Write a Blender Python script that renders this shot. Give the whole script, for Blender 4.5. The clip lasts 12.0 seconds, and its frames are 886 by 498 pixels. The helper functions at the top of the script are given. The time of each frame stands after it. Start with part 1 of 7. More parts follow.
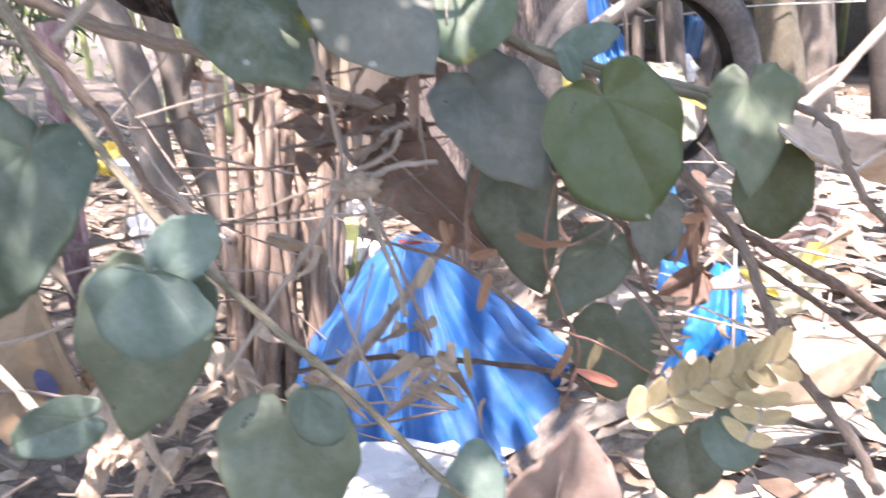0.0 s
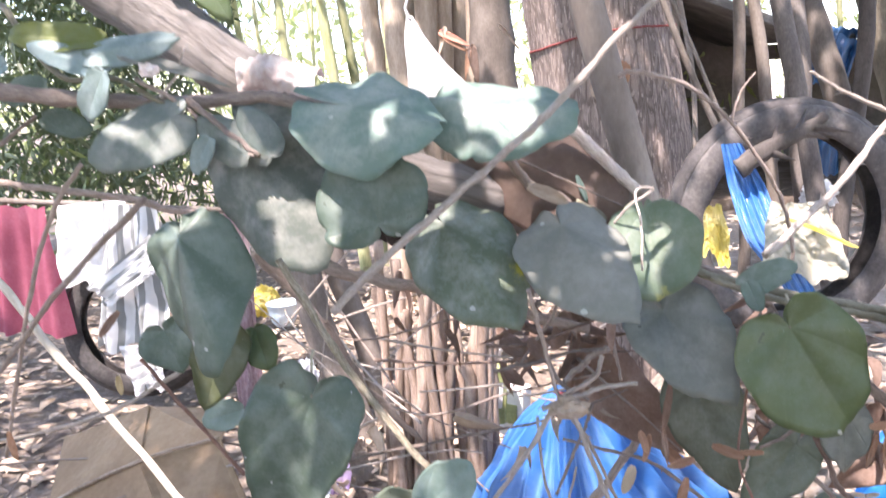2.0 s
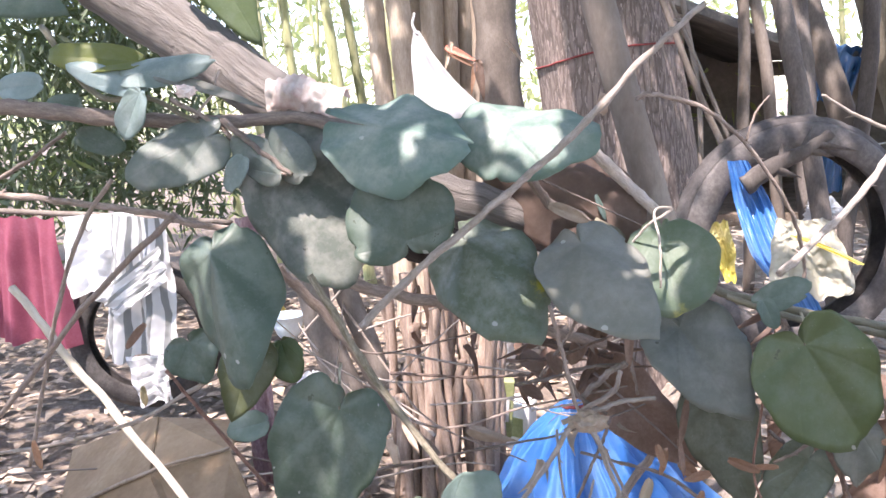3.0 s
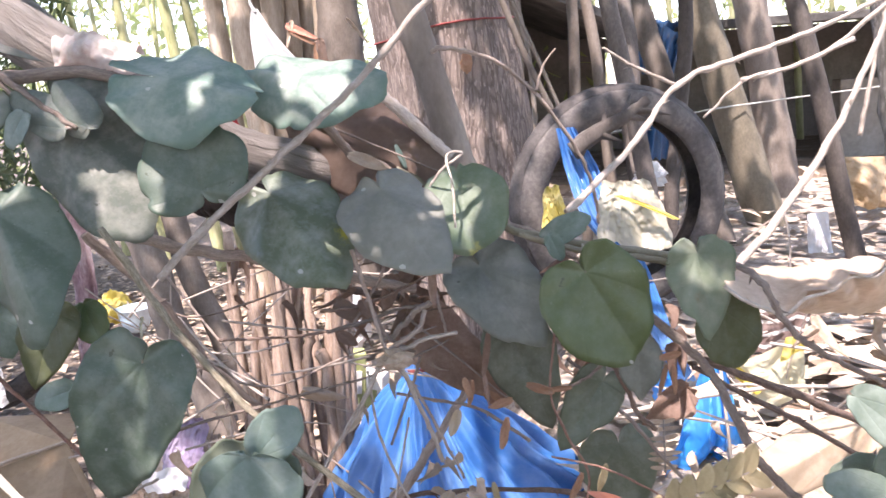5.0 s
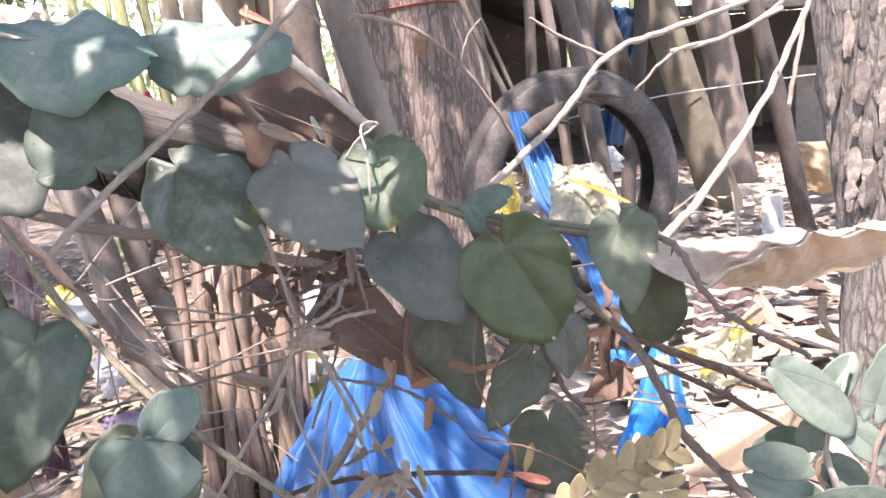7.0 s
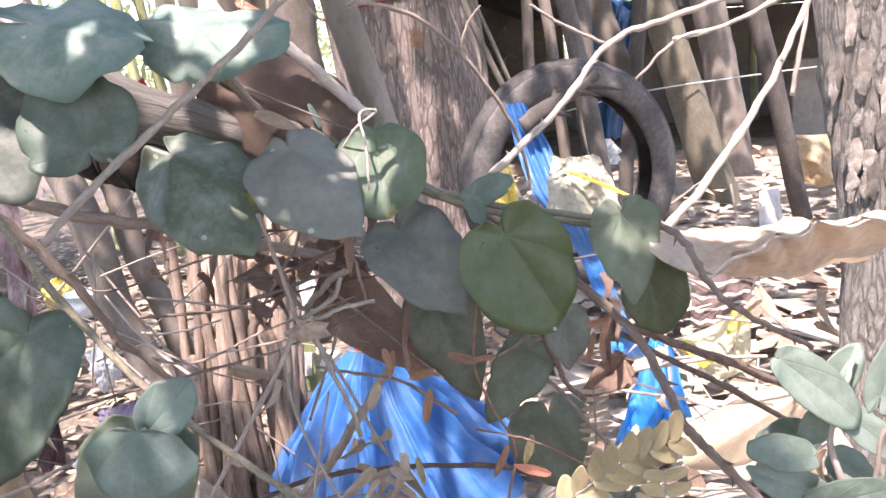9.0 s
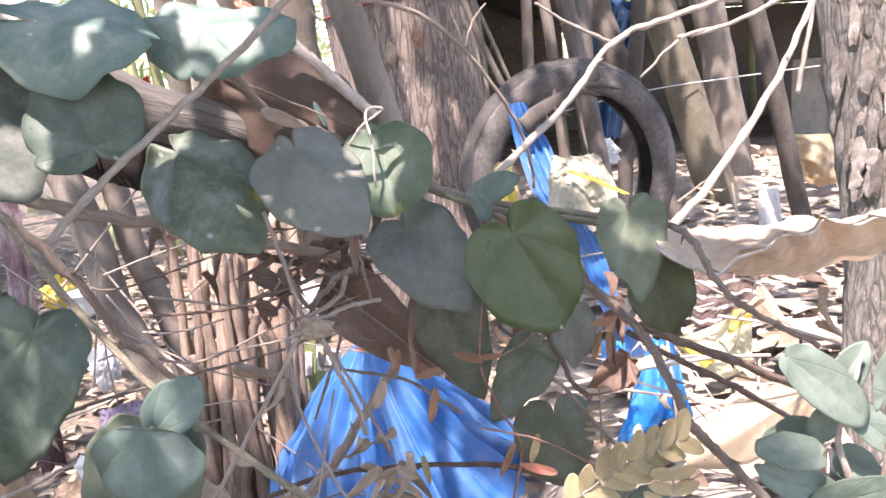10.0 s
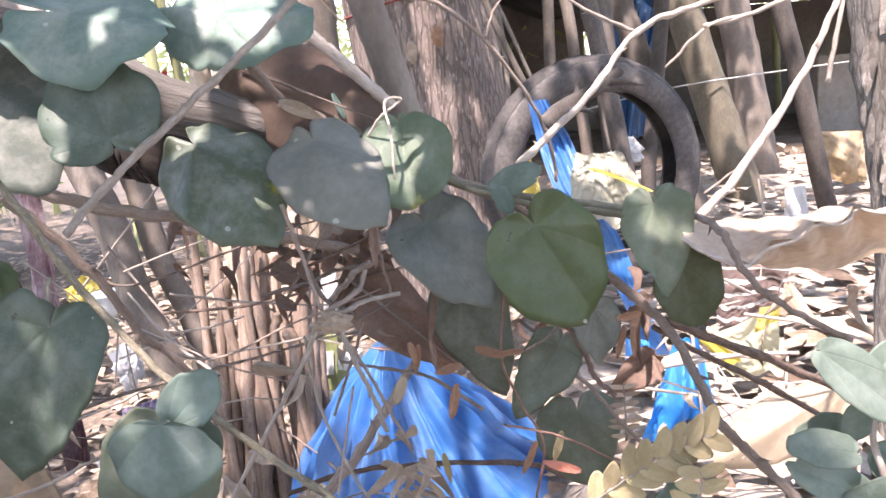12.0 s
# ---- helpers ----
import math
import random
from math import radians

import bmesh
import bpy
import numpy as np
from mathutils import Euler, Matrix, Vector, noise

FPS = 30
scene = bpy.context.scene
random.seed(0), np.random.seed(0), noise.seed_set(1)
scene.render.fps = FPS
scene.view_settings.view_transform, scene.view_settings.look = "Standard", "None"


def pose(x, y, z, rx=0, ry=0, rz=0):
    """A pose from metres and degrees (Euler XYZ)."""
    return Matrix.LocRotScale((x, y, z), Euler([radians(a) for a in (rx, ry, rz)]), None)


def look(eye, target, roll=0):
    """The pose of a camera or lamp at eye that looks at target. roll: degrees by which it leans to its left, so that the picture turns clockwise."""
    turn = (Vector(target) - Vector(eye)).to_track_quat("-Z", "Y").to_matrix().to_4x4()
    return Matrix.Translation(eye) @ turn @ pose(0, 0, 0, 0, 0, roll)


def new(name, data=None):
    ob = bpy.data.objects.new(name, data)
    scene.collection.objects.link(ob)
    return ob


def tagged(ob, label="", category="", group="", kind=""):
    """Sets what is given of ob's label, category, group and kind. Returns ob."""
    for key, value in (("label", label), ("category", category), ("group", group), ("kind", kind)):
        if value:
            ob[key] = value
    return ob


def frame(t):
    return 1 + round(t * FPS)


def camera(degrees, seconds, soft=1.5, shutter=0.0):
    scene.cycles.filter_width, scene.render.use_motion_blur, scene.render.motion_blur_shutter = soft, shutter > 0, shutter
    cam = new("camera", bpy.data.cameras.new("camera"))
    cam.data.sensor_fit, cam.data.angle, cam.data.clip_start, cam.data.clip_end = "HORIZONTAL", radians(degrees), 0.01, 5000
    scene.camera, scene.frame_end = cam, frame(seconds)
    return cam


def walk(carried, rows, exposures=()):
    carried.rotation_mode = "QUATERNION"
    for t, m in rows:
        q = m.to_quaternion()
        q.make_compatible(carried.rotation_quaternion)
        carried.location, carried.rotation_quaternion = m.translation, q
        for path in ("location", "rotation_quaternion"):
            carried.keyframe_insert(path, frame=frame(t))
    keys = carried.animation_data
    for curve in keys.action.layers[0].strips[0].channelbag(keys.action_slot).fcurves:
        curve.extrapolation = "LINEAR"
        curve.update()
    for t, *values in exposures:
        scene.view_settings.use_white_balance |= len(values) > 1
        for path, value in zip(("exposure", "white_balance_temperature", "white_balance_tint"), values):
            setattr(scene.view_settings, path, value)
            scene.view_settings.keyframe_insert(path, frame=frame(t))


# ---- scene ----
cam = camera(57.1, 12.0, shutter=0.45)
EXPO, KELVIN, TINT = 1.39, 6550.0, 23.0
PATH = [
    (0, (0.115, 0.005, 0.651), (0.096, 1.898, 0.006), 1.2),
    (0.5, (0.091, -0.021, 0.674), (-0.082, 1.883, 0.088), -0.1),
    (1, (0.069, -0.041, 0.687), (-0.17, 1.869, 0.142), -0.1),
    (1.5, (0.058, -0.049, 0.706), (-0.224, 1.873, 0.227), -1.5),
    (2, (0.061, -0.064, 0.752), (-0.26, 1.876, 0.387), -3.3),
    (2.5, (0.056, -0.082, 0.765), (-0.281, 1.865, 0.454), -3.3),
    (3, (0.047, -0.083, 0.759), (-0.277, 1.862, 0.425), -2.9),
    (3.5, (0.043, -0.079, 0.752), (-0.225, 1.872, 0.406), -2.9),
    (3.7, (0.044, -0.074, 0.748), (-0.188, 1.88, 0.39), -3.0),
    (5.3, (0.099, -0.116, 0.73), (0.13, 1.844, 0.334), -4.0),
    (5.5, (0.098, -0.119, 0.729), (0.132, 1.841, 0.331), -3.8),
    (6, (0.106, -0.114, 0.724), (0.172, 1.843, 0.314), -3.6),
    (6.5, (0.11, -0.094, 0.717), (0.199, 1.86, 0.3), -3.6),
    (7, (0.134, -0.088, 0.712), (0.221, 1.865, 0.289), -4.2),
    (7.5, (0.131, -0.084, 0.709), (0.219, 1.874, 0.308), -4.1),
    (7.7, (0.129, -0.079, 0.712), (0.216, 1.871, 0.278), -3.7),
    (9.5, (0.132, -0.08, 0.706), (0.229, 1.869, 0.267), -4.2),
    (10, (0.125, -0.078, 0.706), (0.225, 1.87, 0.267), -4.1),
    (10.5, (0.12, -0.07, 0.702), (0.21, 1.88, 0.267), -4.0),
    (11, (0.125, -0.067, 0.701), (0.217, 1.883, 0.265), -4.0),
    (11.5, (0.128, -0.068, 0.701), (0.206, 1.884, 0.272), -4.3),
    (12, (0.126, -0.068, 0.697), (0.173, 1.884, 0.265), -4.6),
]
walk(cam, [(t, look(eye, target, roll)) for t, eye, target, roll in PATH], [(0.0, EXPO + 0.36, KELVIN + 120.0, TINT + 1.0), (1.0, EXPO + 0.36, KELVIN + 120.0, TINT + 1.0), (1.5, EXPO + 0.4, KELVIN + 120.0, TINT + 1.0), (2.5, EXPO + 0.16, KELVIN + 120.0, TINT + 1.0), (3.6, EXPO + 0.03, KELVIN + 120.0, TINT + 1.0), (5.4, EXPO + 0.05, KELVIN + 300.0, TINT + 3.0), (12.0, EXPO + 0.1, KELVIN + 300.0, TINT + 3.0)])


# ---- daylight ----
SUN_EL, SUN_AZ = radians(64), radians(205)
world = bpy.data.worlds.new("sky")
scene.world = world
world.use_nodes = True
wn = world.node_tree.nodes
sky = wn.new("ShaderNodeTexSky")
sky.sky_type, sky.sun_disc = "NISHITA", False
sky.sun_elevation, sky.sun_rotation = SUN_EL, SUN_AZ
world.node_tree.links.new(sky.outputs[0], wn["Background"].inputs[0])
wn["Background"].inputs[1].default_value = 0.26
sun_way = Vector((math.sin(SUN_AZ) * math.cos(SUN_EL), math.cos(SUN_AZ) * math.cos(SUN_EL), math.sin(SUN_EL)))
sun = new("sun", bpy.data.lights.new("sun", "SUN"))
sun.data.energy, sun.data.angle, sun.data.color = 5.2, radians(0.5), (1.0, 0.95, 0.88)
sun.matrix_world = look(tuple(sun_way * 20), (0, 0, 0))


# ---- materials ----
def nodes_of(name):
    m = bpy.data.materials.new(name)
    m.use_nodes = True
    nt = m.node_tree
    return m, nt, nt.nodes["Principled BSDF"]


def add(nt, kind, **values):
    n = nt.nodes.new(kind)
    for k, v in values.items():
        n.inputs[k.replace("_", " ")].default_value = v
    return n


def ramp(nt, fac, stops):
    r = nt.nodes.new("ShaderNodeValToRGB")
    while len(r.color_ramp.elements) < len(stops):
        r.color_ramp.elements.new(0.5)
    for e, (p, c) in zip(r.color_ramp.elements, stops):
        e.position, e.color = p, (*c, 1)
    nt.links.new(fac, r.inputs[0])
    return r.outputs[0]


def mix(nt, fac, a, b, mode="MIX"):
    m = nt.nodes.new("ShaderNodeMix")
    m.data_type, m.blend_type = "RGBA", mode
    for sock, v in ((m.inputs[0], fac), (m.inputs[6], a), (m.inputs[7], b)):
        if hasattr(v, "is_linked"):
            nt.links.new(v, sock)
        elif isinstance(v, (int, float)):
            sock.default_value = v
        else:
            sock.default_value = (*v, 1)
    return m.outputs[2]


def math_node(nt, op, a, b=0.0, clamp=False):
    m = nt.nodes.new("ShaderNodeMath")
    m.operation, m.use_clamp = op, clamp
    for sock, v in zip(m.inputs, (a, b)):
        if hasattr(v, "is_linked"):
            nt.links.new(v, sock)
        else:
            sock.default_value = v
    return m.outputs[0]


def coords(nt, scale=(1, 1, 1), kind="Object"):
    t = nt.nodes.new("ShaderNodeTexCoord")
    m = nt.nodes.new("ShaderNodeMapping")
    m.inputs["Scale"].default_value = scale
    nt.links.new(t.outputs[kind], m.inputs[0])
    return m.outputs[0]


def noise_tex(nt, vec, scale, detail=5.0, rough=0.6):
    n = add(nt, "ShaderNodeTexNoise", Scale=scale, Detail=detail, Roughness=rough)
    nt.links.new(vec, n.inputs["Vector"])
    return n.outputs["Fac"]


def bump(nt, bsdf, height, strength, distance):
    b = add(nt, "ShaderNodeBump", Strength=strength, Distance=distance)
    nt.links.new(height, b.inputs["Height"])
    nt.links.new(b.outputs[0], bsdf.inputs["Normal"])


def own_random(nt, island=False):
    if island:
        return nt.nodes.new("ShaderNodeNewGeometry").outputs["Random Per Island"]
    return nt.nodes.new("ShaderNodeObjectInfo").outputs["Random"]


VEINS = (0.0, 0.72, 1.6)


def leaf_material(name, deep, pale, dust, dust_amount, through_colour, rough=0.44, island=False, patch=None, through_share=0.3):
    """A leaf: mottled green, pale veins, a coat of dust, some light passing through."""
    m, nt, p = nodes_of(name)
    obj = coords(nt)
    uv = nt.nodes.new("ShaderNodeUVMap").outputs[0]
    sep = nt.nodes.new("ShaderNodeSeparateXYZ")
    nt.links.new(uv, sep.inputs[0])
    u, v = sep.outputs[0], math_node(nt, "ABSOLUTE", sep.outputs[1])
    big = noise_tex(nt, obj, 26.0, 3.0)
    fine = noise_tex(nt, obj, 320.0, 6.0, 0.7)
    col = mix(nt, big, deep, pale)
    tone = own_random(nt, island)
    hsv = nt.nodes.new("ShaderNodeHueSaturation")
    nt.links.new(col, hsv.inputs["Color"])
    nt.links.new(math_node(nt, "ADD", math_node(nt, "MULTIPLY", tone, 0.05), 0.475), hsv.inputs["Hue"])
    nt.links.new(math_node(nt, "ADD", math_node(nt, "MULTIPLY", tone, 0.5), 0.75), hsv.inputs["Value"])
    col = hsv.outputs[0]
    # veins: main veins fanning out from the stalk, fainter side veins between
    reach = math_node(nt, "SQRT", math_node(nt, "ADD", math_node(nt, "MULTIPLY", u, u), math_node(nt, "MULTIPLY", v, v)))
    turned = math_node(nt, "ADD", math_node(nt, "ARCTAN2", v, u), math_node(nt, "MULTIPLY", reach, 0.22))
    veins = None
    for a in VEINS:
        off = math_node(nt, "ABSOLUTE", math_node(nt, "SUBTRACT", turned, a + 0.02 if a else 0.2))
        if not a:
            off = math_node(nt, "DIVIDE", v, math_node(nt, "ADD", reach, 0.02))
        line = math_node(nt, "SUBTRACT", 1.0, math_node(nt, "MULTIPLY", math_node(nt, "MULTIPLY", off, reach), 42.0), True)
        veins = line if veins is None else math_node(nt, "MAXIMUM", veins, line)
    warp = math_node(nt, "MULTIPLY", noise_tex(nt, obj, 22.0, 2.0), 0.5)
    slant = math_node(nt, "FRACT", math_node(nt, "ADD", math_node(nt, "MULTIPLY", math_node(nt, "SUBTRACT", u, math_node(nt, "MULTIPLY", v, 0.75)), 5.4), warp))
    side = math_node(nt, "SUBTRACT", 1.0, math_node(nt, "MULTIPLY", math_node(nt, "ABSOLUTE", math_node(nt, "SUBTRACT", slant, 0.5)), 20.0), True)
    veins = math_node(nt, "MAXIMUM", veins, math_node(nt, "MULTIPLY", side, 0.18))
    col = mix(nt, math_node(nt, "MULTIPLY", veins, 0.06), col, pale)
    patchy = ramp(nt, noise_tex(nt, obj, 34.0, 6.0, 0.7), [(0.42, (0, 0, 0)), (0.62, (1, 1, 1))])
    settled = math_node(nt, "MULTIPLY", math_node(nt, "ADD", math_node(nt, "MULTIPLY", patchy, 0.8), 0.12), dust_amount * 2)
    grains = math_node(nt, "GREATER_THAN", fine, 0.66)
    cover = math_node(nt, "ADD", math_node(nt, "MULTIPLY", settled, 0.75), math_node(nt, "MULTIPLY", grains, 0.25), True)
    # rubbed clean towards the margin
    rim = nt.nodes.new("ShaderNodeAttribute")
    rim.attribute_name = "rim"
    margin = math_node(nt, "MULTIPLY", math_node(nt, "SUBTRACT", math_node(nt, "ADD", rim.outputs["Fac"], math_node(nt, "MULTIPLY", big, 0.5)), 1.0), 3.2, True)
    cover = math_node(nt, "MULTIPLY", cover, math_node(nt, "SUBTRACT", 1.0, math_node(nt, "MULTIPLY", margin, 0.7)))
    col = mix(nt, cover, col, dust)
    # droppings and torn specks
    dark_spots = math_node(nt, "GREATER_THAN", noise_tex(nt, obj, 70.0, 4.0, 0.6), 0.70)
    col = mix(nt, math_node(nt, "MULTIPLY", dark_spots, 0.7), col, (0.05, 0.05, 0.04))
    cells = add(nt, "ShaderNodeTexVoronoi", Scale=85.0)
    nt.links.new(obj, cells.inputs["Vector"])
    cell_tone = nt.nodes.new("ShaderNodeSeparateColor")
    nt.links.new(cells.outputs["Color"], cell_tone.inputs[0])
    near = math_node(nt, "LESS_THAN", math_node(nt, "ADD", cells.outputs["Distance"], math_node(nt, "MULTIPLY", noise_tex(nt, obj, 170.0, 3.0), 0.4)), math_node(nt, "MULTIPLY", cell_tone.outputs[1], 0.4))
    spots = math_node(nt, "MULTIPLY", near, math_node(nt, "GREATER_THAN", cell_tone.outputs[0], 0.72))
    col = mix(nt, math_node(nt, "MULTIPLY", spots, 0.75), col, (0.6, 0.62, 0.58))
    if patch:
        place, size, colour = patch
        off = nt.nodes.new("ShaderNodeVectorMath")
        off.operation = "DISTANCE"
        nt.links.new(uv, off.inputs[0])
        off.inputs[1].default_value = (*place, 0)
        ragged = math_node(nt, "ADD", off.outputs["Value"], math_node(nt, "MULTIPLY", noise_tex(nt, obj, 160.0, 6.0, 0.75), 0.34))
        inside = math_node(nt, "MULTIPLY", math_node(nt, "SUBTRACT", size + 0.17, ragged), 14.0, True)
        col = mix(nt, math_node(nt, "MULTIPLY", inside, 0.85), col, colour)
    nt.links.new(col, p.inputs["Base Color"])
    p.inputs["Roughness"].default_value = rough
    p.inputs["Specular IOR Level"].default_value = 0.5
    relief = math_node(nt, "ADD", math_node(nt, "MULTIPLY", veins, -0.5), math_node(nt, "MULTIPLY", fine, 0.3))
    bump(nt, p, relief, 0.4, 0.0012)
    tr = nt.nodes.new("ShaderNodeBsdfTranslucent")
    nt.links.new(mix(nt, 0.5, col, through_colour), tr.inputs[0])
    ms = nt.nodes.new("ShaderNodeMixShader")
    ms.inputs[0].default_value = through_share
    nt.links.new(p.outputs[0], ms.inputs[1])
    nt.links.new(tr.outputs[0], ms.inputs[2])
    nt.links.new(ms.outputs[0], nt.nodes["Material Output"].inputs[0])
    return m


def rough_material(name, dark, mid, light, scale=30.0, stretch=(1, 1, 1), rough=0.85, relief=0.4, depth=0.003, island=False, vary=0.3, fine=9.0, spec=0.3, through_colour=None, along=False):
    """Bark, wood, soil, card: two scales of mottling with relief."""
    m, nt, p = nodes_of(name)
    vec = coords(nt, (1, 0.2, 1), "UV") if along else coords(nt, stretch)
    a, b = noise_tex(nt, vec, scale, 4.0), noise_tex(nt, vec, scale * fine, 6.0, 0.7)
    both = math_node(nt, "ADD", math_node(nt, "MULTIPLY", a, 0.6), math_node(nt, "MULTIPLY", b, 0.4))
    col = ramp(nt, both, [(0.33, dark), (0.5, mid), (0.67, light)])
    hsv = nt.nodes.new("ShaderNodeHueSaturation")
    nt.links.new(col, hsv.inputs["Color"])
    nt.links.new(math_node(nt, "ADD", math_node(nt, "MULTIPLY", own_random(nt, island), 2 * vary), 1 - vary), hsv.inputs["Value"])
    nt.links.new(hsv.outputs[0], p.inputs["Base Color"])
    p.inputs["Roughness"].default_value = rough
    p.inputs["Specular IOR Level"].default_value = spec
    bump(nt, p, both, relief, depth)
    if through_colour:
        tr = nt.nodes.new("ShaderNodeBsdfTranslucent")
        tr.inputs[0].default_value = (*through_colour, 1)
        ms = nt.nodes.new("ShaderNodeMixShader")
        ms.inputs[0].default_value = 0.25
        nt.links.new(p.outputs[0], ms.inputs[1])
        nt.links.new(tr.outputs[0], ms.inputs[2])
        nt.links.new(ms.outputs[0], nt.nodes["Material Output"].inputs[0])
    return m


def bark_material(name, dark, light, plate=16.0, stretch=0.5, fleck=0.0, along=False, crack=0.45):
    """Bark split into upright plates by thin dark cracks, with pale upright flecks."""
    m, nt, p = nodes_of(name)
    vec = coords(nt, (1, stretch, 1), "UV") if along else coords(nt, (1, 1, stretch))
    v = add(nt, "ShaderNodeTexVoronoi", Scale=plate)
    v.feature = "DISTANCE_TO_EDGE"
    warp = nt.nodes.new("ShaderNodeVectorMath")
    warp.operation = "ADD"
    n = add(nt, "ShaderNodeTexNoise", Scale=plate * 0.7, Detail=5.0)
    nt.links.new(vec, n.inputs["Vector"])
    sc = nt.nodes.new("ShaderNodeVectorMath")
    sc.operation = "SCALE"
    sc.inputs["Scale"].default_value = 0.9 / plate
    nt.links.new(n.outputs["Color"], sc.inputs[0])
    nt.links.new(vec, warp.inputs[0])
    nt.links.new(sc.outputs[0], warp.inputs[1])
    nt.links.new(warp.outputs[0], v.inputs["Vector"])
    plates = math_node(nt, "MULTIPLY", v.outputs["Distance"], 5.0, True)
    fine = noise_tex(nt, vec, plate * 6, 6.0, 0.7)
    big = noise_tex(nt, vec, plate * 0.25, 3.0)
    height = math_node(nt, "ADD", math_node(nt, "MULTIPLY", plates, crack), math_node(nt, "MULTIPLY", fine, 1 - crack))
    tone = math_node(nt, "ADD", math_node(nt, "MULTIPLY", height, 0.8), math_node(nt, "MULTIPLY", big, 0.25))
    col = ramp(nt, tone, [(0.2, dark), (0.52, tuple(a * 0.6 + b * 0.4 for a, b in zip(dark, light))), (0.9, light)])
    if fleck:
        dash = noise_tex(nt, vec, plate * 3.2, 2.0, 0.5)
        col = mix(nt, math_node(nt, "MULTIPLY", math_node(nt, "GREATER_THAN", dash, 0.62), fleck), col, light)
    nt.links.new(col, p.inputs["Base Color"])
    p.inputs["Roughness"].default_value = 0.9
    bump(nt, p, height, 1.0, 0.012)
    return m


def plastic_material(name, colour, worn, rough=0.32, through_share=0.25, wrinkle=60.0, crease=0.35):
    """Thin woven or film plastic sheet with crumples and dusty wear."""
    m, nt, p = nodes_of(name)
    vec = coords(nt)
    a, b = noise_tex(nt, vec, 9.0, 5.0), noise_tex(nt, vec, wrinkle, 5.0, 0.65)
    col = mix(nt, ramp(nt, a, [(0.45, (0, 0, 0)), (0.75, (0.7, 0.7, 0.7))]), colour, worn)
    nt.links.new(col, p.inputs["Base Color"])
    p.inputs["Roughness"].default_value = rough
    p.inputs["Specular IOR Level"].default_value = 0.55
    bump(nt, p, b, crease, 0.004)
    tr = nt.nodes.new("ShaderNodeBsdfTranslucent")
    nt.links.new(col, tr.inputs[0])
    ms = nt.nodes.new("ShaderNodeMixShader")
    ms.inputs[0].default_value = through_share
    nt.links.new(p.outputs[0], ms.inputs[1])
    nt.links.new(tr.outputs[0], ms.inputs[2])
    nt.links.new(ms.outputs[0], nt.nodes["Material Output"].inputs[0])
    return m


def stripe_material(name, a, b, pitch, axis=0, share=0.35, rough=0.8):
    """Woven cloth with stripes along its local axis, slightly wandering."""
    m, nt, p = nodes_of(name)
    uv = nt.nodes.new("ShaderNodeUVMap").outputs[0]
    sep = nt.nodes.new("ShaderNodeSeparateXYZ")
    nt.links.new(uv, sep.inputs[0])
    ob = coords(nt)
    wander = math_node(nt, "MULTIPLY", noise_tex(nt, ob, 9.0, 2.0), 0.25)
    f = math_node(nt, "FRACT", math_node(nt, "ADD", math_node(nt, "DIVIDE", sep.outputs[axis], pitch), wander))
    col = mix(nt, math_node(nt, "LESS_THAN", f, share), a, b)
    col = mix(nt, math_node(nt, "MULTIPLY", noise_tex(nt, ob, 30.0), 0.25), col, (0.3, 0.27, 0.24))
    nt.links.new(col, p.inputs["Base Color"])
    p.inputs["Roughness"].default_value = rough
    bump(nt, p, noise_tex(nt, ob, 900.0, 2.0), 0.3, 0.001)
    return m


DUST = (0.43, 0.47, 0.43)
LEAF_DUSTY = leaf_material("leaf dusty", (0.042, 0.074, 0.052), (0.115, 0.163, 0.125), (0.41, 0.46, 0.43), 0.22, (0.22, 0.38, 0.12))
LEAF_BLUE = leaf_material("leaf bluish", (0.09, 0.145, 0.12), (0.175, 0.245, 0.21), (0.44, 0.49, 0.47), 0.27, (0.3, 0.42, 0.2), 0.55)
LEAF_OLIVE = leaf_material("leaf olive", (0.048, 0.07, 0.024), (0.105, 0.135, 0.052), DUST, 0.1, (0.2, 0.3, 0.06), 0.42, through_share=0.22)
LEAF_DEEP = leaf_material("leaf dull green", (0.068, 0.084, 0.054), (0.135, 0.156, 0.105), DUST, 0.18, (0.22, 0.3, 0.1), 0.5, through_share=0.2)
# the yellow tip patch paints sun shining through the leaf's margin
LEAF_LIT = leaf_material("leaf pale sunlit margin", (0.075, 0.135, 0.08), (0.18, 0.26, 0.165), DUST, 0.3, (0.36, 0.48, 0.18), 0.5, patch=((0.95, -0.05), 0.08, (0.46, 0.45, 0.16)))
LEAF_YELLOW = leaf_material("leaf yellow-green", (0.09, 0.125, 0.02), (0.175, 0.2, 0.04), DUST, 0.1, (0.5, 0.55, 0.08), 0.45)
LEAF_SICK = leaf_material("leaf mottled", (0.06, 0.09, 0.052), (0.13, 0.17, 0.11), DUST, 0.42, (0.3, 0.4, 0.1), patch=((0.62, -0.33), 0.10, (0.46, 0.42, 0.05)))
LEAF_GREY = leaf_material("leaf grey with dust", (0.07, 0.1, 0.085), (0.15, 0.185, 0.16), (0.47, 0.46, 0.42), 0.34, (0.3, 0.35, 0.2), 0.6)
LEAF_COATED = leaf_material("leaf coated with dust", (0.07, 0.135, 0.105), (0.16, 0.245, 0.2), (0.56, 0.57, 0.53), 0.36, (0.3, 0.42, 0.2), 0.55)
# paler blue puts the stronger skylight on the spray into the leaf colour
LEAF_SKYLIT = leaf_material("leaf sky-lit bluish", (0.14, 0.21, 0.2), (0.25, 0.34, 0.33), (0.5, 0.56, 0.56), 0.35, (0.35, 0.45, 0.3), 0.5)
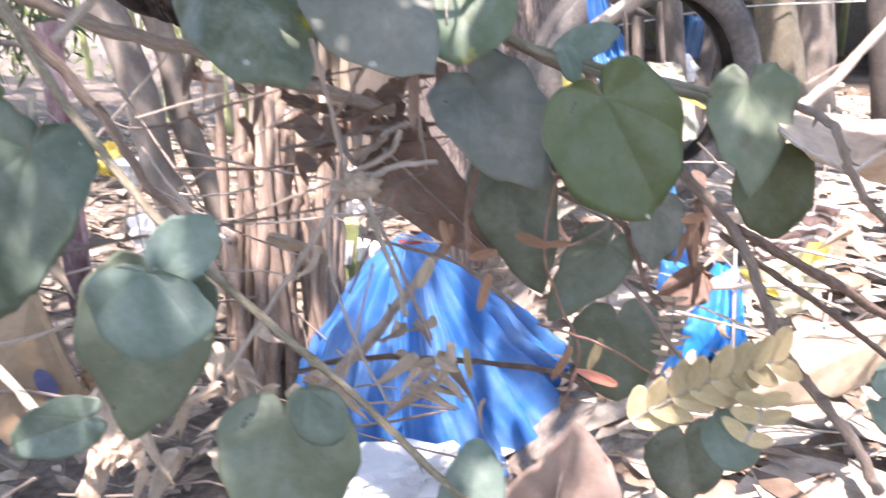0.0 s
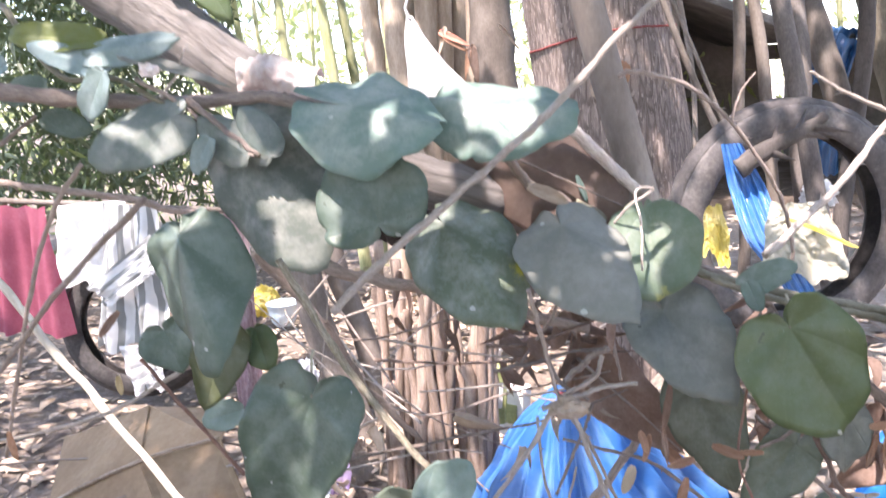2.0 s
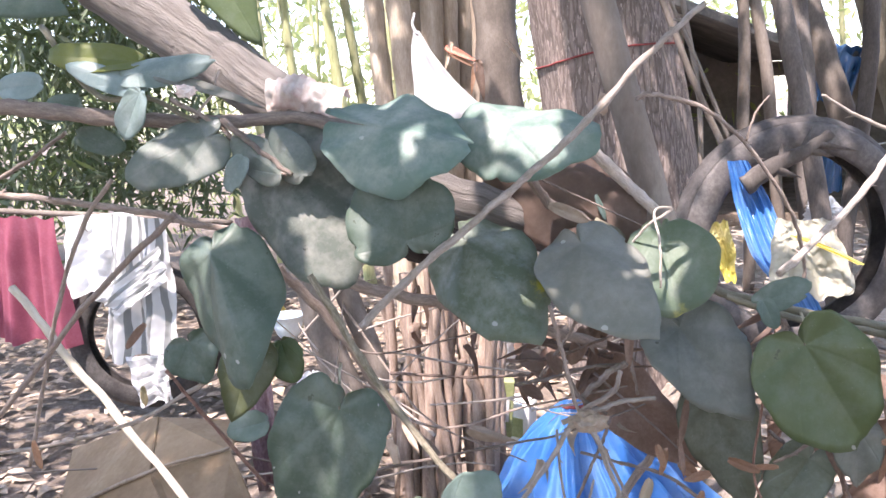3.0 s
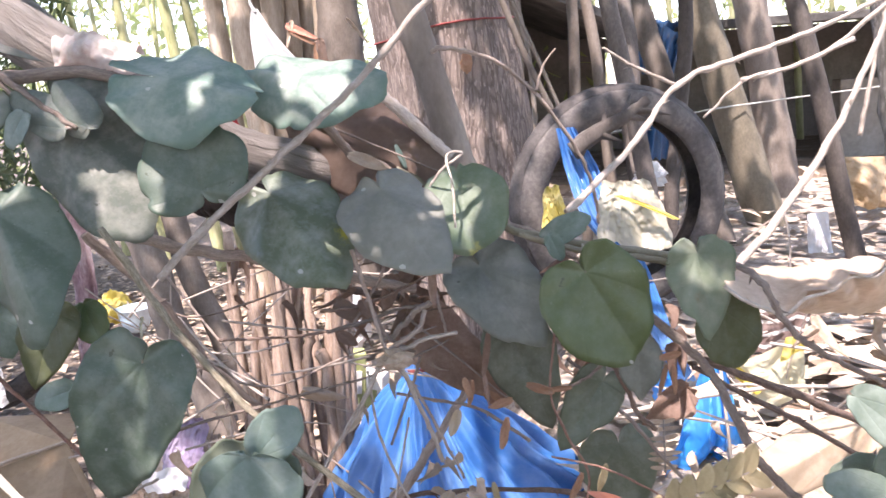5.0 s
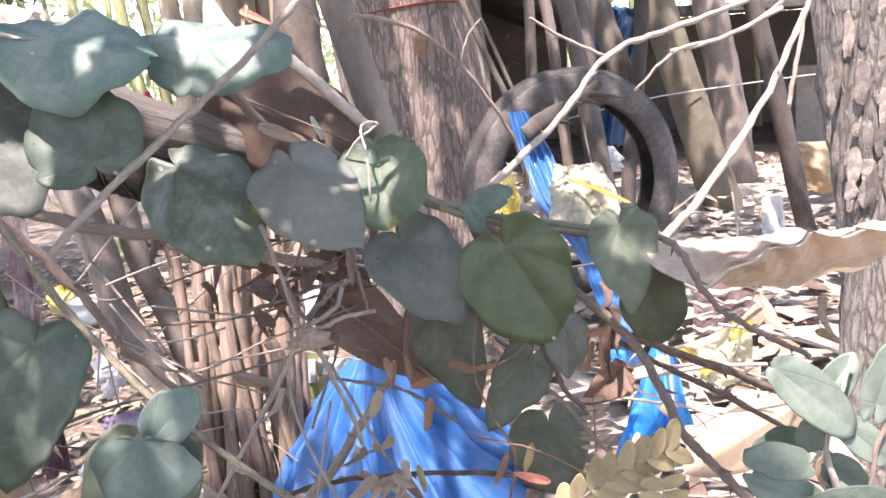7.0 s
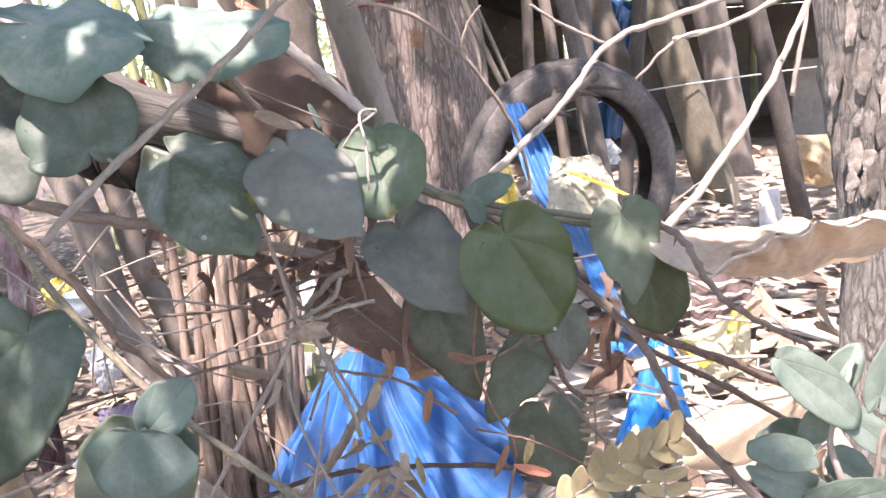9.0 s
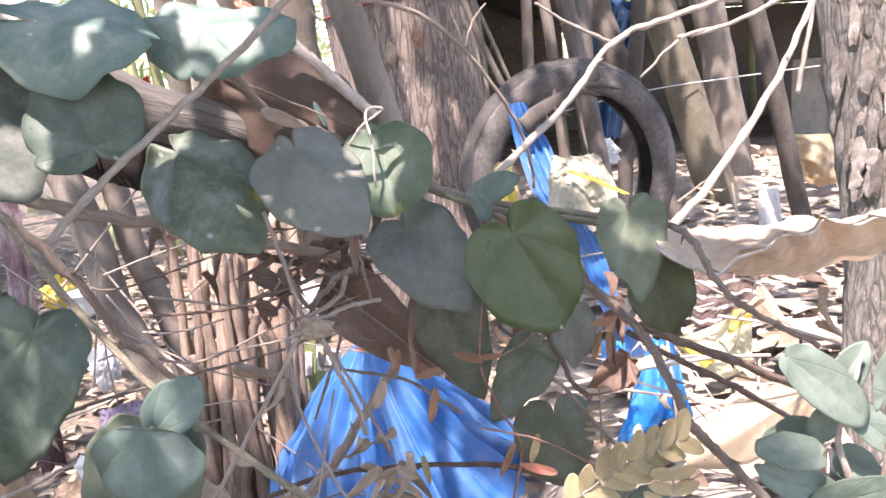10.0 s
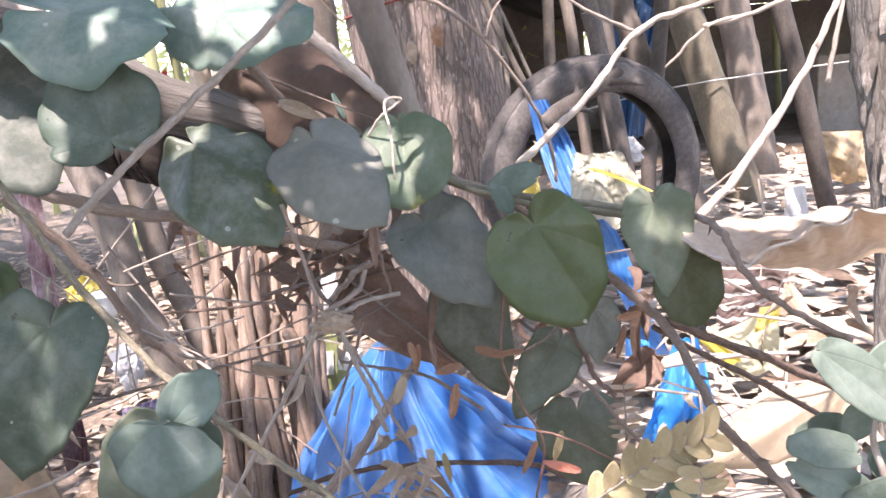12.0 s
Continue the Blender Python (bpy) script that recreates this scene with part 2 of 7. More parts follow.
LEAF_ASH = leaf_material("leaf ash grey", (0.155, 0.165, 0.142), (0.262, 0.272, 0.242), (0.46, 0.45, 0.41), 0.3, (0.25, 0.32, 0.2), 0.6)
LEAF_MOTTLE = leaf_material("leaf grey-green mottled brown", (0.085, 0.115, 0.075), (0.165, 0.2, 0.14), (0.43, 0.44, 0.38), 0.3, (0.3, 0.38, 0.18), 0.55, patch=((0.5, 0.1), 0.07, (0.2, 0.16, 0.1)))
LEAF_SLATE = leaf_material("leaf slate green", (0.13, 0.145, 0.12), (0.21, 0.228, 0.198), (0.44, 0.45, 0.42), 0.22, (0.2, 0.3, 0.14), 0.45, through_share=0.2)
LEAF_PALE = leaf_material("leaf pale shrub", (0.13, 0.185, 0.15), (0.22, 0.285, 0.24), (0.45, 0.5, 0.46), 0.3, (0.45, 0.55, 0.3), 0.5)
LEAF_DRY = rough_material("leaf dry brown", (0.14, 0.09, 0.07), (0.25, 0.17, 0.135), (0.38, 0.28, 0.23), 26, (1, 1, 1), 0.7, 0.5, 0.002, through_colour=(0.4, 0.22, 0.12))
LEAF_HUSK = leaf_material("leaf husk tan", (0.27, 0.19, 0.125), (0.47, 0.37, 0.275), (0.6, 0.52, 0.43), 0.3, (0.5, 0.36, 0.22), 0.6, through_share=0.15)
LEAF_ROSE = rough_material("leaf dry rose", (0.25, 0.175, 0.148), (0.39, 0.29, 0.25), (0.5, 0.4, 0.355), 16, (1, 1, 1), 0.75, 0.6, 0.003, through_colour=(0.35, 0.2, 0.15))
LEAF_BUFF = rough_material("leaf dry buff", (0.12, 0.083, 0.067), (0.185, 0.132, 0.108), (0.27, 0.205, 0.172), 16, (1, 1, 1), 0.75, 0.6, 0.003, through_colour=(0.4, 0.28, 0.2))
LEAF_TAN = rough_material("leaf dry tan", (0.3, 0.21, 0.155), (0.53, 0.43, 0.34), (0.7, 0.61, 0.51), 10, (1, 1, 1), 0.65, 0.5, 0.002, through_colour=(0.6, 0.45, 0.3))
LEAF_STRAW = rough_material("leaflet straw", (0.37, 0.3, 0.17), (0.49, 0.405, 0.25), (0.58, 0.495, 0.34), 30, (1, 1, 1), 0.7, 0.3, 0.001, through_colour=(0.6, 0.5, 0.28))
LEAF_ORANGE = rough_material("leaflet orange", (0.22, 0.125, 0.08), (0.33, 0.2, 0.135), (0.43, 0.29, 0.205), 40, (1, 1, 1), 0.7, 0.3, 0.001, through_colour=(0.6, 0.3, 0.15))
LEAF_SALMON = rough_material("leaflet salmon", (0.5, 0.18, 0.13), (0.62, 0.27, 0.2), (0.7, 0.36, 0.28), 40, (1, 1, 1), 0.6, 0.3, 0.001, through_colour=(0.7, 0.3, 0.2))
TWIG = rough_material("twig bark", (0.18, 0.14, 0.12), (0.26, 0.207, 0.178), (0.37, 0.305, 0.265), 380, (1, 1, 1), 0.85, 0.9, 0.002, along=True, fine=4)
TWIG_PALE = rough_material("twig dry pale", (0.31, 0.26, 0.225), (0.43, 0.37, 0.325), (0.58, 0.52, 0.47), 380, (1, 1, 1), 0.8, 0.9, 0.002, along=True, fine=4)
TWIG_OLIVE = rough_material("twig olive", (0.1, 0.09, 0.06), (0.19, 0.165, 0.12), (0.33, 0.29, 0.23), 380, (1, 1, 1), 0.7, 0.9, 0.002, along=True, fine=4)
TWIG_DARK = rough_material("twig dark", (0.075, 0.052, 0.043), (0.15, 0.105, 0.085), (0.25, 0.18, 0.15), 380, (1, 1, 1), 0.85, 0.9, 0.002, along=True, fine=4)
TWIG_RED = rough_material("twig reddish", (0.17, 0.09, 0.07), (0.28, 0.16, 0.125), (0.4, 0.26, 0.2), 380, (1, 1, 1), 0.8, 0.9, 0.002, along=True, fine=4)
STEM_GREEN = rough_material("stem green", (0.14, 0.13, 0.085), (0.24, 0.22, 0.16), (0.36, 0.34, 0.26), 140, (1, 1, 1), 0.65, 0.3, 0.001, along=True)
LIMB = bark_material("limb bark", (0.16, 0.14, 0.128), (0.41, 0.375, 0.35), 60.0, 0.1, 0.3, True, 0.25)
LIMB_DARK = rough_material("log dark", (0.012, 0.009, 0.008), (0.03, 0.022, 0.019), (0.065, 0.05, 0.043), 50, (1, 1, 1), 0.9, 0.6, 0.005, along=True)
POLE = rough_material("pole bark", (0.11, 0.09, 0.077), (0.168, 0.142, 0.122), (0.25, 0.218, 0.19), 11, (1, 1, 0.45), 0.85, 0.35, 0.004, fine=12)
BARK_OLIVE = rough_material("bark olive tan", (0.085, 0.073, 0.055), (0.135, 0.117, 0.088), (0.205, 0.18, 0.138), 9, (1, 1, 0.6), 0.85, 0.35, 0.004, fine=12)
POLE_DARK = rough_material("pole weathered dark", (0.05, 0.043, 0.04), (0.1, 0.086, 0.078), (0.17, 0.15, 0.135), 14, (1, 1, 0.4), 0.85, 0.4, 0.005, fine=12)
STICK = rough_material("stick cut pale", (0.15, 0.104, 0.083), (0.29, 0.214, 0.17), (0.47, 0.37, 0.305), 55, (1, 1, 0.15), 0.8, 0.5, 0.003, vary=0.3, along=True)
BAMBOO = rough_material("bamboo pale", (0.36, 0.31, 0.24), (0.5, 0.44, 0.35), (0.62, 0.56, 0.47), 50, (1, 1, 0.2), 0.5, 0.2, 0.001, along=True)
CULM_DRY = rough_material("bamboo culm dry", (0.26, 0.2, 0.15), (0.4, 0.33, 0.26), (0.54, 0.47, 0.39), 14, (1, 1, 0.25), 0.7, 0.3, 0.003)
CULM = rough_material("bamboo culm", (0.2, 0.22, 0.1), (0.36, 0.37, 0.2), (0.5, 0.48, 0.32), 10, (1, 1, 0.3), 0.55, 0.3, 0.003)
BARK = bark_material("trunk bark", (0.075, 0.055, 0.047), (0.42, 0.34, 0.3), 46.0, 0.2, 0.95, crack=0.34)
BARK_GREY = bark_material("bark peeling grey", (0.09, 0.076, 0.068), (0.52, 0.48, 0.44), 95.0, 0.25, 0.7, crack=0.35)
BARK_FLAKE = rough_material("bark flake", (0.09, 0.075, 0.066), (0.2, 0.175, 0.155), (0.4, 0.37, 0.34), 60, (1, 1, 1), 0.9, 0.5, 0.003, vary=0.5)
SOIL_OLD = rough_material("shed floor", (0.10, 0.075, 0.055), (0.2, 0.155, 0.12), (0.36, 0.3, 0.25), 4, (1, 1, 1), 0.95, 0.8, 0.02, fine=14)


def ground_material():
    """Dark earth on the low side, sandy terrace paler, its tone lifted to look sunlit."""
    m, nt, p = nodes_of("ground soil")
    vec = coords(nt)
    a, b = noise_tex(nt, vec, 3.0, 5.0), noise_tex(nt, vec, 45.0, 6.0, 0.7)
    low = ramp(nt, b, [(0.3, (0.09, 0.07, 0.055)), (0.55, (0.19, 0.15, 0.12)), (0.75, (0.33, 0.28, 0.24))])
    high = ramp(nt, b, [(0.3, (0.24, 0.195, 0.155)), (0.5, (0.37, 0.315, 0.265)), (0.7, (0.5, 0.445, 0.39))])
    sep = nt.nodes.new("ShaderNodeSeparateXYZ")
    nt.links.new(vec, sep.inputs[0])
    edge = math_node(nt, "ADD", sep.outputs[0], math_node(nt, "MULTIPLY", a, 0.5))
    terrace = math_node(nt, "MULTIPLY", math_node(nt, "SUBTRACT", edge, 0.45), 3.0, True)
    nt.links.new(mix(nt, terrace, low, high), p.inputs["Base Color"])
    p.inputs["Roughness"].default_value = 0.95
    bump(nt, p, b, 0.7, 0.012)
    return m


SOIL = ground_material()
LITTER = rough_material("leaf litter", (0.2, 0.14, 0.095), (0.36, 0.28, 0.21), (0.52, 0.44, 0.36), 30, (1, 1, 1), 0.85, 0.4, 0.002, island=True, vary=0.5)
LITTER_BROWN = rough_material("leaf litter brown", (0.11, 0.075, 0.052), (0.22, 0.155, 0.115), (0.35, 0.265, 0.205), 30, (1, 1, 1), 0.85, 0.4, 0.002, island=True, vary=0.5)
# terrace litter coloured pale so that it carries the sun's glare
LITTER_PALE = rough_material("leaf litter sunlit pale", (0.27, 0.21, 0.16), (0.4, 0.33, 0.27), (0.54, 0.47, 0.4), 30, (1, 1, 1), 0.85, 0.4, 0.002, island=True, vary=0.2)
RUBBER = rough_material("tyre rubber dusty", (0.036, 0.032, 0.032), (0.078, 0.071, 0.069), (0.15, 0.138, 0.131), 9, (1, 1, 1), 0.8, 0.4, 0.003)
TARP = plastic_material("tarp blue", (0.05, 0.2, 0.53), (0.25, 0.41, 0.67), 0.28, 0.35)
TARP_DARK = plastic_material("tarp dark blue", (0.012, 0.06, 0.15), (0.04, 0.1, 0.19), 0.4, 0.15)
BAG_BLUE = plastic_material("bag light blue", (0.03, 0.29, 0.74), (0.16, 0.45, 0.82), 0.3, 0.35, 22.0, 0.06)
FILM_WHITE = plastic_material("film white", (0.75, 0.76, 0.78), (0.6, 0.6, 0.6), 0.35, 0.4)
RAG = rough_material("rag cloth", (0.55, 0.36, 0.31), (0.72, 0.62, 0.57), (0.82, 0.8, 0.78), 40, (1, 1, 1), 0.9, 0.3, 0.002, through_colour=(0.7, 0.6, 0.6))
FILM_CREAM = plastic_material("film cream", (0.42, 0.4, 0.31), (0.33, 0.31, 0.27), 0.4, 0.3, 40.0, 0.15)
FILM_IVORY = plastic_material("film ivory", (0.62, 0.59, 0.42), (0.55, 0.53, 0.42), 0.4, 0.3, 40.0, 0.15)
FILM_YELLOW = plastic_material("film yellow", (0.66, 0.54, 0.1), (0.68, 0.6, 0.35), 0.35, 0.35)
FILM_PURPLE = plastic_material("film purple", (0.13, 0.085, 0.17), (0.42, 0.37, 0.45), 0.25, 0.1)
FILM_RED = plastic_material("film red", (0.6, 0.04, 0.05), (0.6, 0.25, 0.22), 0.35, 0.2)
CLOTH_PINK = rough_material("cloth pink", (0.19, 0.045, 0.075), (0.25, 0.07, 0.105), (0.31, 0.11, 0.15), 12, (1, 1, 1), 0.9, 0.3, 0.002, through_colour=(0.4, 0.1, 0.15))
CLOTH_WHITE = rough_material("cloth white", (0.62, 0.62, 0.62), (0.74, 0.74, 0.75), (0.82, 0.82, 0.83), 9, (1, 1, 1), 0.9, 0.3, 0.002, through_colour=(0.7, 0.7, 0.7))
SACKING = rough_material("sacking worn mauve", (0.16, 0.085, 0.1), (0.36, 0.24, 0.26), (0.62, 0.52, 0.53), 28, (1, 1, 0.4), 0.9, 0.4, 0.003, fine=6)
CLOTH_GREY = stripe_material("cloth grey striped", (0.62, 0.63, 0.64), (0.2, 0.215, 0.22), 0.17, 0, 0.42)
CLOTH_BAND = stripe_material("cloth grey banded", (0.62, 0.63, 0.64), (0.24, 0.255, 0.26), 0.36, 1, 0.4)
CLOTH_CUFF = stripe_material("cloth cuff banded", (0.34, 0.35, 0.36), (0.66, 0.67, 0.68), 0.24, 1, 0.4)
CLOTH_BROWN = stripe_material("cloth brown striped", (0.12, 0.075, 0.068), (0.55, 0.53, 0.51), 0.22, 1, 0.3)
CARD = rough_material("cardboard", (0.18, 0.118, 0.07), (0.24, 0.165, 0.102), (0.31, 0.225, 0.148), 6, (1, 1, 1), 0.9, 0.2, 0.002)
SACK_TAN = rough_material("sack paper tan", (0.25, 0.165, 0.085), (0.34, 0.255, 0.165), (0.46, 0.4, 0.33), 7, (1, 1, 1), 0.85, 0.5, 0.006)
PAPER = rough_material("paper brown crumpled", (0.22, 0.16, 0.12), (0.4, 0.31, 0.24), (0.56, 0.47, 0.39), 16, (1, 1, 1), 0.85, 0.6, 0.004)
INK_BLUE = rough_material("ink blue", (0.035, 0.035, 0.075), (0.05, 0.05, 0.1), (0.08, 0.08, 0.14), 30, (1, 1, 1), 0.8, 0.1, 0.0005)
ROPE_RED = rough_material("cord red", (0.12, 0.025, 0.025), (0.2, 0.045, 0.042), (0.28, 0.09, 0.08), 80, (1, 1, 1), 0.85, 0.4, 0.001)
WIRE = rough_material("wire", (0.25, 0.25, 0.24), (0.4, 0.4, 0.38), (0.55, 0.55, 0.53), 40, (1, 1, 1), 0.5, 0.2, 0.001)
SHED_WALL = rough_material("shed wall mud", (0.17, 0.15, 0.135), (0.25, 0.225, 0.2), (0.34, 0.31, 0.28), 3, (1, 1, 1), 0.95, 0.4, 0.01)
SHED_ROOF = rough_material("shed roof sheet", (0.05, 0.05, 0.05), (0.1, 0.095, 0.09), (0.18, 0.17, 0.16), 5, (1, 1, 1), 0.85, 0.4, 0.01)
BOWL = rough_material("bowl enamel blue", (0.32, 0.42, 0.5), (0.4, 0.5, 0.58), (0.5, 0.6, 0.67), 12, (1, 1, 1), 0.3, 0.1, 0.001, spec=0.5)
BOX_GREEN = rough_material("carton green", (0.17, 0.2, 0.08), (0.27, 0.29, 0.13), (0.38, 0.38, 0.22), 20, (1, 1, 1), 0.6, 0.1, 0.001)
BOX_WHITE = rough_material("carton white", (0.6, 0.58, 0.55), (0.7, 0.68, 0.65), (0.78, 0.77, 0.74), 20, (1, 1, 1), 0.6, 0.1, 0.001)
CANOPY = leaf_material("canopy leaf", (0.04, 0.08, 0.02), (0.1, 0.16, 0.04), DUST, 0.05, (0.3, 0.5, 0.05), 0.5, True)
HEDGE = leaf_material("hedge leaf", (0.028, 0.05, 0.022), (0.07, 0.1, 0.042), DUST, 0.1, (0.2, 0.32, 0.06), 0.5, True, through_share=0.2)
GROVE = leaf_material("grove leaf", (0.16, 0.21, 0.07), (0.34, 0.37, 0.16), DUST, 0.1, (0.55, 0.65, 0.22), 0.5, True, through_share=0.5)


# ---- building helpers ----
world_of = {}


def thing(name, at, label, category, group="", kind=""):
    ob = new(name)
    ob.empty_display_size = 0.05
    ob.location = at
    world_of[ob] = Matrix.Translation(at)
    return tagged(ob, label, category, group, kind)


def part(name, mesh, material, parent=None, label="", at=None):
    """Links a mesh or bmesh as one object at the pose at, under a thing or part."""
    if isinstance(mesh, bmesh.types.BMesh):
        bm, mesh = mesh, bpy.data.meshes.new(name)
        bm.to_mesh(mesh)
        bm.free()
    if not mesh.materials:
        mesh.materials.append(material)
    ob = new(name, mesh)
    at = at or Matrix()
    world_of[ob] = at
    if parent is not None:
        ob.parent = parent
        ob.matrix_parent_inverse = world_of[parent].inverted()
    ob.matrix_basis = at
    if label:
        tagged(ob, label)
    return ob


def mesh_of(name, verts, faces, uvs=None, smooth=True):
    me = bpy.data.meshes.new(name)
    me.from_pydata(np.array(verts, float).tolist(), [], faces)
    if uvs is not None:
        layer = me.uv_layers.new(name="UVMap")
        corner = np.zeros(len(me.loops), int)
        me.loops.foreach_get("vertex_index", corner)
        layer.data.foreach_set("uv", np.array(uvs, float)[corner].ravel())
    if smooth:
        me.polygons.foreach_set("use_smooth", [True] * len(me.polygons))
    me.update()
    return me


def spline(points, per=8):
    """A smooth line through the points."""
    pts = [np.array(p, float) for p in points]
    if len(pts) == 2:
        return np.array([pts[0] + (pts[1] - pts[0]) * s for s in np.linspace(0, 1, per + 1)])
    pts = [2 * pts[0] - pts[1], *pts, 2 * pts[-1] - pts[-2]]
    out = []
    for a, b, c, d in zip(pts, pts[1:], pts[2:], pts[3:]):
        for s in np.linspace(0, 1, per, endpoint=False):
            out.append(0.5 * (2 * b + (c - a) * s + (2 * a - 5 * b + 4 * c - d) * s**2 + (3 * b - a - 3 * c + d) * s**3))
    return np.array([*out, pts[-2]])


def tube(name, points, r0, r1, sides=8, per=8, rough=0.08, knots=0.0, seed=1, squash=1.0, kink=0.5, lump=0.03, spurs=0):
    """A tapered, crooked rod through the points, closed at both ends, with small knots here and there."""
    rng = np.random.RandomState(seed)
    line = spline(points, per)
    n = len(line)
    wob = rng.normal(size=(n, 3)) * min(r0, r1 * 2) * kink * 0.5
    wob[1:-1] = (wob[:-2] + 2 * wob[1:-1] + wob[2:]) / 4
    wob[0] = wob[-1] = 0
    line = line + wob
    verts, faces, uvs = [], [], []
    ahead = np.gradient(line, axis=0)
    ahead /= np.linalg.norm(ahead, axis=1)[:, None] + 1e-9
    run = np.r_[0, np.cumsum(np.linalg.norm(np.diff(line, axis=0), axis=1))]
    side = np.cross(ahead[0], (0.3, 0.9, 0.2))
    side /= np.linalg.norm(side)
    swell = 1 + knots * 0.5 * (rng.rand(n) > 0.86) * rng.rand(n)
    flute = 1 + rough * (rng.rand(sides) - 0.5) * 2
    for i in range(n):
        side = side - ahead[i] * (side @ ahead[i])
        side /= np.linalg.norm(side)
        up = np.cross(ahead[i], side)
        r = (r0 + (r1 - r0) * i / (n - 1)) * swell[i] * (1 + lump * rng.normal())
        for k in range(sides):
            a = 2 * math.pi * k / sides
            rr = r * flute[k] * (1 + rough * (rng.rand() - 0.5))
            verts.append(line[i] + side * math.cos(a) * rr + up * math.sin(a) * rr * squash)
            uvs.append((abs(k / sides - 0.5) * 2 * math.pi * r0 + seed, run[i]))
    for i in range(n - 1):
        for k in range(sides):
            k2 = (k + 1) % sides
            faces.append((i * sides + k, i * sides + k2, (i + 1) * sides + k2, (i + 1) * sides + k))
    faces += [tuple(range(sides))[::-1], tuple((n - 1) * sides + k for k in range(sides))]
    for _ in range(spurs):
        i, a, r = rng.randint(1, n - 1), rng.rand() * 6.28, (r0 + r1) / 2
        out = np.cross(ahead[i], (math.cos(a), math.sin(a), 0.3))
        out /= np.linalg.norm(out) + 1e-9
        tip = line[i] + (out + ahead[i] * rng.uniform(0.2, 1.0)) * r * rng.uniform(1.6, 3.6)
        other, k = np.cross(ahead[i], out), len(verts)
        for b in range(5):
            verts.append(line[i] + (ahead[i] * math.cos(b * 1.2566) + other * math.sin(b * 1.2566)) * r * 0.7 + out * r * 0.4)
        verts.append(tip)
        uvs += [(0.01 * b, run[i]) for b in range(6)]
        faces += [(k + b, k + (b + 1) % 5, k + 5) for b in range(5)]
    return mesh_of(name, verts, faces, uvs)


seeds = iter(range(1, 100000))
DRY = ((0, 1.0), (4, 0.92), (12, 0.72), (26, 0.5), (55, 0.3), (95, 0.17), (140, 0.08), (180, 0.03))
HEART = ((0, 1.0), (6, 0.93), (16, 0.81), (36, 0.67), (65, 0.56), (95, 0.46), (120, 0.35), (142, 0.25), (160, 0.18), (174, 0.1), (180, 0.04))
SADDLE = ((0, 0.97), (20, 0.93), (45, 0.86), (75, 0.8), (105, 0.76), (135, 0.72), (160, 0.68), (180, 0.66))
HEART_WIDE = ((0, 0.97), (8, 0.93), (20, 0.86), (42, 0.75), (68, 0.66), (95, 0.54), (120, 0.39), (142, 0.27), (160, 0.19), (174, 0.1), (180, 0.04))
HEART_LOW = ((0, 1.0), (7, 0.92), (18, 0.76), (38, 0.61), (65, 0.53), (95, 0.44), (125, 0.31), (150, 0.2), (167, 0.13), (176, 0.08), (180, 0.05))
ROUND = ((0, 0.95), (20, 0.92), (45, 0.84), (75, 0.74), (105, 0.56), (135, 0.39), (158, 0.27), (173, 0.16), (180, 0.05))
OVAL = ((0, 1.0), (9, 0.96), (22, 0.82), (40, 0.6), (58, 0.43), (85, 0.27), (110, 0.17), (145, 0.08), (180, 0.03))
ORB = ((0, 1.0), (15, 0.98), (35, 0.88), (55, 0.7), (75, 0.47), (95, 0.27), (120, 0.14), (180, 0.03))
LANCE = ((0, 1.0), (5, 0.8), (12, 0.55), (25, 0.33), (50, 0.19), (90, 0.12), (135, 0.06), (180, 0.02))


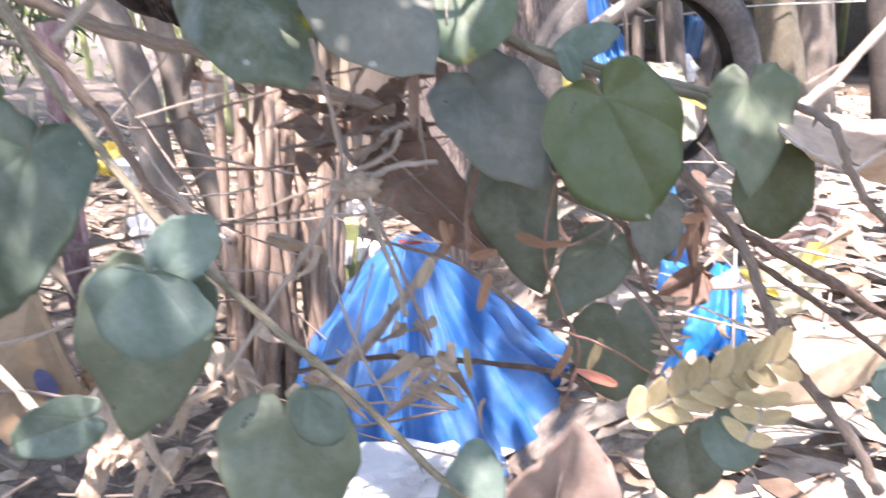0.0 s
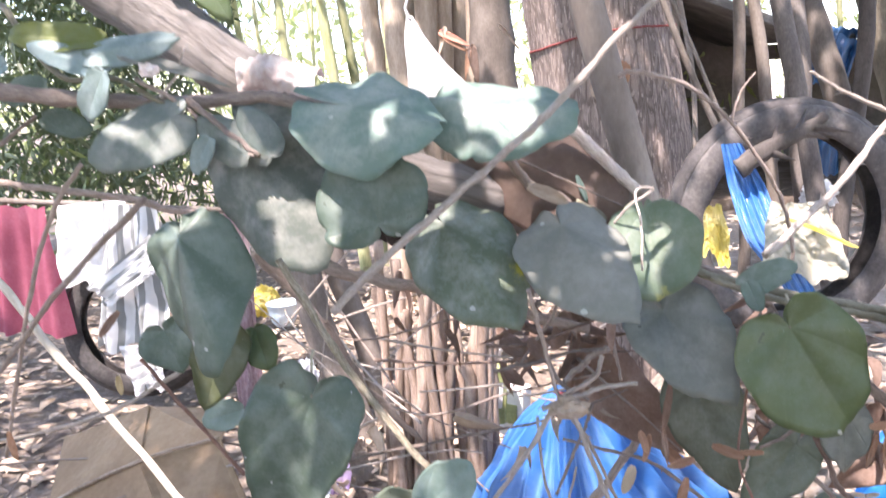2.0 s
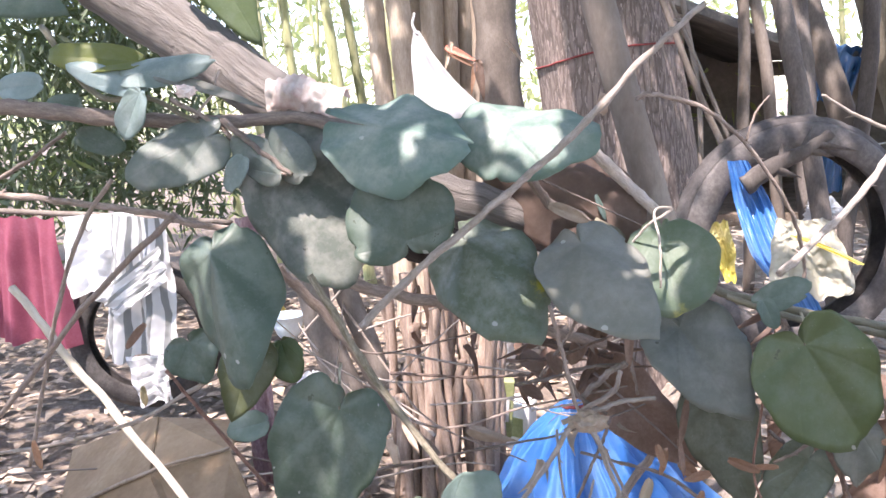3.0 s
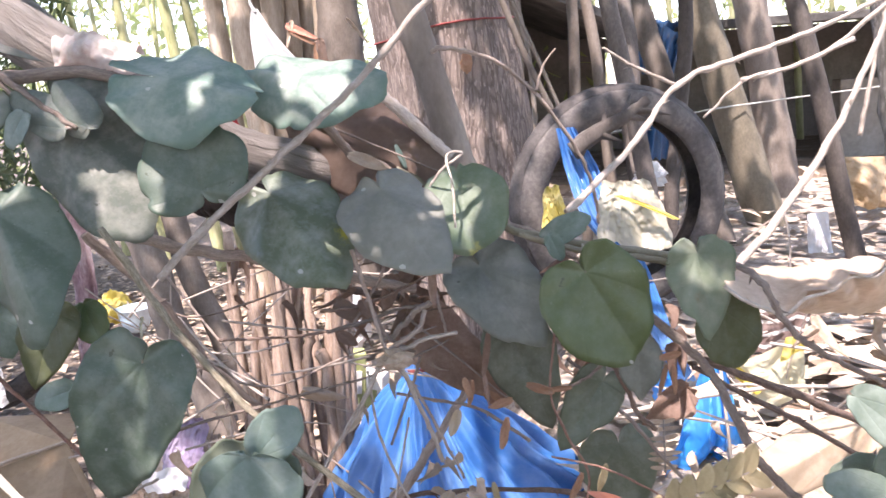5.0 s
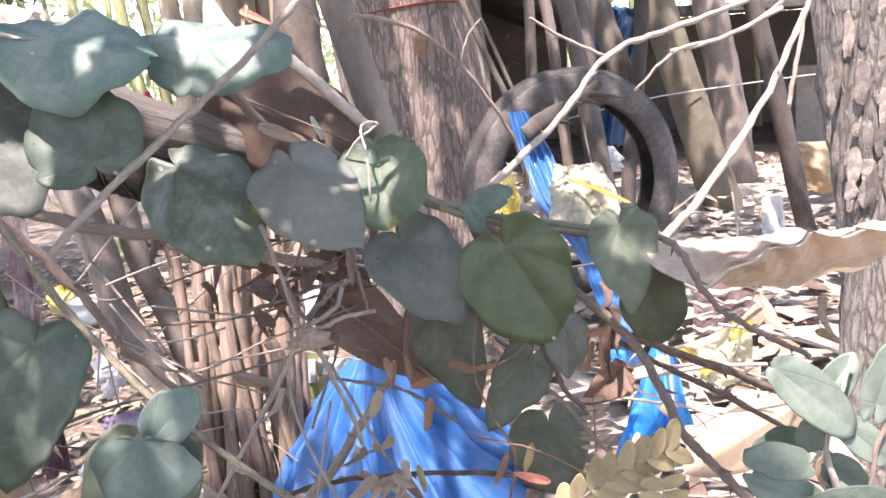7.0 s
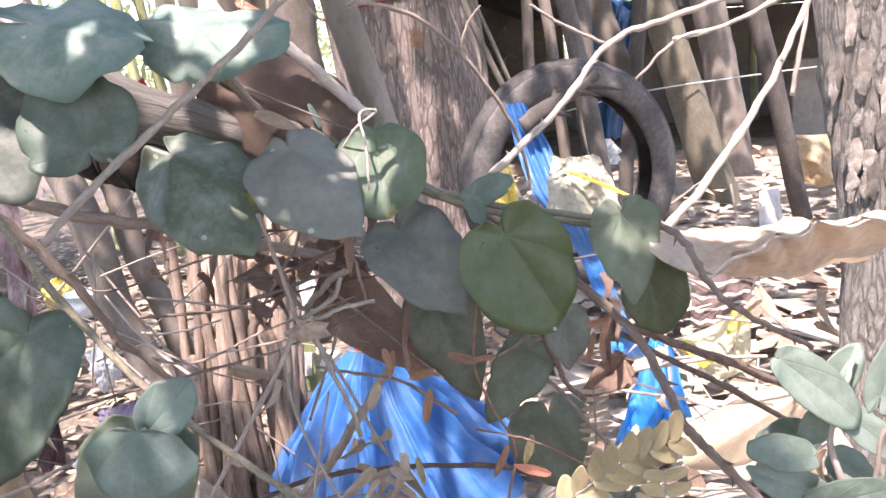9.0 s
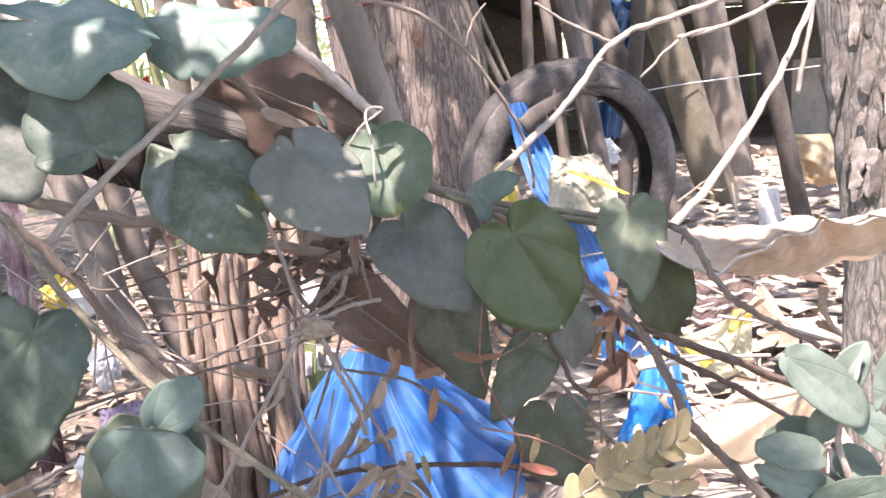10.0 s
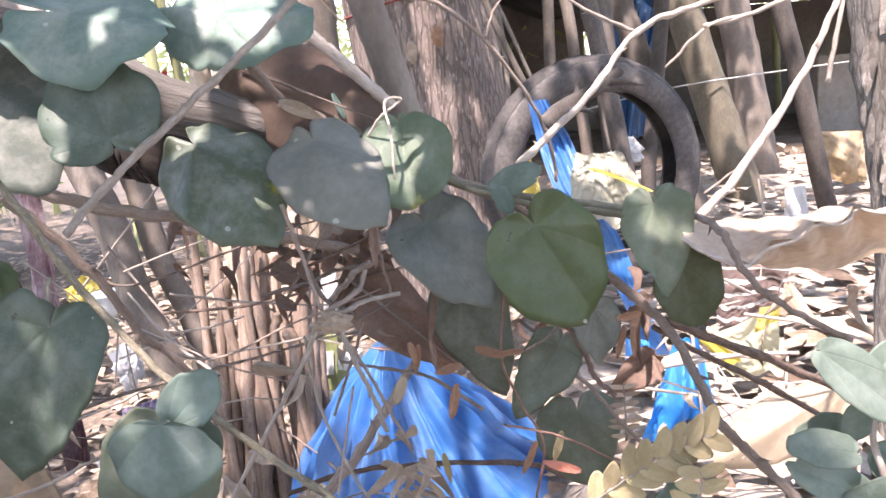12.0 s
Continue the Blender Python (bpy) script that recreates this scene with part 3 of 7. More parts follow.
def blade(name, length, width, shape, fold=0.15, droop=0.15, wave=0.03, seed=1, rings=11, spokes=72, thick=0.0006, relief=0.008, cup=0.0, skew=0.0, sweep=0.0):
    """A leaf blade from its stalk at the origin to its tip on +y, its upper side towards +z. fold lifts both halves, droop bends the tip down."""
    rng = np.random.RandomState(seed)
    angles, radii = np.array(shape, float).T
    turn = np.linspace(-180, 180, spokes + 1)
    r = np.interp(np.abs(turn), angles, radii)
    x, y = r * np.sin(np.radians(turn)), r * np.cos(np.radians(turn))
    x *= width / (x.max() - x.min())
    y *= length / y.max()
    ph = rng.rand(6) * 6.28
    nick = 1 + 0.022 * np.sin(turn / 13 + ph[0]) + 0.014 * np.sin(turn / 6 + ph[1]) + 0.008 * rng.normal(size=len(turn))
    for _ in range(rng.randint(0, 3)):
        nick = nick - rng.uniform(0.03, 0.1) * np.exp(-((turn - rng.uniform(-150, 150)) / rng.uniform(3, 7)) ** 2)
    x, y = x * nick, y * nick
    x = x * (1 + skew * np.sign(x)) + sweep * width * np.clip(y / length, 0, 1) ** 2
    verts, faces, uvs, rim_of = [(0, 0, 0)], [], [(0, 0)], [0.0]
    for i in range(1, rings + 1):
        s = (i / rings) ** 0.9
        for k in range(spokes + 1):
            px, py = x[k] * s, y[k] * s
            u, v = py / length, px / width
            z = fold * abs(px) * 2 - droop * length * (max(u, 0) ** 2) - 0.25 * droop * length * min(u, 0) ** 2 * 4
            z -= 0.55 * abs(fold) * px * px / width * 2
            z += wave * width * s**2 * (math.sin(turn[k] / 16 + ph[2]) + 0.6 * math.sin(turn[k] / 7 + ph[3]))
            z -= cup * width * 2 * v * v
            ribs = (u - abs(v) * 0.75) * 3.4
            z += 0.05 * width * noise.noise(Vector((u * 2.6 + seed, v * 2.6, seed * 0.7))) * s
            z += 0.09 * width * noise.noise(Vector((u * 1.3 + seed * 3.1, v * 1.3, seed * 1.7))) * s
            if relief < 0.02:
                far = math.hypot(u, v)
                a = math.atan2(abs(v), u)
                off = min(a * far, *(abs(a + 0.22 * far - b - 0.02) * far for b in VEINS[1:]))
                z += relief * 0.8 * width * (1 - math.exp(-((off / 0.04) ** 2))) * (1 - 0.9 * s) * (0.6 + 0.8 * noise.noise(Vector((u * 3, v * 3, seed))))
                z += relief * 0.35 * width * math.cos(2 * math.pi * ribs * 1.6) * (1 - s)
            else:
                z += relief * width * math.cos(2 * math.pi * ribs) * min(1, abs(v) * 6) * (1 - 0.4 * s)
            verts.append((px, py, z))
            uvs.append((u, v))
            rim_of.append(s)
    w = spokes + 1
    for k in range(spokes):
        faces.append((0, 1 + k, 2 + k))
    for i in range(rings - 1):
        for k in range(spokes):
            a = 1 + i * w + k
            faces.append((a, a + w, a + w + 1, a + 1))
    n = len(verts)
    verts += [(a, b, c - thick) for a, b, c in verts]
    uvs += uvs
    faces += [tuple(v + n for v in f[::-1]) for f in faces]
    rim = [1 + (rings - 1) * w + k for k in range(w)]
    faces += [(a, a + n, b + n, b) for a, b in zip(rim, rim[1:])]
    faces = [f[::-1] for f in faces]
    me = mesh_of(name, verts, faces, uvs)
    me.attributes.new("rim", "FLOAT", "POINT").data.foreach_set("value", rim_of * 2)
    return me


def aimed(base, tip, face):
    """A pose at base with +y towards tip and +z turned as near to face as can be."""
    y = (Vector(tip) - Vector(base)).normalized()
    z = Vector(face)
    z = (z - y * z.dot(y)).normalized()
    x = y.cross(z)
    m = Matrix((x, y, z)).transposed().to_4x4()
    m.translation = base
    return m


def leaf(parent, base, tip, width, material, shape=HEART, face=(0, -1, 0.3), fold=0.12, droop=0.12, wave=0.03, stalk=None, label="", name="leaf", relief=0.003, cup=0.0, skew=0.0, sweep=0.0):
    """A leaf under its plant; stalk: where its stalk leaves the stem."""
    m = aimed(base, tip, face)
    length = (Vector(tip) - Vector(base)).length
    ob = part(name, blade(name, length, width, shape, fold, droop, wave, next(seeds), relief=relief if length > 0.035 else min(relief, 0.005), cup=cup, skew=skew, sweep=sweep), material, parent, label, m)
    if stalk:
        mid = (Vector(base) + Vector(stalk)) / 2 + Vector((0, 0, 0.25 * (Vector(base) - Vector(stalk)).length))
        part("stalk", tube("stalk", [stalk, tuple(mid), base], 0.0011, 0.0009, 6, 6, 0.03), STEM_GREEN, ob)
    return ob


def twig(label, points, r0, r1, material, name="twig", knots=0.5, sides=8, group="dry twigs"):
    """A loose dry twig, a thing of its own."""
    root = thing(name, points[0], label, "twig", group)
    reach = sum((Vector(b) - Vector(a)).length for a, b in zip(points, points[1:]))
    part("shoot", tube(name, points, r0, r1, sides, 11, 0.14, knots, next(seeds), 1.0, 0.6, 0.06, min(14, int(reach * 18)) if name == "twig" else 0), material, root)
    return root


def side_shoot(root, points, r0, r1, material):
    part("side_shoot", tube("side_shoot", points, r0, r1, 7, 9, 0.14, 0.5, next(seeds), 1.0, 0.6, 0.06, 2), material, root)


def sheet(name, width, height, nx, ny, shape_of, thick=0.0015):
    """A thin cloth or film: a grid over u, v in 0..1 bent by shape_of(u, v) -> x, y, z, with a back face."""
    verts, uvs, faces = [], [], []
    for j in range(ny + 1):
        for i in range(nx + 1):
            u, v = i / nx, j / ny
            verts.append(shape_of(u, v))
            uvs.append((u, v))
    w = nx + 1
    for j in range(ny):
        for i in range(nx):
            a = j * w + i
            faces.append((a, a + 1, a + w + 1, a + w))
    me = mesh_of(name, verts, faces, uvs)
    return me


def crumple(name, size, seed, amount=0.35, cuts=3, flat=(1, 1, 1)):
    """A crumpled wad: a ball of facets pushed in and out."""
    bm = bmesh.new()
    bmesh.ops.create_icosphere(bm, subdivisions=cuts, radius=1.0)
    off = Vector((seed * 3.7, seed * 1.3, seed * 2.1))
    for v in bm.verts:
        n = v.co.normalized()
        k = 1 + amount * (noise.noise(n * 2.2 + off) + 0.6 * noise.noise(n * 5.5 + off) + 0.35 * noise.noise(n * 11 + off))
        v.co = Vector((n.x * size * flat[0], n.y * size * flat[1], n.z * size * flat[2])) * k
    return bm


def ground_height(x, y):
    """The yard lies low behind the vine and steps up to a terrace beside the shed."""
    s = min(1, max(0, (x - 0.0) / 0.6))
    s = s * s * (3 - 2 * s)
    return -0.45 + 0.45 * s + 0.025 * noise.noise(Vector((x * 1.3, y * 1.3, 0))) + 0.012 * noise.noise(Vector((x * 5, y * 5, 3)))


def pole(name, label, category, a, b, r0, r1, material, up=0.8, sides=12, group="", bottom=None, rough=0.05, bend=0.015):
    """A standing pole along the line from a (upper) to b (lower), run down into the ground and up by up metres."""
    a, b = Vector(a), Vector(b)
    way = (b - a).normalized()
    low = b.copy()
    while low.z > ground_height(low.x, low.y) - 0.05 and (low - b).length < 4:
        low += way * 0.02
    top = a - way * up
    rng = np.random.RandomState(next(seeds))
    pts = []
    for k in range(6):
        p = low.lerp(top, k / 5)
        if 0 < k < 5:
            p += Vector(((rng.rand() - 0.5) * 2 * bend, (rng.rand() - 0.5) * 2 * bend, 0))
        pts.append(tuple(p))
    root = thing(name, tuple(low), label, category, group)
    part("stem", tube(name, pts, r0, r1, sides, 8, rough, 0.05, next(seeds), 1.0, 0.06, 0.012), material, root)
    return root


# ---- the climbing vine in front ----
vine = thing("climbing_vine", (0.351, 0.570, 0.565), "dusty heart-leaved green vine climbing over dry branches", "vine")
part("stem", tube("stem", [(0.062, 0.600, 0.663), (0.102, 0.600, 0.640), (0.155, 0.585, 0.607), (0.214, 0.575, 0.591), (0.278, 0.570, 0.578), (0.341, 0.560, 0.561), (0.359, 0.550, 0.549)], 0.0032, 0.0041, 9, 9, 0.06, 0.3, 3), STEM_GREEN, vine)
part("stem", tube("stem", [(0.003, 0.560, 0.722), (0.023, 0.600, 0.681), (0.061, 0.610, 0.660), (0.101, 0.600, 0.630), (0.170, 0.600, 0.597), (0.198, 0.600, 0.586)], 0.0043, 0.0029, 8, 9, 0.06, 0.3, 4), TWIG, vine)
part("stem", tube("stem", [(0.163, 0.570, 0.604), (0.212, 0.565, 0.587), (0.262, 0.560, 0.578), (0.302, 0.555, 0.568), (0.342, 0.550, 0.557)], 0.0027, 0.0032, 8, 9, 0.06, 0.3, 14), STEM_GREEN, vine)

# leaves over the middle
leaf(vine, (-0.084, 0.475, 0.749), (-0.022, 0.465, 0.732), 0.0851, LEAF_COATED, SADDLE, (0.05, -0.75, 0.66), -0.05, 0.04, 0.05, label="broad dusty leaf drooping over the limb", relief=0.003, cup=0.3)
leaf(vine, (0.001, 0.515, 0.746), (0.065, 0.500, 0.736), 0.0807, LEAF_COATED, SADDLE, (0.05, -0.66, 0.75), -0.05, 0.04, 0.05, label="broad dusty leaf drooping over the limb", relief=0.003, cup=0.32)
leaf(vine, (-0.072, 0.475, 0.670), (-0.088, 0.480, 0.727), 0.0804, LEAF_DUSTY, HEART_WIDE, (0, -1, 0.25), 0.06, 0.1)
leaf(vine, (-0.176, 0.500, 0.734), (-0.115, 0.455, 0.641), 0.0930, LEAF_GREY, HEART_WIDE, (-0.1, -1, 0.5), -0.12, 0.1, 0.06, skew=-0.1)
leaf(vine, (-0.217, 0.470, 0.664), (-0.180, 0.430, 0.580), 0.0780, LEAF_DUSTY, HEART_WIDE, (-0.2, -1, 0.35), -0.22, 0.12, 0.06, skew=0.1, sweep=0.12)
leaf(vine, (-0.042, 0.565, 0.654), (0.015, 0.505, 0.595), 0.0897, LEAF_SICK, HEART_WIDE, (0, -1, 0.6), -0.2, 0.2, 0.06, label="mottled leaf with a yellow patch")
leaf(vine, (0.051, 0.550, 0.652), (0.096, 0.475, 0.600), 0.0799, LEAF_ASH, HEART, (0.1, -1, 0.6), -0.12, 0.08, 0.04, label="grey dusty leaf with a sunlit spot", sweep=-0.08, skew=0.1)
leaf(vine, (0.114, 0.575, 0.659), (0.122, 0.535, 0.597), 0.0721, LEAF_LIT, ORB, (0.05, -1, 0.4), 0.16, 0.06, 0.04, label="pale green leaf with painted sunlit yellow margin")
leaf(vine, (0.129, 0.585, 0.574), (0.172, 0.535, 0.512), 0.0784, LEAF_SLATE, HEART, (0.1, -1, 0.5), 0.14, 0.1, 0.05, sweep=-0.08)
leaf(vine, (0.210, 0.525, 0.577), (0.252, 0.505, 0.507), 0.0886, LEAF_OLIVE, HEART_WIDE, (0.05, -1, 0.15), 0.1, 0.12, 0.05, stalk=(0.213, 0.550, 0.595), label="broad olive green leaf", skew=0.12, sweep=0.1)
leaf(vine, (0.153, 0.585, 0.512), (0.186, 0.575, 0.422), 0.0656, LEAF_DEEP, HEART, (0.1, -1, 0.1), 0.12, 0.1)
leaf(vine, (0.235, 0.600, 0.455), (0.193, 0.590, 0.393), 0.0510, LEAF_DEEP, HEART, (0, -1, 0.2), 0.15, 0.1)
leaf(vine, (0.261, 0.565, 0.496), (0.263, 0.560, 0.447), 0.0405, LEAF_SLATE, HEART, (0, -1, 0.2), 0.1, 0.1)
leaf(vine, (0.252, 0.615, 0.385), (0.258, 0.600, 0.314), 0.0788, LEAF_DEEP, HEART_WIDE, (0, -1, 0.3), -0.1, 0.12)
leaf(vine, (0.189, 0.550, 0.605), (0.221, 0.550, 0.619), 0.0231, LEAF_BLUE, ROUND, (0, -1, 0.3), 0.05, 0.1, label="small bluish young leaf")
leaf(vine, (0.186, 0.550, 0.605), (0.195, 0.545, 0.584), 0.0151, LEAF_BLUE, OVAL, (0, -1, 0.2), 0.1, 0.1)
leaf(vine, (0.298, 0.520, 0.587), (0.305, 0.500, 0.522), 0.0530, LEAF_MOTTLE, HEART, (-0.15, -1, 0.3), 0.16, 0.06, 0.07, sweep=0.08)
leaf(vine, (0.323, 0.535, 0.535), (0.334, 0.530, 0.483), 0.0559, LEAF_OLIVE, HEART_WIDE, (0.1, -1, 0.1), 0.14, 0.05)
leaf(vine, (0.079, 0.580, 0.629), (0.094, 0.570, 0.597), 0.0279, LEAF_LIT, OVAL, (0.3, -1, 0.2), 0.2, 0.1)
# leaves low on the other side
leaf(vine, (-0.124, 0.455, 0.551), (-0.164, 0.440, 0.443), 0.0848, LEAF_DUSTY, HEART_LOW, (0.0, -1, 0.15), 0.14, 0.1, 0.05, stalk=(-0.125, 0.470, 0.581), label="large heart-shaped dusty leaf")
leaf(vine, (-0.038, 0.400, 0.497), (-0.008, 0.400, 0.529), 0.0340, LEAF_BLUE, ORB, (0, -1, 0.3), 0.05, 0.08)
leaf(vine, (-0.039, 0.390, 0.503), (-0.045, 0.375, 0.461), 0.0701, LEAF_BLUE, ORB, (-0.1, -1, 0.35), -0.1, 0.15)
leaf(vine, (-0.046, 0.420, 0.482), (-0.070, 0.410, 0.387), 0.0765, LEAF_DEEP, HEART, (0, -1, 0.1), 0.12, 0.08)
leaf(vine, (0.021, 0.420, 0.403), (0.033, 0.400, 0.321), 0.0816, LEAF_DEEP, HEART, (0.1, -1, 0.1), 0.14, 0.08)
leaf(vine, (0.041, 0.390, 0.438), (0.055, 0.385, 0.406), 0.0306, LEAF_BLUE, OVAL, (0, -1, 0.2), 0.08, 0.1)
leaf(vine, (0.125, 0.400, 0.334), (0.136, 0.420, 0.391), 0.0409, LEAF_BLUE, OVAL, (0.1, -1, 0.3), 0.12, 0.06)
leaf(vine, (-0.190, 0.600, 0.289), (-0.260, 0.600, 0.260), 0.0503, LEAF_DUSTY, ROUND, (0, -1, 0.3), 0.1, 0.1)
leaf(vine, (0.287, 0.470, 0.382), (0.314, 0.460, 0.349), 0.0344, LEAF_BLUE, OVAL, (0, -1, 0.2), 0.1, 0.1)
leaf(vine, (0.300, 0.560, 0.312), (0.316, 0.560, 0.245), 0.0677, LEAF_DEEP, HEART, (0, -1, 0.2), 0.1, 0.1)
leaf(vine, (-0.320, 0.620, 0.553), (-0.303, 0.610, 0.514), 0.0591, LEAF_DUSTY, HEART, (0, -1, 0.3), 0.1, 0.1)
leaf(vine, (-0.213, 0.520, 0.576), (-0.235, 0.510, 0.517), 0.0466, LEAF_OLIVE, HEART, (0.1, -1, 0.1), 0.1, 0.1)
leaf(vine, (-0.193, 0.530, 0.580), (-0.180, 0.520, 0.548), 0.0301, LEAF_OLIVE, OVAL, (0.1, -1, 0.1), 0.1, 0.1)
leaf(vine, (-0.225, 0.560, 0.499), (-0.263, 0.560, 0.488), 0.0271, LEAF_BLUE, OVAL, (0, -1, 0.2), 0.1, 0.1)
# the spray on the branch
spray = thing("vine_spray", (-0.269, 0.500, 0.779), "spray of bluish vine leaves on a dry branch", "vine")
part("stem", tube("stem", [(-0.364, 0.520, 0.840), (-0.311, 0.500, 0.784), (-0.267, 0.500, 0.779), (-0.200, 0.490, 0.742), (-0.151, 0.470, 0.720)], 0.0025, 0.0016, 8, 9, 0.06, 0.3, 5), STEM_GREEN, spray)
part("stem", tube("stem", [(-0.251, 0.500, 0.778), (-0.208, 0.490, 0.754), (-0.176, 0.480, 0.727), (-0.155, 0.470, 0.720)], 0.0020, 0.0012, 8, 9, 0.06, 0.3, 15), TWIG, spray)
leaf(spray, (-0.275, 0.500, 0.807), (-0.351, 0.500, 0.818), 0.0263, LEAF_YELLOW, ORB, (0, -0.9, 0.5), 0.1, 0.08, 0.06, label="yellow-green sunlit leaf")
leaf(spray, (-0.270, 0.490, 0.798), (-0.212, 0.490, 0.806), 0.0258, LEAF_SKYLIT, ROUND, (0, -1, 0.5), -0.1, 0.1)
leaf(spray, (-0.270, 0.490, 0.785), (-0.332, 0.490, 0.811), 0.0196, LEAF_SKYLIT, OVAL, (0, -1, 0.5), -0.1, 0.1)
leaf(spray, (-0.265, 0.480, 0.783), (-0.284, 0.480, 0.750), 0.0254, LEAF_SKYLIT, OVAL, (0, -1, 0.3), 0.08, 0.1)
leaf(spray, (-0.218, 0.480, 0.748), (-0.276, 0.460, 0.724), 0.0529, LEAF_GREY, HEART_WIDE, (0, -0.9, 0.4), -0.12, 0.1)
leaf(spray, (-0.186, 0.470, 0.733), (-0.202, 0.470, 0.709), 0.0171, LEAF_SKYLIT, OVAL, (0, -1, 0.3), 0.1, 0.1)
leaf(spray, (-0.160, 0.470, 0.721), (-0.199, 0.480, 0.750), 0.0311, LEAF_GREY, OVAL, (0, -1, 0.4), -0.2, 0.1)
leaf(spray, (-0.143, 0.470, 0.720), (-0.168, 0.480, 0.754), 0.0311, LEAF_GREY, OVAL, (0, -1, 0.4), -0.2, 0.1)
leaf(spray, (-0.254, 0.490, 0.795), (-0.176, 0.490, 0.773), 0.0117, LEAF_ASH, LANCE, (0, -0.7, 0.7), 0.1, 0.1)
leaf(spray, (-0.393, 0.550, 0.798), (-0.436, 0.550, 0.796), 0.0244, LEAF_SKYLIT, OVAL, (0, -1, 0.3), 0.1, 0.1)
leaf(spray, (-0.352, 0.540, 0.779), (-0.395, 0.540, 0.772), 0.0240, LEAF_DUSTY, OVAL, (0, -1, 0.3), 0.1, 0.1)
leaf(spray, (-0.356, 0.540, 0.754), (-0.317, 0.540, 0.742), 0.0219, LEAF_DUSTY, OVAL, (0, -1, 0.3), 0.1, 0.1)
leaf(spray, (-0.511, 0.600, 0.921), (-0.383, 0.580, 0.859), 0.0718, LEAF_DUSTY, HEART, (0, -1, 0.2), 0.1, 0.1)
leaf(spray, (-0.275, 0.620, 0.922), (-0.220, 0.600, 0.825), 0.0623, LEAF_OLIVE, HEART, (0, -1, 0.1), 0.1, 0.1)

part("bud", crumple("bud", 0.0057, 7, 0.5, 3, (1.3, 0.8, 0.8)), RAG, spray, "shrivelled white bud", Matrix.Translation((-0.224, 0.470, 0.782)))

# ---- pale-leaved shrub beside the path ----
shrub = thing("shrub", (0.432, 0.420, 0.359), "low shrub with pale oval grey-green leaves", "shrub")
part("stem", tube("stem", [(0.438, 0.430, 0.347), (0.427, 0.430, 0.397), (0.418, 0.430, 0.437), (0.425, 0.430, 0.466), (0.441, 0.440, 0.498)], 0.0032, 0.0014, 8, 8, 0.06, 0.3, 6), TWIG_PALE, shrub)
part("stem", tube("stem", [(0.436, 0.420, 0.354), (0.446, 0.420, 0.401), (0.450, 0.420, 0.439), (0.470, 0.420, 0.478)], 0.0025, 0.0014, 8, 8, 0.06, 0.3, 7), TWIG, shrub)
leaf(shrub, (0.378, 0.425, 0.498), (0.436, 0.415, 0.450), 0.0366, LEAF_PALE, OVAL, (0.1, -1, 0.4), 0.12, 0.1)
leaf(shrub, (0.423, 0.450, 0.458), (0.449, 0.450, 0.492), 0.0294, LEAF_PALE, ROUND, (0, -1, 0.3), 0.1, 0.1)
leaf(shrub, (0.400, 0.420, 0.427), (0.349, 0.410, 0.444), 0.0262, LEAF_PALE, OVAL, (0, -0.8, 0.6), 0.1, 0.1)
leaf(shrub, (0.402, 0.420, 0.397), (0.352, 0.410, 0.428), 0.0286, LEAF_PALE, ROUND, (0, -0.9, 0.5), 0.1, 0.1)
leaf(shrub, (0.417, 0.430, 0.458), (0.399, 0.430, 0.430), 0.0235, LEAF_PALE, OVAL, (0, -1, 0.2), 0.1, 0.1)
leaf(shrub, (0.431, 0.425, 0.449), (0.463, 0.420, 0.421), 0.0255, LEAF_PALE, ROUND, (0, -1, 0.4), 0.1, 0.1)
leaf(shrub, (0.424, 0.440, 0.415), (0.453, 0.430, 0.395), 0.0284, LEAF_PALE, OVAL, (0, -1, 0.4), 0.1, 0.1)
leaf(shrub, (0.453, 0.430, 0.463), (0.467, 0.430, 0.509), 0.0292, LEAF_PALE, ROUND, (0, -1, 0.3), 0.1, 0.1)
leaf(shrub, (0.459, 0.440, 0.455), (0.501, 0.440, 0.455), 0.0244, LEAF_PALE, OVAL, (0, -1, 0.3), 0.1, 0.1)
leaf(shrub, (0.404, 0.410, 0.396), (0.453, 0.400, 0.409), 0.0267, LEAF_DUSTY, ROUND, (0, -1, 0.4), 0.1, 0.1)
leaf(shrub, (0.403, 0.450, 0.430), (0.373, 0.450, 0.423), 0.0276, LEAF_PALE, ROUND, (0, -1, 0.3), 0.1, 0.1)

# ---- limbs and branches in front ----
limb = thing("dead_limb", (-0.213, 0.620, 0.769), "thick grey-brown dead limb leaning through the vine", "branch")
part("limb", tube("limb", [(-0.557, 0.720, 1.028), (-0.396, 0.660, 0.902), (-0.296, 0.640, 0.833), (-0.212, 0.620, 0.774), (-0.104, 0.620, 0.700), (-0.018, 0.640, 0.664), (0.045, 0.680, 0.634)], 0.0323, 0.0198, 36, 14, 0.03, 0.1, 11, 0.9, 0.05, 0.02), LIMB, limb)
part("stub", tube("stub", [(0.045, 0.620, 0.735), (0.062, 0.610, 0.720), (0.086, 0.605, 0.695), (0.111, 0.600, 0.670)], 0.0052, 0.0046, 12, 10, 0.05, 0.2, 12, 1.0, 0.1, 0.05), TWIG_PALE, limb, "broken grey-brown stub")
branch = thing("dry_branch", (-0.409, 0.500, 0.777), "grey-brown dry branch lying across the vine", "branch")
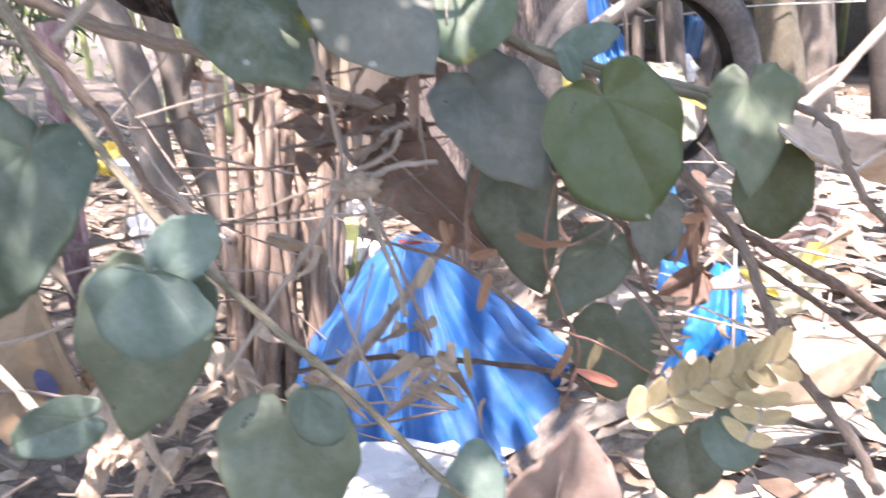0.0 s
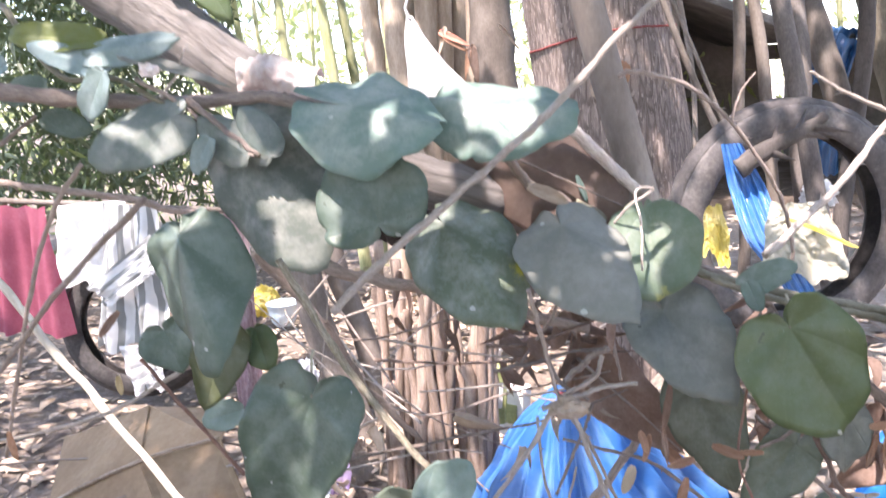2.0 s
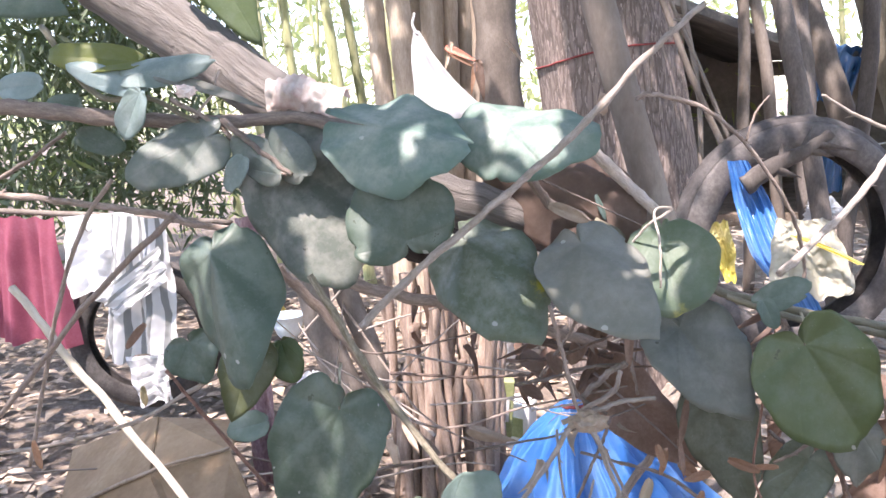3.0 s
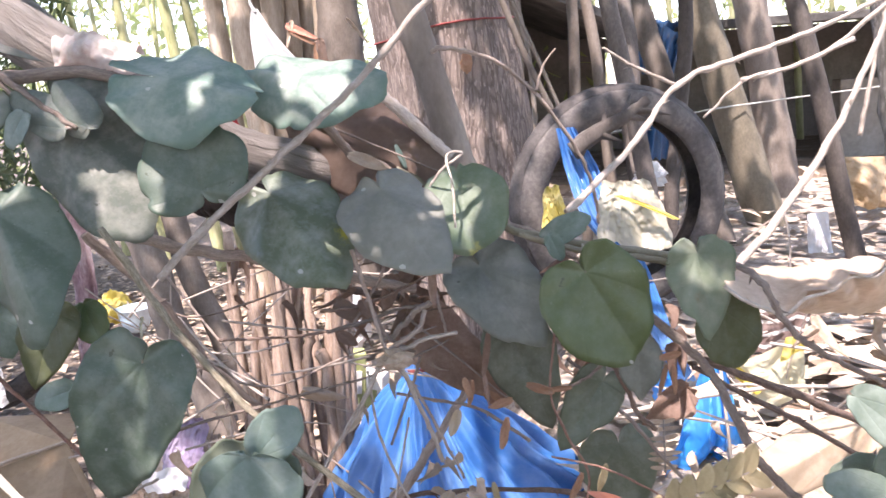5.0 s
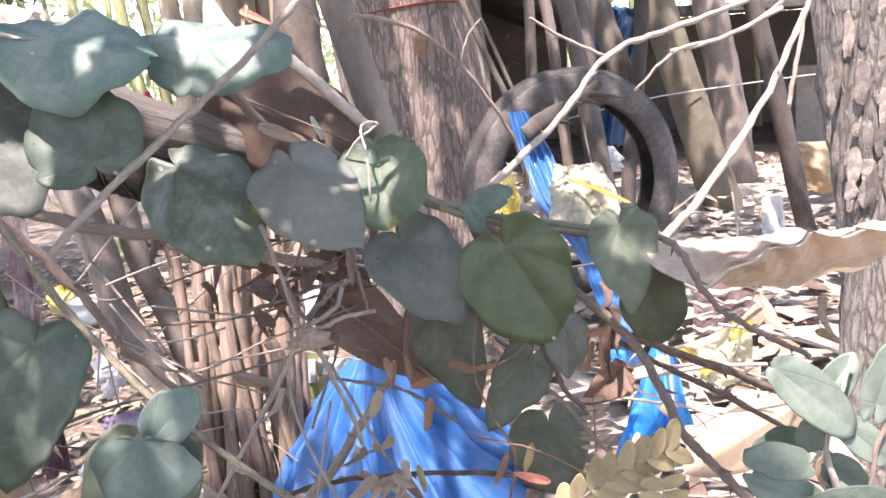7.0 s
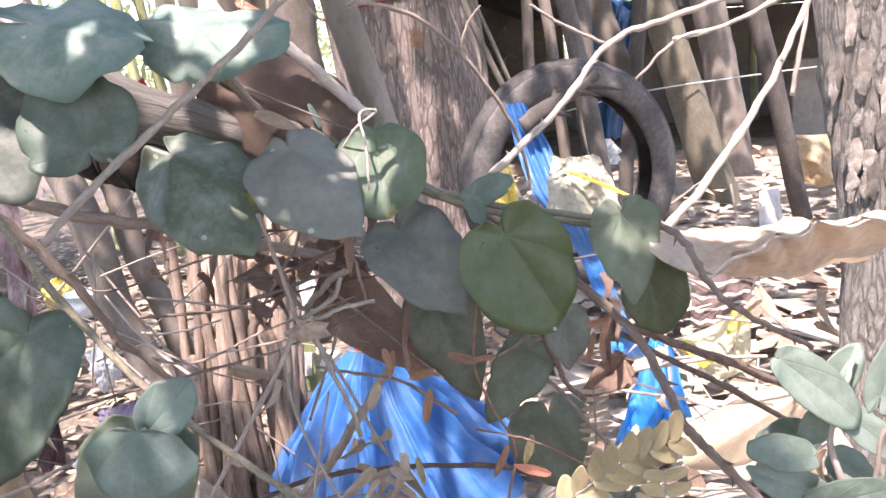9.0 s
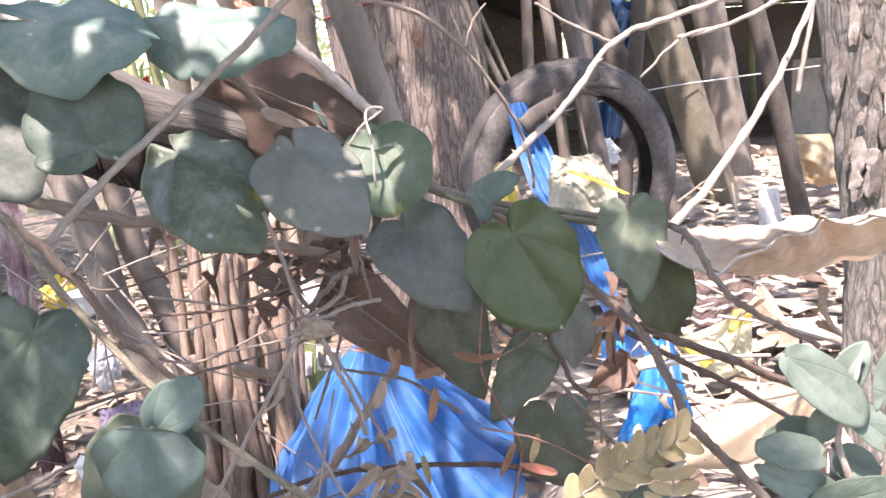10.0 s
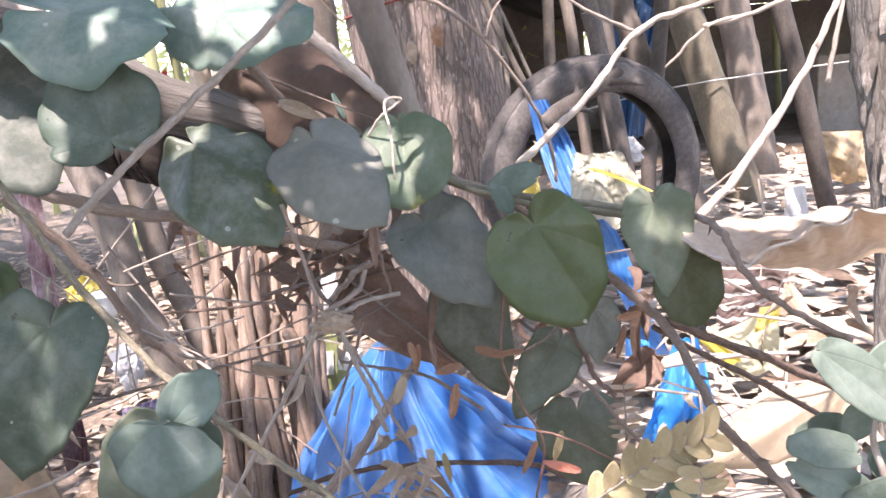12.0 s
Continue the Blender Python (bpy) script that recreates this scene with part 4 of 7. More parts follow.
part("shoot", tube("branch", [(-0.457, 0.505, 0.778), (-0.396, 0.505, 0.779), (-0.347, 0.505, 0.772), (-0.300, 0.505, 0.765), (-0.253, 0.505, 0.761), (-0.198, 0.505, 0.759), (-0.149, 0.505, 0.758), (-0.114, 0.505, 0.745)], 0.0070, 0.0040, 12, 9, 0.08, 0.3, 16, 1.0, 0.2, 0.03), TWIG, branch)
side_shoot(branch, [(-0.234, 0.500, 0.763), (-0.219, 0.500, 0.780), (-0.211, 0.500, 0.798)], 0.0016, 0.0008, TWIG_PALE)
side_shoot(branch, [(-0.207, 0.490, 0.760), (-0.179, 0.480, 0.739), (-0.151, 0.470, 0.720)], 0.0029, 0.0016, TWIG)
log = thing("dark_log", (-0.180, 0.850, 0.643), "near-black short log behind the vine leaves", "log")
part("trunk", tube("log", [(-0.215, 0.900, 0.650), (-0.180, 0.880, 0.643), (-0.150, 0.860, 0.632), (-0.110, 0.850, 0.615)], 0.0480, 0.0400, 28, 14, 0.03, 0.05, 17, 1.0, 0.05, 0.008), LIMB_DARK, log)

twig("long straight pale twig slanting across the vine", [(0.135, 0.500, 0.821), (0.096, 0.490, 0.789), (0.053, 0.480, 0.745), (0.011, 0.475, 0.709), (-0.029, 0.470, 0.677), (-0.069, 0.465, 0.645), (-0.105, 0.460, 0.611)], 0.0022, 0.0030, TWIG_PALE)
twig("greenish brown twig slanting down through the leaves", [(-0.133, 0.440, 0.653), (-0.078, 0.430, 0.565), (-0.019, 0.410, 0.503), (0.057, 0.400, 0.438), (0.120, 0.400, 0.371), (0.153, 0.400, 0.339)], 0.0026, 0.0021, TWIG_OLIVE)
fork = twig("forked bare pale twig arching over a tyre", [(0.209, 0.600, 0.615), (0.282, 0.660, 0.664), (0.337, 0.700, 0.715), (0.403, 0.720, 0.737), (0.484, 0.740, 0.758), (0.569, 0.760, 0.788)], 0.0034, 0.0024, TWIG_PALE)
side_shoot(fork, [(0.337, 0.700, 0.716), (0.298, 0.700, 0.736), (0.266, 0.700, 0.756)], 0.0024, 0.0016, TWIG_PALE)
right = twig("bare pale twig rising with side shoots", [(0.306, 0.570, 0.548), (0.347, 0.570, 0.562), (0.410, 0.600, 0.614), (0.467, 0.630, 0.679), (0.506, 0.650, 0.741), (0.528, 0.660, 0.787)], 0.0043, 0.0023, TWIG_PALE)
side_shoot(right, [(0.508, 0.650, 0.743), (0.495, 0.640, 0.700), (0.488, 0.640, 0.659)], 0.0019, 0.0022, TWIG_PALE)
side_shoot(right, [(0.526, 0.660, 0.782), (0.479, 0.680, 0.740), (0.439, 0.700, 0.723), (0.401, 0.700, 0.716)], 0.0024, 0.0020, TWIG_PALE)
side_shoot(right, [(0.491, 0.660, 0.747), (0.456, 0.700, 0.727), (0.407, 0.700, 0.716), (0.371, 0.720, 0.681)], 0.0020, 0.0012, TWIG_PALE)
side_shoot(right, [(0.347, 0.570, 0.564), (0.340, 0.570, 0.577), (0.335, 0.570, 0.584)], 0.0017, 0.0010, TWIG)
side_shoot(right, [(0.354, 0.570, 0.583), (0.381, 0.590, 0.593), (0.397, 0.600, 0.599)], 0.0010, 0.0007, TWIG)
arc = twig("slender twig bowed over in an arc", [(0.100, 0.640, 0.761), (0.112, 0.640, 0.764), (0.156, 0.660, 0.751), (0.202, 0.680, 0.712), (0.240, 0.700, 0.655), (0.259, 0.720, 0.608), (0.263, 0.730, 0.579)], 0.0023, 0.0016, TWIG)
side_shoot(arc, [(0.196, 0.670, 0.720), (0.206, 0.680, 0.744), (0.219, 0.690, 0.758)], 0.0012, 0.0008, TWIG)
stout = twig("stout brown twig slanting down past a blue bag", [(0.263, 0.570, 0.533), (0.307, 0.560, 0.490), (0.330, 0.550, 0.454), (0.351, 0.540, 0.404), (0.376, 0.530, 0.373), (0.406, 0.520, 0.339), (0.434, 0.520, 0.295)], 0.0037, 0.0041, TWIG)
side_shoot(stout, [(0.307, 0.560, 0.478), (0.358, 0.580, 0.441), (0.418, 0.600, 0.401), (0.504, 0.640, 0.336)], 0.0024, 0.0028, TWIG_DARK)
side_shoot(stout, [(0.317, 0.560, 0.482), (0.396, 0.600, 0.436), (0.496, 0.660, 0.376), (0.586, 0.700, 0.321)], 0.0035, 0.0046, TWIG_DARK)
twig("grey-brown twig running on from the vine stem", [(0.312, 0.560, 0.579), (0.330, 0.510, 0.575), (0.329, 0.465, 0.573), (0.337, 0.460, 0.554), (0.360, 0.470, 0.528), (0.401, 0.500, 0.498), (0.466, 0.550, 0.455)], 0.0030, 0.0022, TWIG)
# the brushwood between leaves and tarpaulin
brush = twig("thin dry stalk with a shrivelled flower head", [(0.026, 0.520, 0.610), (0.035, 0.530, 0.569), (0.046, 0.530, 0.521), (0.068, 0.540, 0.481), (0.086, 0.550, 0.434), (0.102, 0.560, 0.390)], 0.0019, 0.0013, TWIG)
side_shoot(brush, [(0.045, 0.530, 0.519), (0.018, 0.540, 0.471), (-0.017, 0.550, 0.416), (-0.053, 0.560, 0.358)], 0.0023, 0.0019, TWIG_PALE)
side_shoot(brush, [(0.048, 0.530, 0.523), (0.073, 0.540, 0.536), (0.079, 0.550, 0.549)], 0.0019, 0.0020, TWIG)
part("flower_head", crumple("flower_head", 0.0103, 3, 0.6, 3, (1.4, 0.7, 0.8)), PAPER, brush, "shrivelled dry flower head", Matrix.Translation((0.053, 0.525, 0.516)))
twig("thin brown twig lying nearly level", [(-0.190, 0.500, 0.456), (-0.125, 0.520, 0.472), (-0.036, 0.550, 0.481), (0.037, 0.550, 0.497), (0.098, 0.550, 0.522)], 0.0016, 0.0007, TWIG)
twig("thin brown twig lying nearly level", [(-0.217, 0.700, 0.561), (-0.165, 0.700, 0.518), (-0.062, 0.660, 0.547), (0.013, 0.620, 0.574), (0.055, 0.600, 0.586)], 0.0013, 0.0007, TWIG)
twig("thin brown twig lying nearly level", [(-0.186, 0.750, 0.452), (-0.100, 0.720, 0.430), (-0.002, 0.660, 0.477), (0.087, 0.600, 0.519)], 0.0017, 0.0007, TWIG)
twig("thin brown twig lying nearly level", [(-0.180, 0.850, 0.446), (-0.052, 0.760, 0.472), (0.043, 0.660, 0.514), (0.118, 0.600, 0.537)], 0.0019, 0.0007, TWIG_DARK)
twig("thin brown twig lying nearly level", [(-0.251, 0.900, 0.521), (-0.175, 0.850, 0.438), (-0.122, 0.800, 0.403), (-0.012, 0.750, 0.380)], 0.0016, 0.0007, TWIG)
twig("brown twig slanting behind the leaves", [(-0.196, 0.600, 0.632), (-0.133, 0.600, 0.608), (-0.066, 0.600, 0.592), (-0.003, 0.600, 0.573), (0.070, 0.620, 0.551)], 0.0057, 0.0043, TWIG)
twig("brown twig slanting behind the leaves", [(-0.240, 0.660, 0.617), (-0.186, 0.680, 0.541), (-0.151, 0.700, 0.465), (-0.104, 0.720, 0.400)], 0.0058, 0.0037, TWIG)
twig("dark twig lying across the blue tarpaulin", [(-0.018, 0.620, 0.327), (0.028, 0.640, 0.332), (0.103, 0.660, 0.324), (0.206, 0.680, 0.305), (0.255, 0.700, 0.275)], 0.0023, 0.0032, TWIG_DARK)
twig("brown stick leaning over the blue tarpaulin", [(-0.002, 0.600, 0.308), (0.053, 0.620, 0.365), (0.111, 0.640, 0.441)], 0.0046, 0.0034, TWIG)
twig("pale grass stalk hanging before the tarpaulin", [(0.028, 0.540, 0.503), (0.033, 0.540, 0.445), (0.052, 0.530, 0.394), (0.076, 0.520, 0.353)], 0.0013, 0.0013, TWIG_PALE)
twig("pale grass stalk hanging before the tarpaulin", [(0.057, 0.580, 0.442), (0.047, 0.580, 0.401), (0.034, 0.580, 0.344)], 0.0010, 0.0010, TWIG_PALE)
twig("reddish thin trailing shoot", [(0.187, 0.550, 0.525), (0.181, 0.550, 0.467), (0.194, 0.550, 0.427), (0.211, 0.550, 0.389), (0.202, 0.550, 0.338)], 0.0010, 0.0013, TWIG_RED)
twig("reddish thin trailing shoot", [(0.178, 0.540, 0.414), (0.222, 0.530, 0.404), (0.257, 0.520, 0.387), (0.282, 0.510, 0.372)], 0.0010, 0.0010, TWIG_RED)
twig("grey twig between the leaves", [(0.232, 0.600, 0.445), (0.261, 0.600, 0.415), (0.291, 0.600, 0.374), (0.328, 0.600, 0.332)], 0.0021, 0.0018, TWIG)
twig("grey twig between the leaves", [(0.196, 0.620, 0.492), (0.250, 0.640, 0.457), (0.276, 0.640, 0.427)], 0.0021, 0.0018, TWIG)
twig("grey twig between the leaves", [(0.152, 0.620, 0.605), (0.186, 0.620, 0.592), (0.220, 0.620, 0.565), (0.187, 0.600, 0.551)], 0.0043, 0.0025, TWIG)
twig("thin twig with a curl at its tip", [(0.109, 0.535, 0.619), (0.109, 0.540, 0.653), (0.106, 0.550, 0.676), (0.119, 0.550, 0.677), (0.100, 0.555, 0.663), (0.082, 0.570, 0.637)], 0.0010, 0.0010, TWIG_PALE)
twig("thin brown dry twig in the tangle", [(-0.007, 0.570, 0.530), (0.031, 0.570, 0.538), (0.056, 0.570, 0.546), (0.083, 0.570, 0.548)], 0.0016, 0.0013, TWIG)
twig("short broken twig end in the tangle", [(0.049, 0.555, 0.525), (0.062, 0.555, 0.538), (0.073, 0.555, 0.548), (0.084, 0.555, 0.554)], 0.0026, 0.0030, TWIG)
twig("pale broken twig end", [(0.032, 0.540, 0.509), (0.060, 0.540, 0.520), (0.079, 0.540, 0.527), (0.105, 0.540, 0.530)], 0.0022, 0.0017, TWIG_PALE)
twig("thin brown dry twig in the tangle", [(0.035, 0.550, 0.553), (0.042, 0.550, 0.534), (0.053, 0.550, 0.522), (0.068, 0.550, 0.513)], 0.0018, 0.0014, TWIG)
twig("stout dark twig in the tangle", [(-0.018, 0.630, 0.560), (0.012, 0.630, 0.550), (0.042, 0.630, 0.543), (0.077, 0.630, 0.536)], 0.0042, 0.0034, TWIG_DARK)
twig("thin brown dry twig in the tangle", [(0.048, 0.600, 0.584), (0.037, 0.600, 0.562), (0.025, 0.600, 0.545), (0.007, 0.600, 0.518)], 0.0016, 0.0012, TWIG)
twig("thin brown dry twig in the tangle", [(-0.017, 0.610, 0.538), (0.018, 0.610, 0.540), (0.059, 0.610, 0.554), (0.095, 0.610, 0.571)], 0.0018, 0.0010, TWIG_DARK)
twig("thin brown dry twig in the tangle", [(0.071, 0.570, 0.502), (0.065, 0.570, 0.482), (0.055, 0.570, 0.458), (0.040, 0.570, 0.422)], 0.0014, 0.0012, TWIG)
twig("pale thin twig before the tarpaulin", [(0.057, 0.530, 0.507), (0.066, 0.530, 0.481), (0.077, 0.530, 0.452), (0.085, 0.530, 0.422)], 0.0020, 0.0018, TWIG_PALE)
twig("thin brown twig over the tarpaulin", [(0.046, 0.600, 0.458), (0.081, 0.600, 0.449), (0.121, 0.600, 0.437), (0.166, 0.600, 0.402)], 0.0015, 0.0018, TWIG)
twig("thin brown twig between the leaves", [(0.189, 0.560, 0.518), (0.217, 0.560, 0.510), (0.245, 0.560, 0.496)], 0.0019, 0.0017, TWIG)
twig("dark thin twig between the leaves", [(0.196, 0.580, 0.501), (0.235, 0.580, 0.483), (0.254, 0.580, 0.453), (0.262, 0.580, 0.431), (0.279, 0.580, 0.413)], 0.0022, 0.0024, TWIG_DARK)
twig("thin brown twig between the leaves", [(0.249, 0.590, 0.490), (0.225, 0.590, 0.467), (0.205, 0.590, 0.456)], 0.0016, 0.0013, TWIG)
twig("thin brown twig between the leaves", [(0.206, 0.610, 0.476), (0.221, 0.610, 0.461), (0.232, 0.610, 0.439)], 0.0017, 0.0013, TWIG)
twig("thin brown dry twig in the tangle", [(0.088, 0.600, 0.583), (0.088, 0.600, 0.558), (0.092, 0.600, 0.532), (0.096, 0.600, 0.511)], 0.0018, 0.0012, TWIG)
twig("pale thin twig beside the olive leaf", [(0.169, 0.600, 0.575), (0.173, 0.600, 0.552), (0.178, 0.600, 0.526), (0.182, 0.600, 0.499)], 0.0022, 0.0016, TWIG_PALE)
# twigs on the low side
twig("pale peeled bamboo stick leaning", [(-0.834, 1.050, 0.518), (-0.695, 1.000, 0.392), (-0.540, 0.950, 0.242), (-0.389, 0.900, 0.101)], 0.0064, 0.0058, BAMBOO, "bamboo_stick", 0.15)
twig("grey bare twig rising through the vine", [(-0.549, 0.620, 0.460), (-0.471, 0.600, 0.533), (-0.387, 0.580, 0.609), (-0.284, 0.550, 0.685)], 0.0028, 0.0027, TWIG)
twig("grey bare twig rising through the vine", [(-0.368, 0.600, 0.712), (-0.403, 0.600, 0.669), (-0.457, 0.620, 0.578), (-0.531, 0.650, 0.409)], 0.0021, 0.0018, TWIG)
twig("grey bare twig lying nearly level", [(-0.599, 0.680, 0.408), (-0.498, 0.670, 0.429), (-0.396, 0.650, 0.464), (-0.296, 0.620, 0.519), (-0.251, 0.600, 0.531)], 0.0020, 0.0029, TWIG_PALE)
twig("grey bare twig lying nearly level", [(-0.565, 0.700, 0.695), (-0.480, 0.700, 0.683), (-0.385, 0.700, 0.668), (-0.305, 0.700, 0.649)], 0.0037, 0.0032, TWIG)
twig("reddish twig slanting down", [(-0.336, 0.600, 0.532), (-0.301, 0.600, 0.487), (-0.247, 0.600, 0.420)], 0.0018, 0.0021, TWIG_RED)
twig("grey bare twig rising", [(-0.545, 0.660, 0.705), (-0.496, 0.660, 0.729), (-0.448, 0.660, 0.757)], 0.0023, 0.0019, TWIG)
twig("grey bare twig lying nearly level", [(-0.570, 0.750, 0.240), (-0.446, 0.750, 0.269), (-0.317, 0.740, 0.292), (-0.229, 0.720, 0.333)], 0.0026, 0.0017, TWIG_PALE)
twig("stout grey branch end lying on cardboard", [(-0.635, 0.800, 0.245), (-0.536, 0.780, 0.215), (-0.441, 0.760, 0.187), (-0.331, 0.740, 0.148)], 0.0133, 0.0094, LIMB)

# ---- dried leaves caught in the twigs ----
big_dry = thing("dry_leaf", (0.385, 0.500, 0.553), "large curled pale tan dry leaf on twigs", "leaf", "fallen leaves")
TOP = spline([(0.318, 0.520, 0.567), (0.352, 0.545, 0.567), (0.386, 0.555, 0.562), (0.424, 0.550, 0.564), (0.458, 0.545, 0.567), (0.490, 0.540, 0.567), (0.535, 0.540, 0.568)], 8)
CREASE = spline([(0.312, 0.500, 0.565), (0.328, 0.485, 0.555), (0.349, 0.478, 0.548), (0.382, 0.475, 0.567), (0.414, 0.475, 0.575), (0.451, 0.480, 0.577), (0.498, 0.490, 0.575)], 8)
HEM = spline([(0.313, 0.500, 0.563), (0.333, 0.500, 0.549), (0.360, 0.515, 0.539), (0.405, 0.555, 0.521), (0.449, 0.570, 0.512), (0.482, 0.575, 0.516), (0.527, 0.575, 0.520)], 8)


def curled(u, v):
    """The leaf's surface: from its top edge over the crease nearest the path to the hem curling under."""
    i = min(len(TOP) - 2, int(u * (len(TOP) - 1)))
    f = u * (len(TOP) - 1) - i
    t, c, h = (Vector(line[i]).lerp(Vector(line[i + 1]), f) for line in (TOP, CREASE, HEM))
    p = t.lerp(c, v * 2) if v < 0.5 else c.lerp(h, v * 2 - 1)
    p.y -= 0.012 * math.sin(math.pi * (v * 2 % 1)) * (0.4 if v < 0.5 else 0.5)
    ridge = abs(math.sin((u * 6.5 - 1.6 * v) * math.pi))
    w = 0.009 * (0.5 - ridge) * math.sin(math.pi * min(1, v * 1.1)) + 0.006 * noise.noise(Vector((u * 6, v * 2, 3.0))) + 0.002 * noise.noise(Vector((u * 25, v * 9, 8.0)))
    edge = 0.005 * noise.noise(Vector((u * 14, 0.5, 1.0))) * (2 * v - 1) ** 2
    return (p.x, p.y + w, p.z + 0.5 * w + edge)


part("blade", sheet("blade", 1, 1, 120, 30, curled), LEAF_TAN, big_dry)
part("midrib", tube("midrib", [tuple(Vector(curled(k / 12, 0.52)) + Vector((0, -0.0015, 0))) for k in range(13)], 0.0017, 0.0011, 6, 5, 0.05), TWIG_PALE, big_dry, "pale raised midrib")
brown = thing("dry_leaf", (0.123, 0.620, 0.469), "large reddish-brown dry leaf hanging in twigs", "leaf", "fallen leaves")
leaf(brown, (0.060, 0.640, 0.518), (0.149, 0.620, 0.437), 0.0650, LEAF_DRY, DRY, (0.3, -1, 0.2), 0.3, 0.1, 0.12, name="blade", relief=0.035)
part("midrib", tube("midrib", [(0.060, 0.632, 0.520), (0.104, 0.622, 0.481), (0.149, 0.612, 0.440)], 0.0016, 0.0006, 6, 6, 0.05), TWIG, brown, "raised midrib")
broad = thing("dry_leaf", (-0.004, 0.640, 0.710), "broad smooth brown dry leaf lying over the limb", "leaf", "fallen leaves")
leaf(broad, (-0.017, 0.645, 0.712), (0.103, 0.585, 0.654), 0.0936, LEAF_BUFF, OVAL, (0.0, -1, 0.35), -0.1, 0.05, 0.05, name="blade", relief=0.02)
part("midrib", tube("midrib", [(-0.015, 0.638, 0.712), (0.045, 0.606, 0.685), (0.103, 0.579, 0.659)], 0.0016, 0.0006, 6, 6, 0.05), TWIG, broad, "raised midrib")
low = thing("dry_leaf", (0.201, 0.500, 0.300), "large pinkish-brown dry leaf low in the twigs", "leaf", "fallen leaves")
leaf(low, (0.187, 0.480, 0.262), (0.202, 0.500, 0.362), 0.1106, LEAF_ROSE, HEART, (0, -1, 0.3), 0.3, -0.1, 0.12, name="blade", relief=0.02)

part("midrib", tube("midrib", [(0.187, 0.475, 0.276), (0.194, 0.485, 0.320), (0.201, 0.495, 0.363)], 0.0016, 0.0006, 6, 6, 0.05), TWIG, low, "raised midrib")


rust = thing("dry_leaf", (0.348, 0.780, 0.345), "dark reddish-brown curled dry leaf in twigs", "leaf", "fallen leaves")
leaf(rust, (0.368, 0.780, 0.369), (0.320, 0.760, 0.333), 0.0418, LEAF_DRY, DRY, (0.3, -1, 0.4), 0.5, 0.3, 0.15, name="blade", relief=0.03)
pale = thing("dry_leaf", (0.552, 0.850, 0.237), "large pale brown dry leaf lying among twigs", "leaf", "fallen leaves")
leaf(pale, (0.658, 0.900, 0.259), (0.466, 0.820, 0.222), 0.0791, LEAF_HUSK, OVAL, (0.1, -0.7, 0.7), -0.3, 0.15, 0.08, name="blade", relief=0.02)


def hanging_leaflet(at, tip, width, material, label):
    root = thing("dry_leaflet", at, label, "leaf", "hanging dry leaflets")
    leaf(root, at, tip, width, material, OVAL, (0.2, -1, 0.2), 0.15, 0.1, 0.05, name="blade")


hanging_leaflet((0.197, 0.545, 0.473), (0.176, 0.545, 0.472), 0.0050, LEAF_ORANGE, "small orange-brown dry leaflet")
hanging_leaflet((0.224, 0.540, 0.402), (0.218, 0.540, 0.376), 0.0072, LEAF_STRAW, "small straw-coloured dry leaflet")
hanging_leaflet((0.235, 0.530, 0.373), (0.207, 0.530, 0.383), 0.0077, LEAF_SALMON, "small salmon-pink dry leaflet")
hanging_leaflet((0.203, 0.540, 0.395), (0.192, 0.540, 0.368), 0.0066, LEAF_ORANGE, "small orange-brown dry leaflet")
hanging_leaflet((0.143, 0.560, 0.442), (0.137, 0.560, 0.412), 0.0081, LEAF_ORANGE, "small orange-brown dry leaflet")
hanging_leaflet((0.126, 0.560, 0.468), (0.142, 0.560, 0.453), 0.0101, LEAF_ORANGE, "small orange-brown dry leaflet")
hanging_leaflet((0.128, 0.560, 0.382), (0.133, 0.560, 0.355), 0.0061, LEAF_STRAW, "small straw-coloured dry leaflet")
hanging_leaflet((0.279, 0.560, 0.488), (0.298, 0.560, 0.491), 0.0068, LEAF_ORANGE, "small orange-brown dry leaflet")
hanging_leaflet((0.290, 0.560, 0.479), (0.292, 0.560, 0.452), 0.0054, LEAF_ORANGE, "small orange-brown dry leaflet")
hanging_leaflet((0.283, 0.560, 0.480), (0.278, 0.560, 0.453), 0.0054, LEAF_ORANGE, "small orange-brown dry leaflet")
hanging_leaflet((0.115, 0.560, 0.479), (0.111, 0.560, 0.455), 0.0054, LEAF_ORANGE, "small orange-brown dry leaflet")
hanging_leaflet((0.064, 0.600, 0.683), (0.072, 0.600, 0.662), 0.0050, LEAF_BLUE, "thin pale splinter of leaf")
hanging_leaflet((-0.353, 0.600, 0.576), (-0.376, 0.600, 0.552), 0.0079, LEAF_DRY, "small brown dry leaflet")
hanging_leaflet((-0.373, 0.620, 0.508), (-0.373, 0.620, 0.488), 0.0067, LEAF_STRAW, "small straw-coloured dry leaflet")
hanging_leaflet((-0.499, 0.620, 0.449), (-0.496, 0.620, 0.419), 0.0074, LEAF_ORANGE, "small orange-brown dry leaflet")


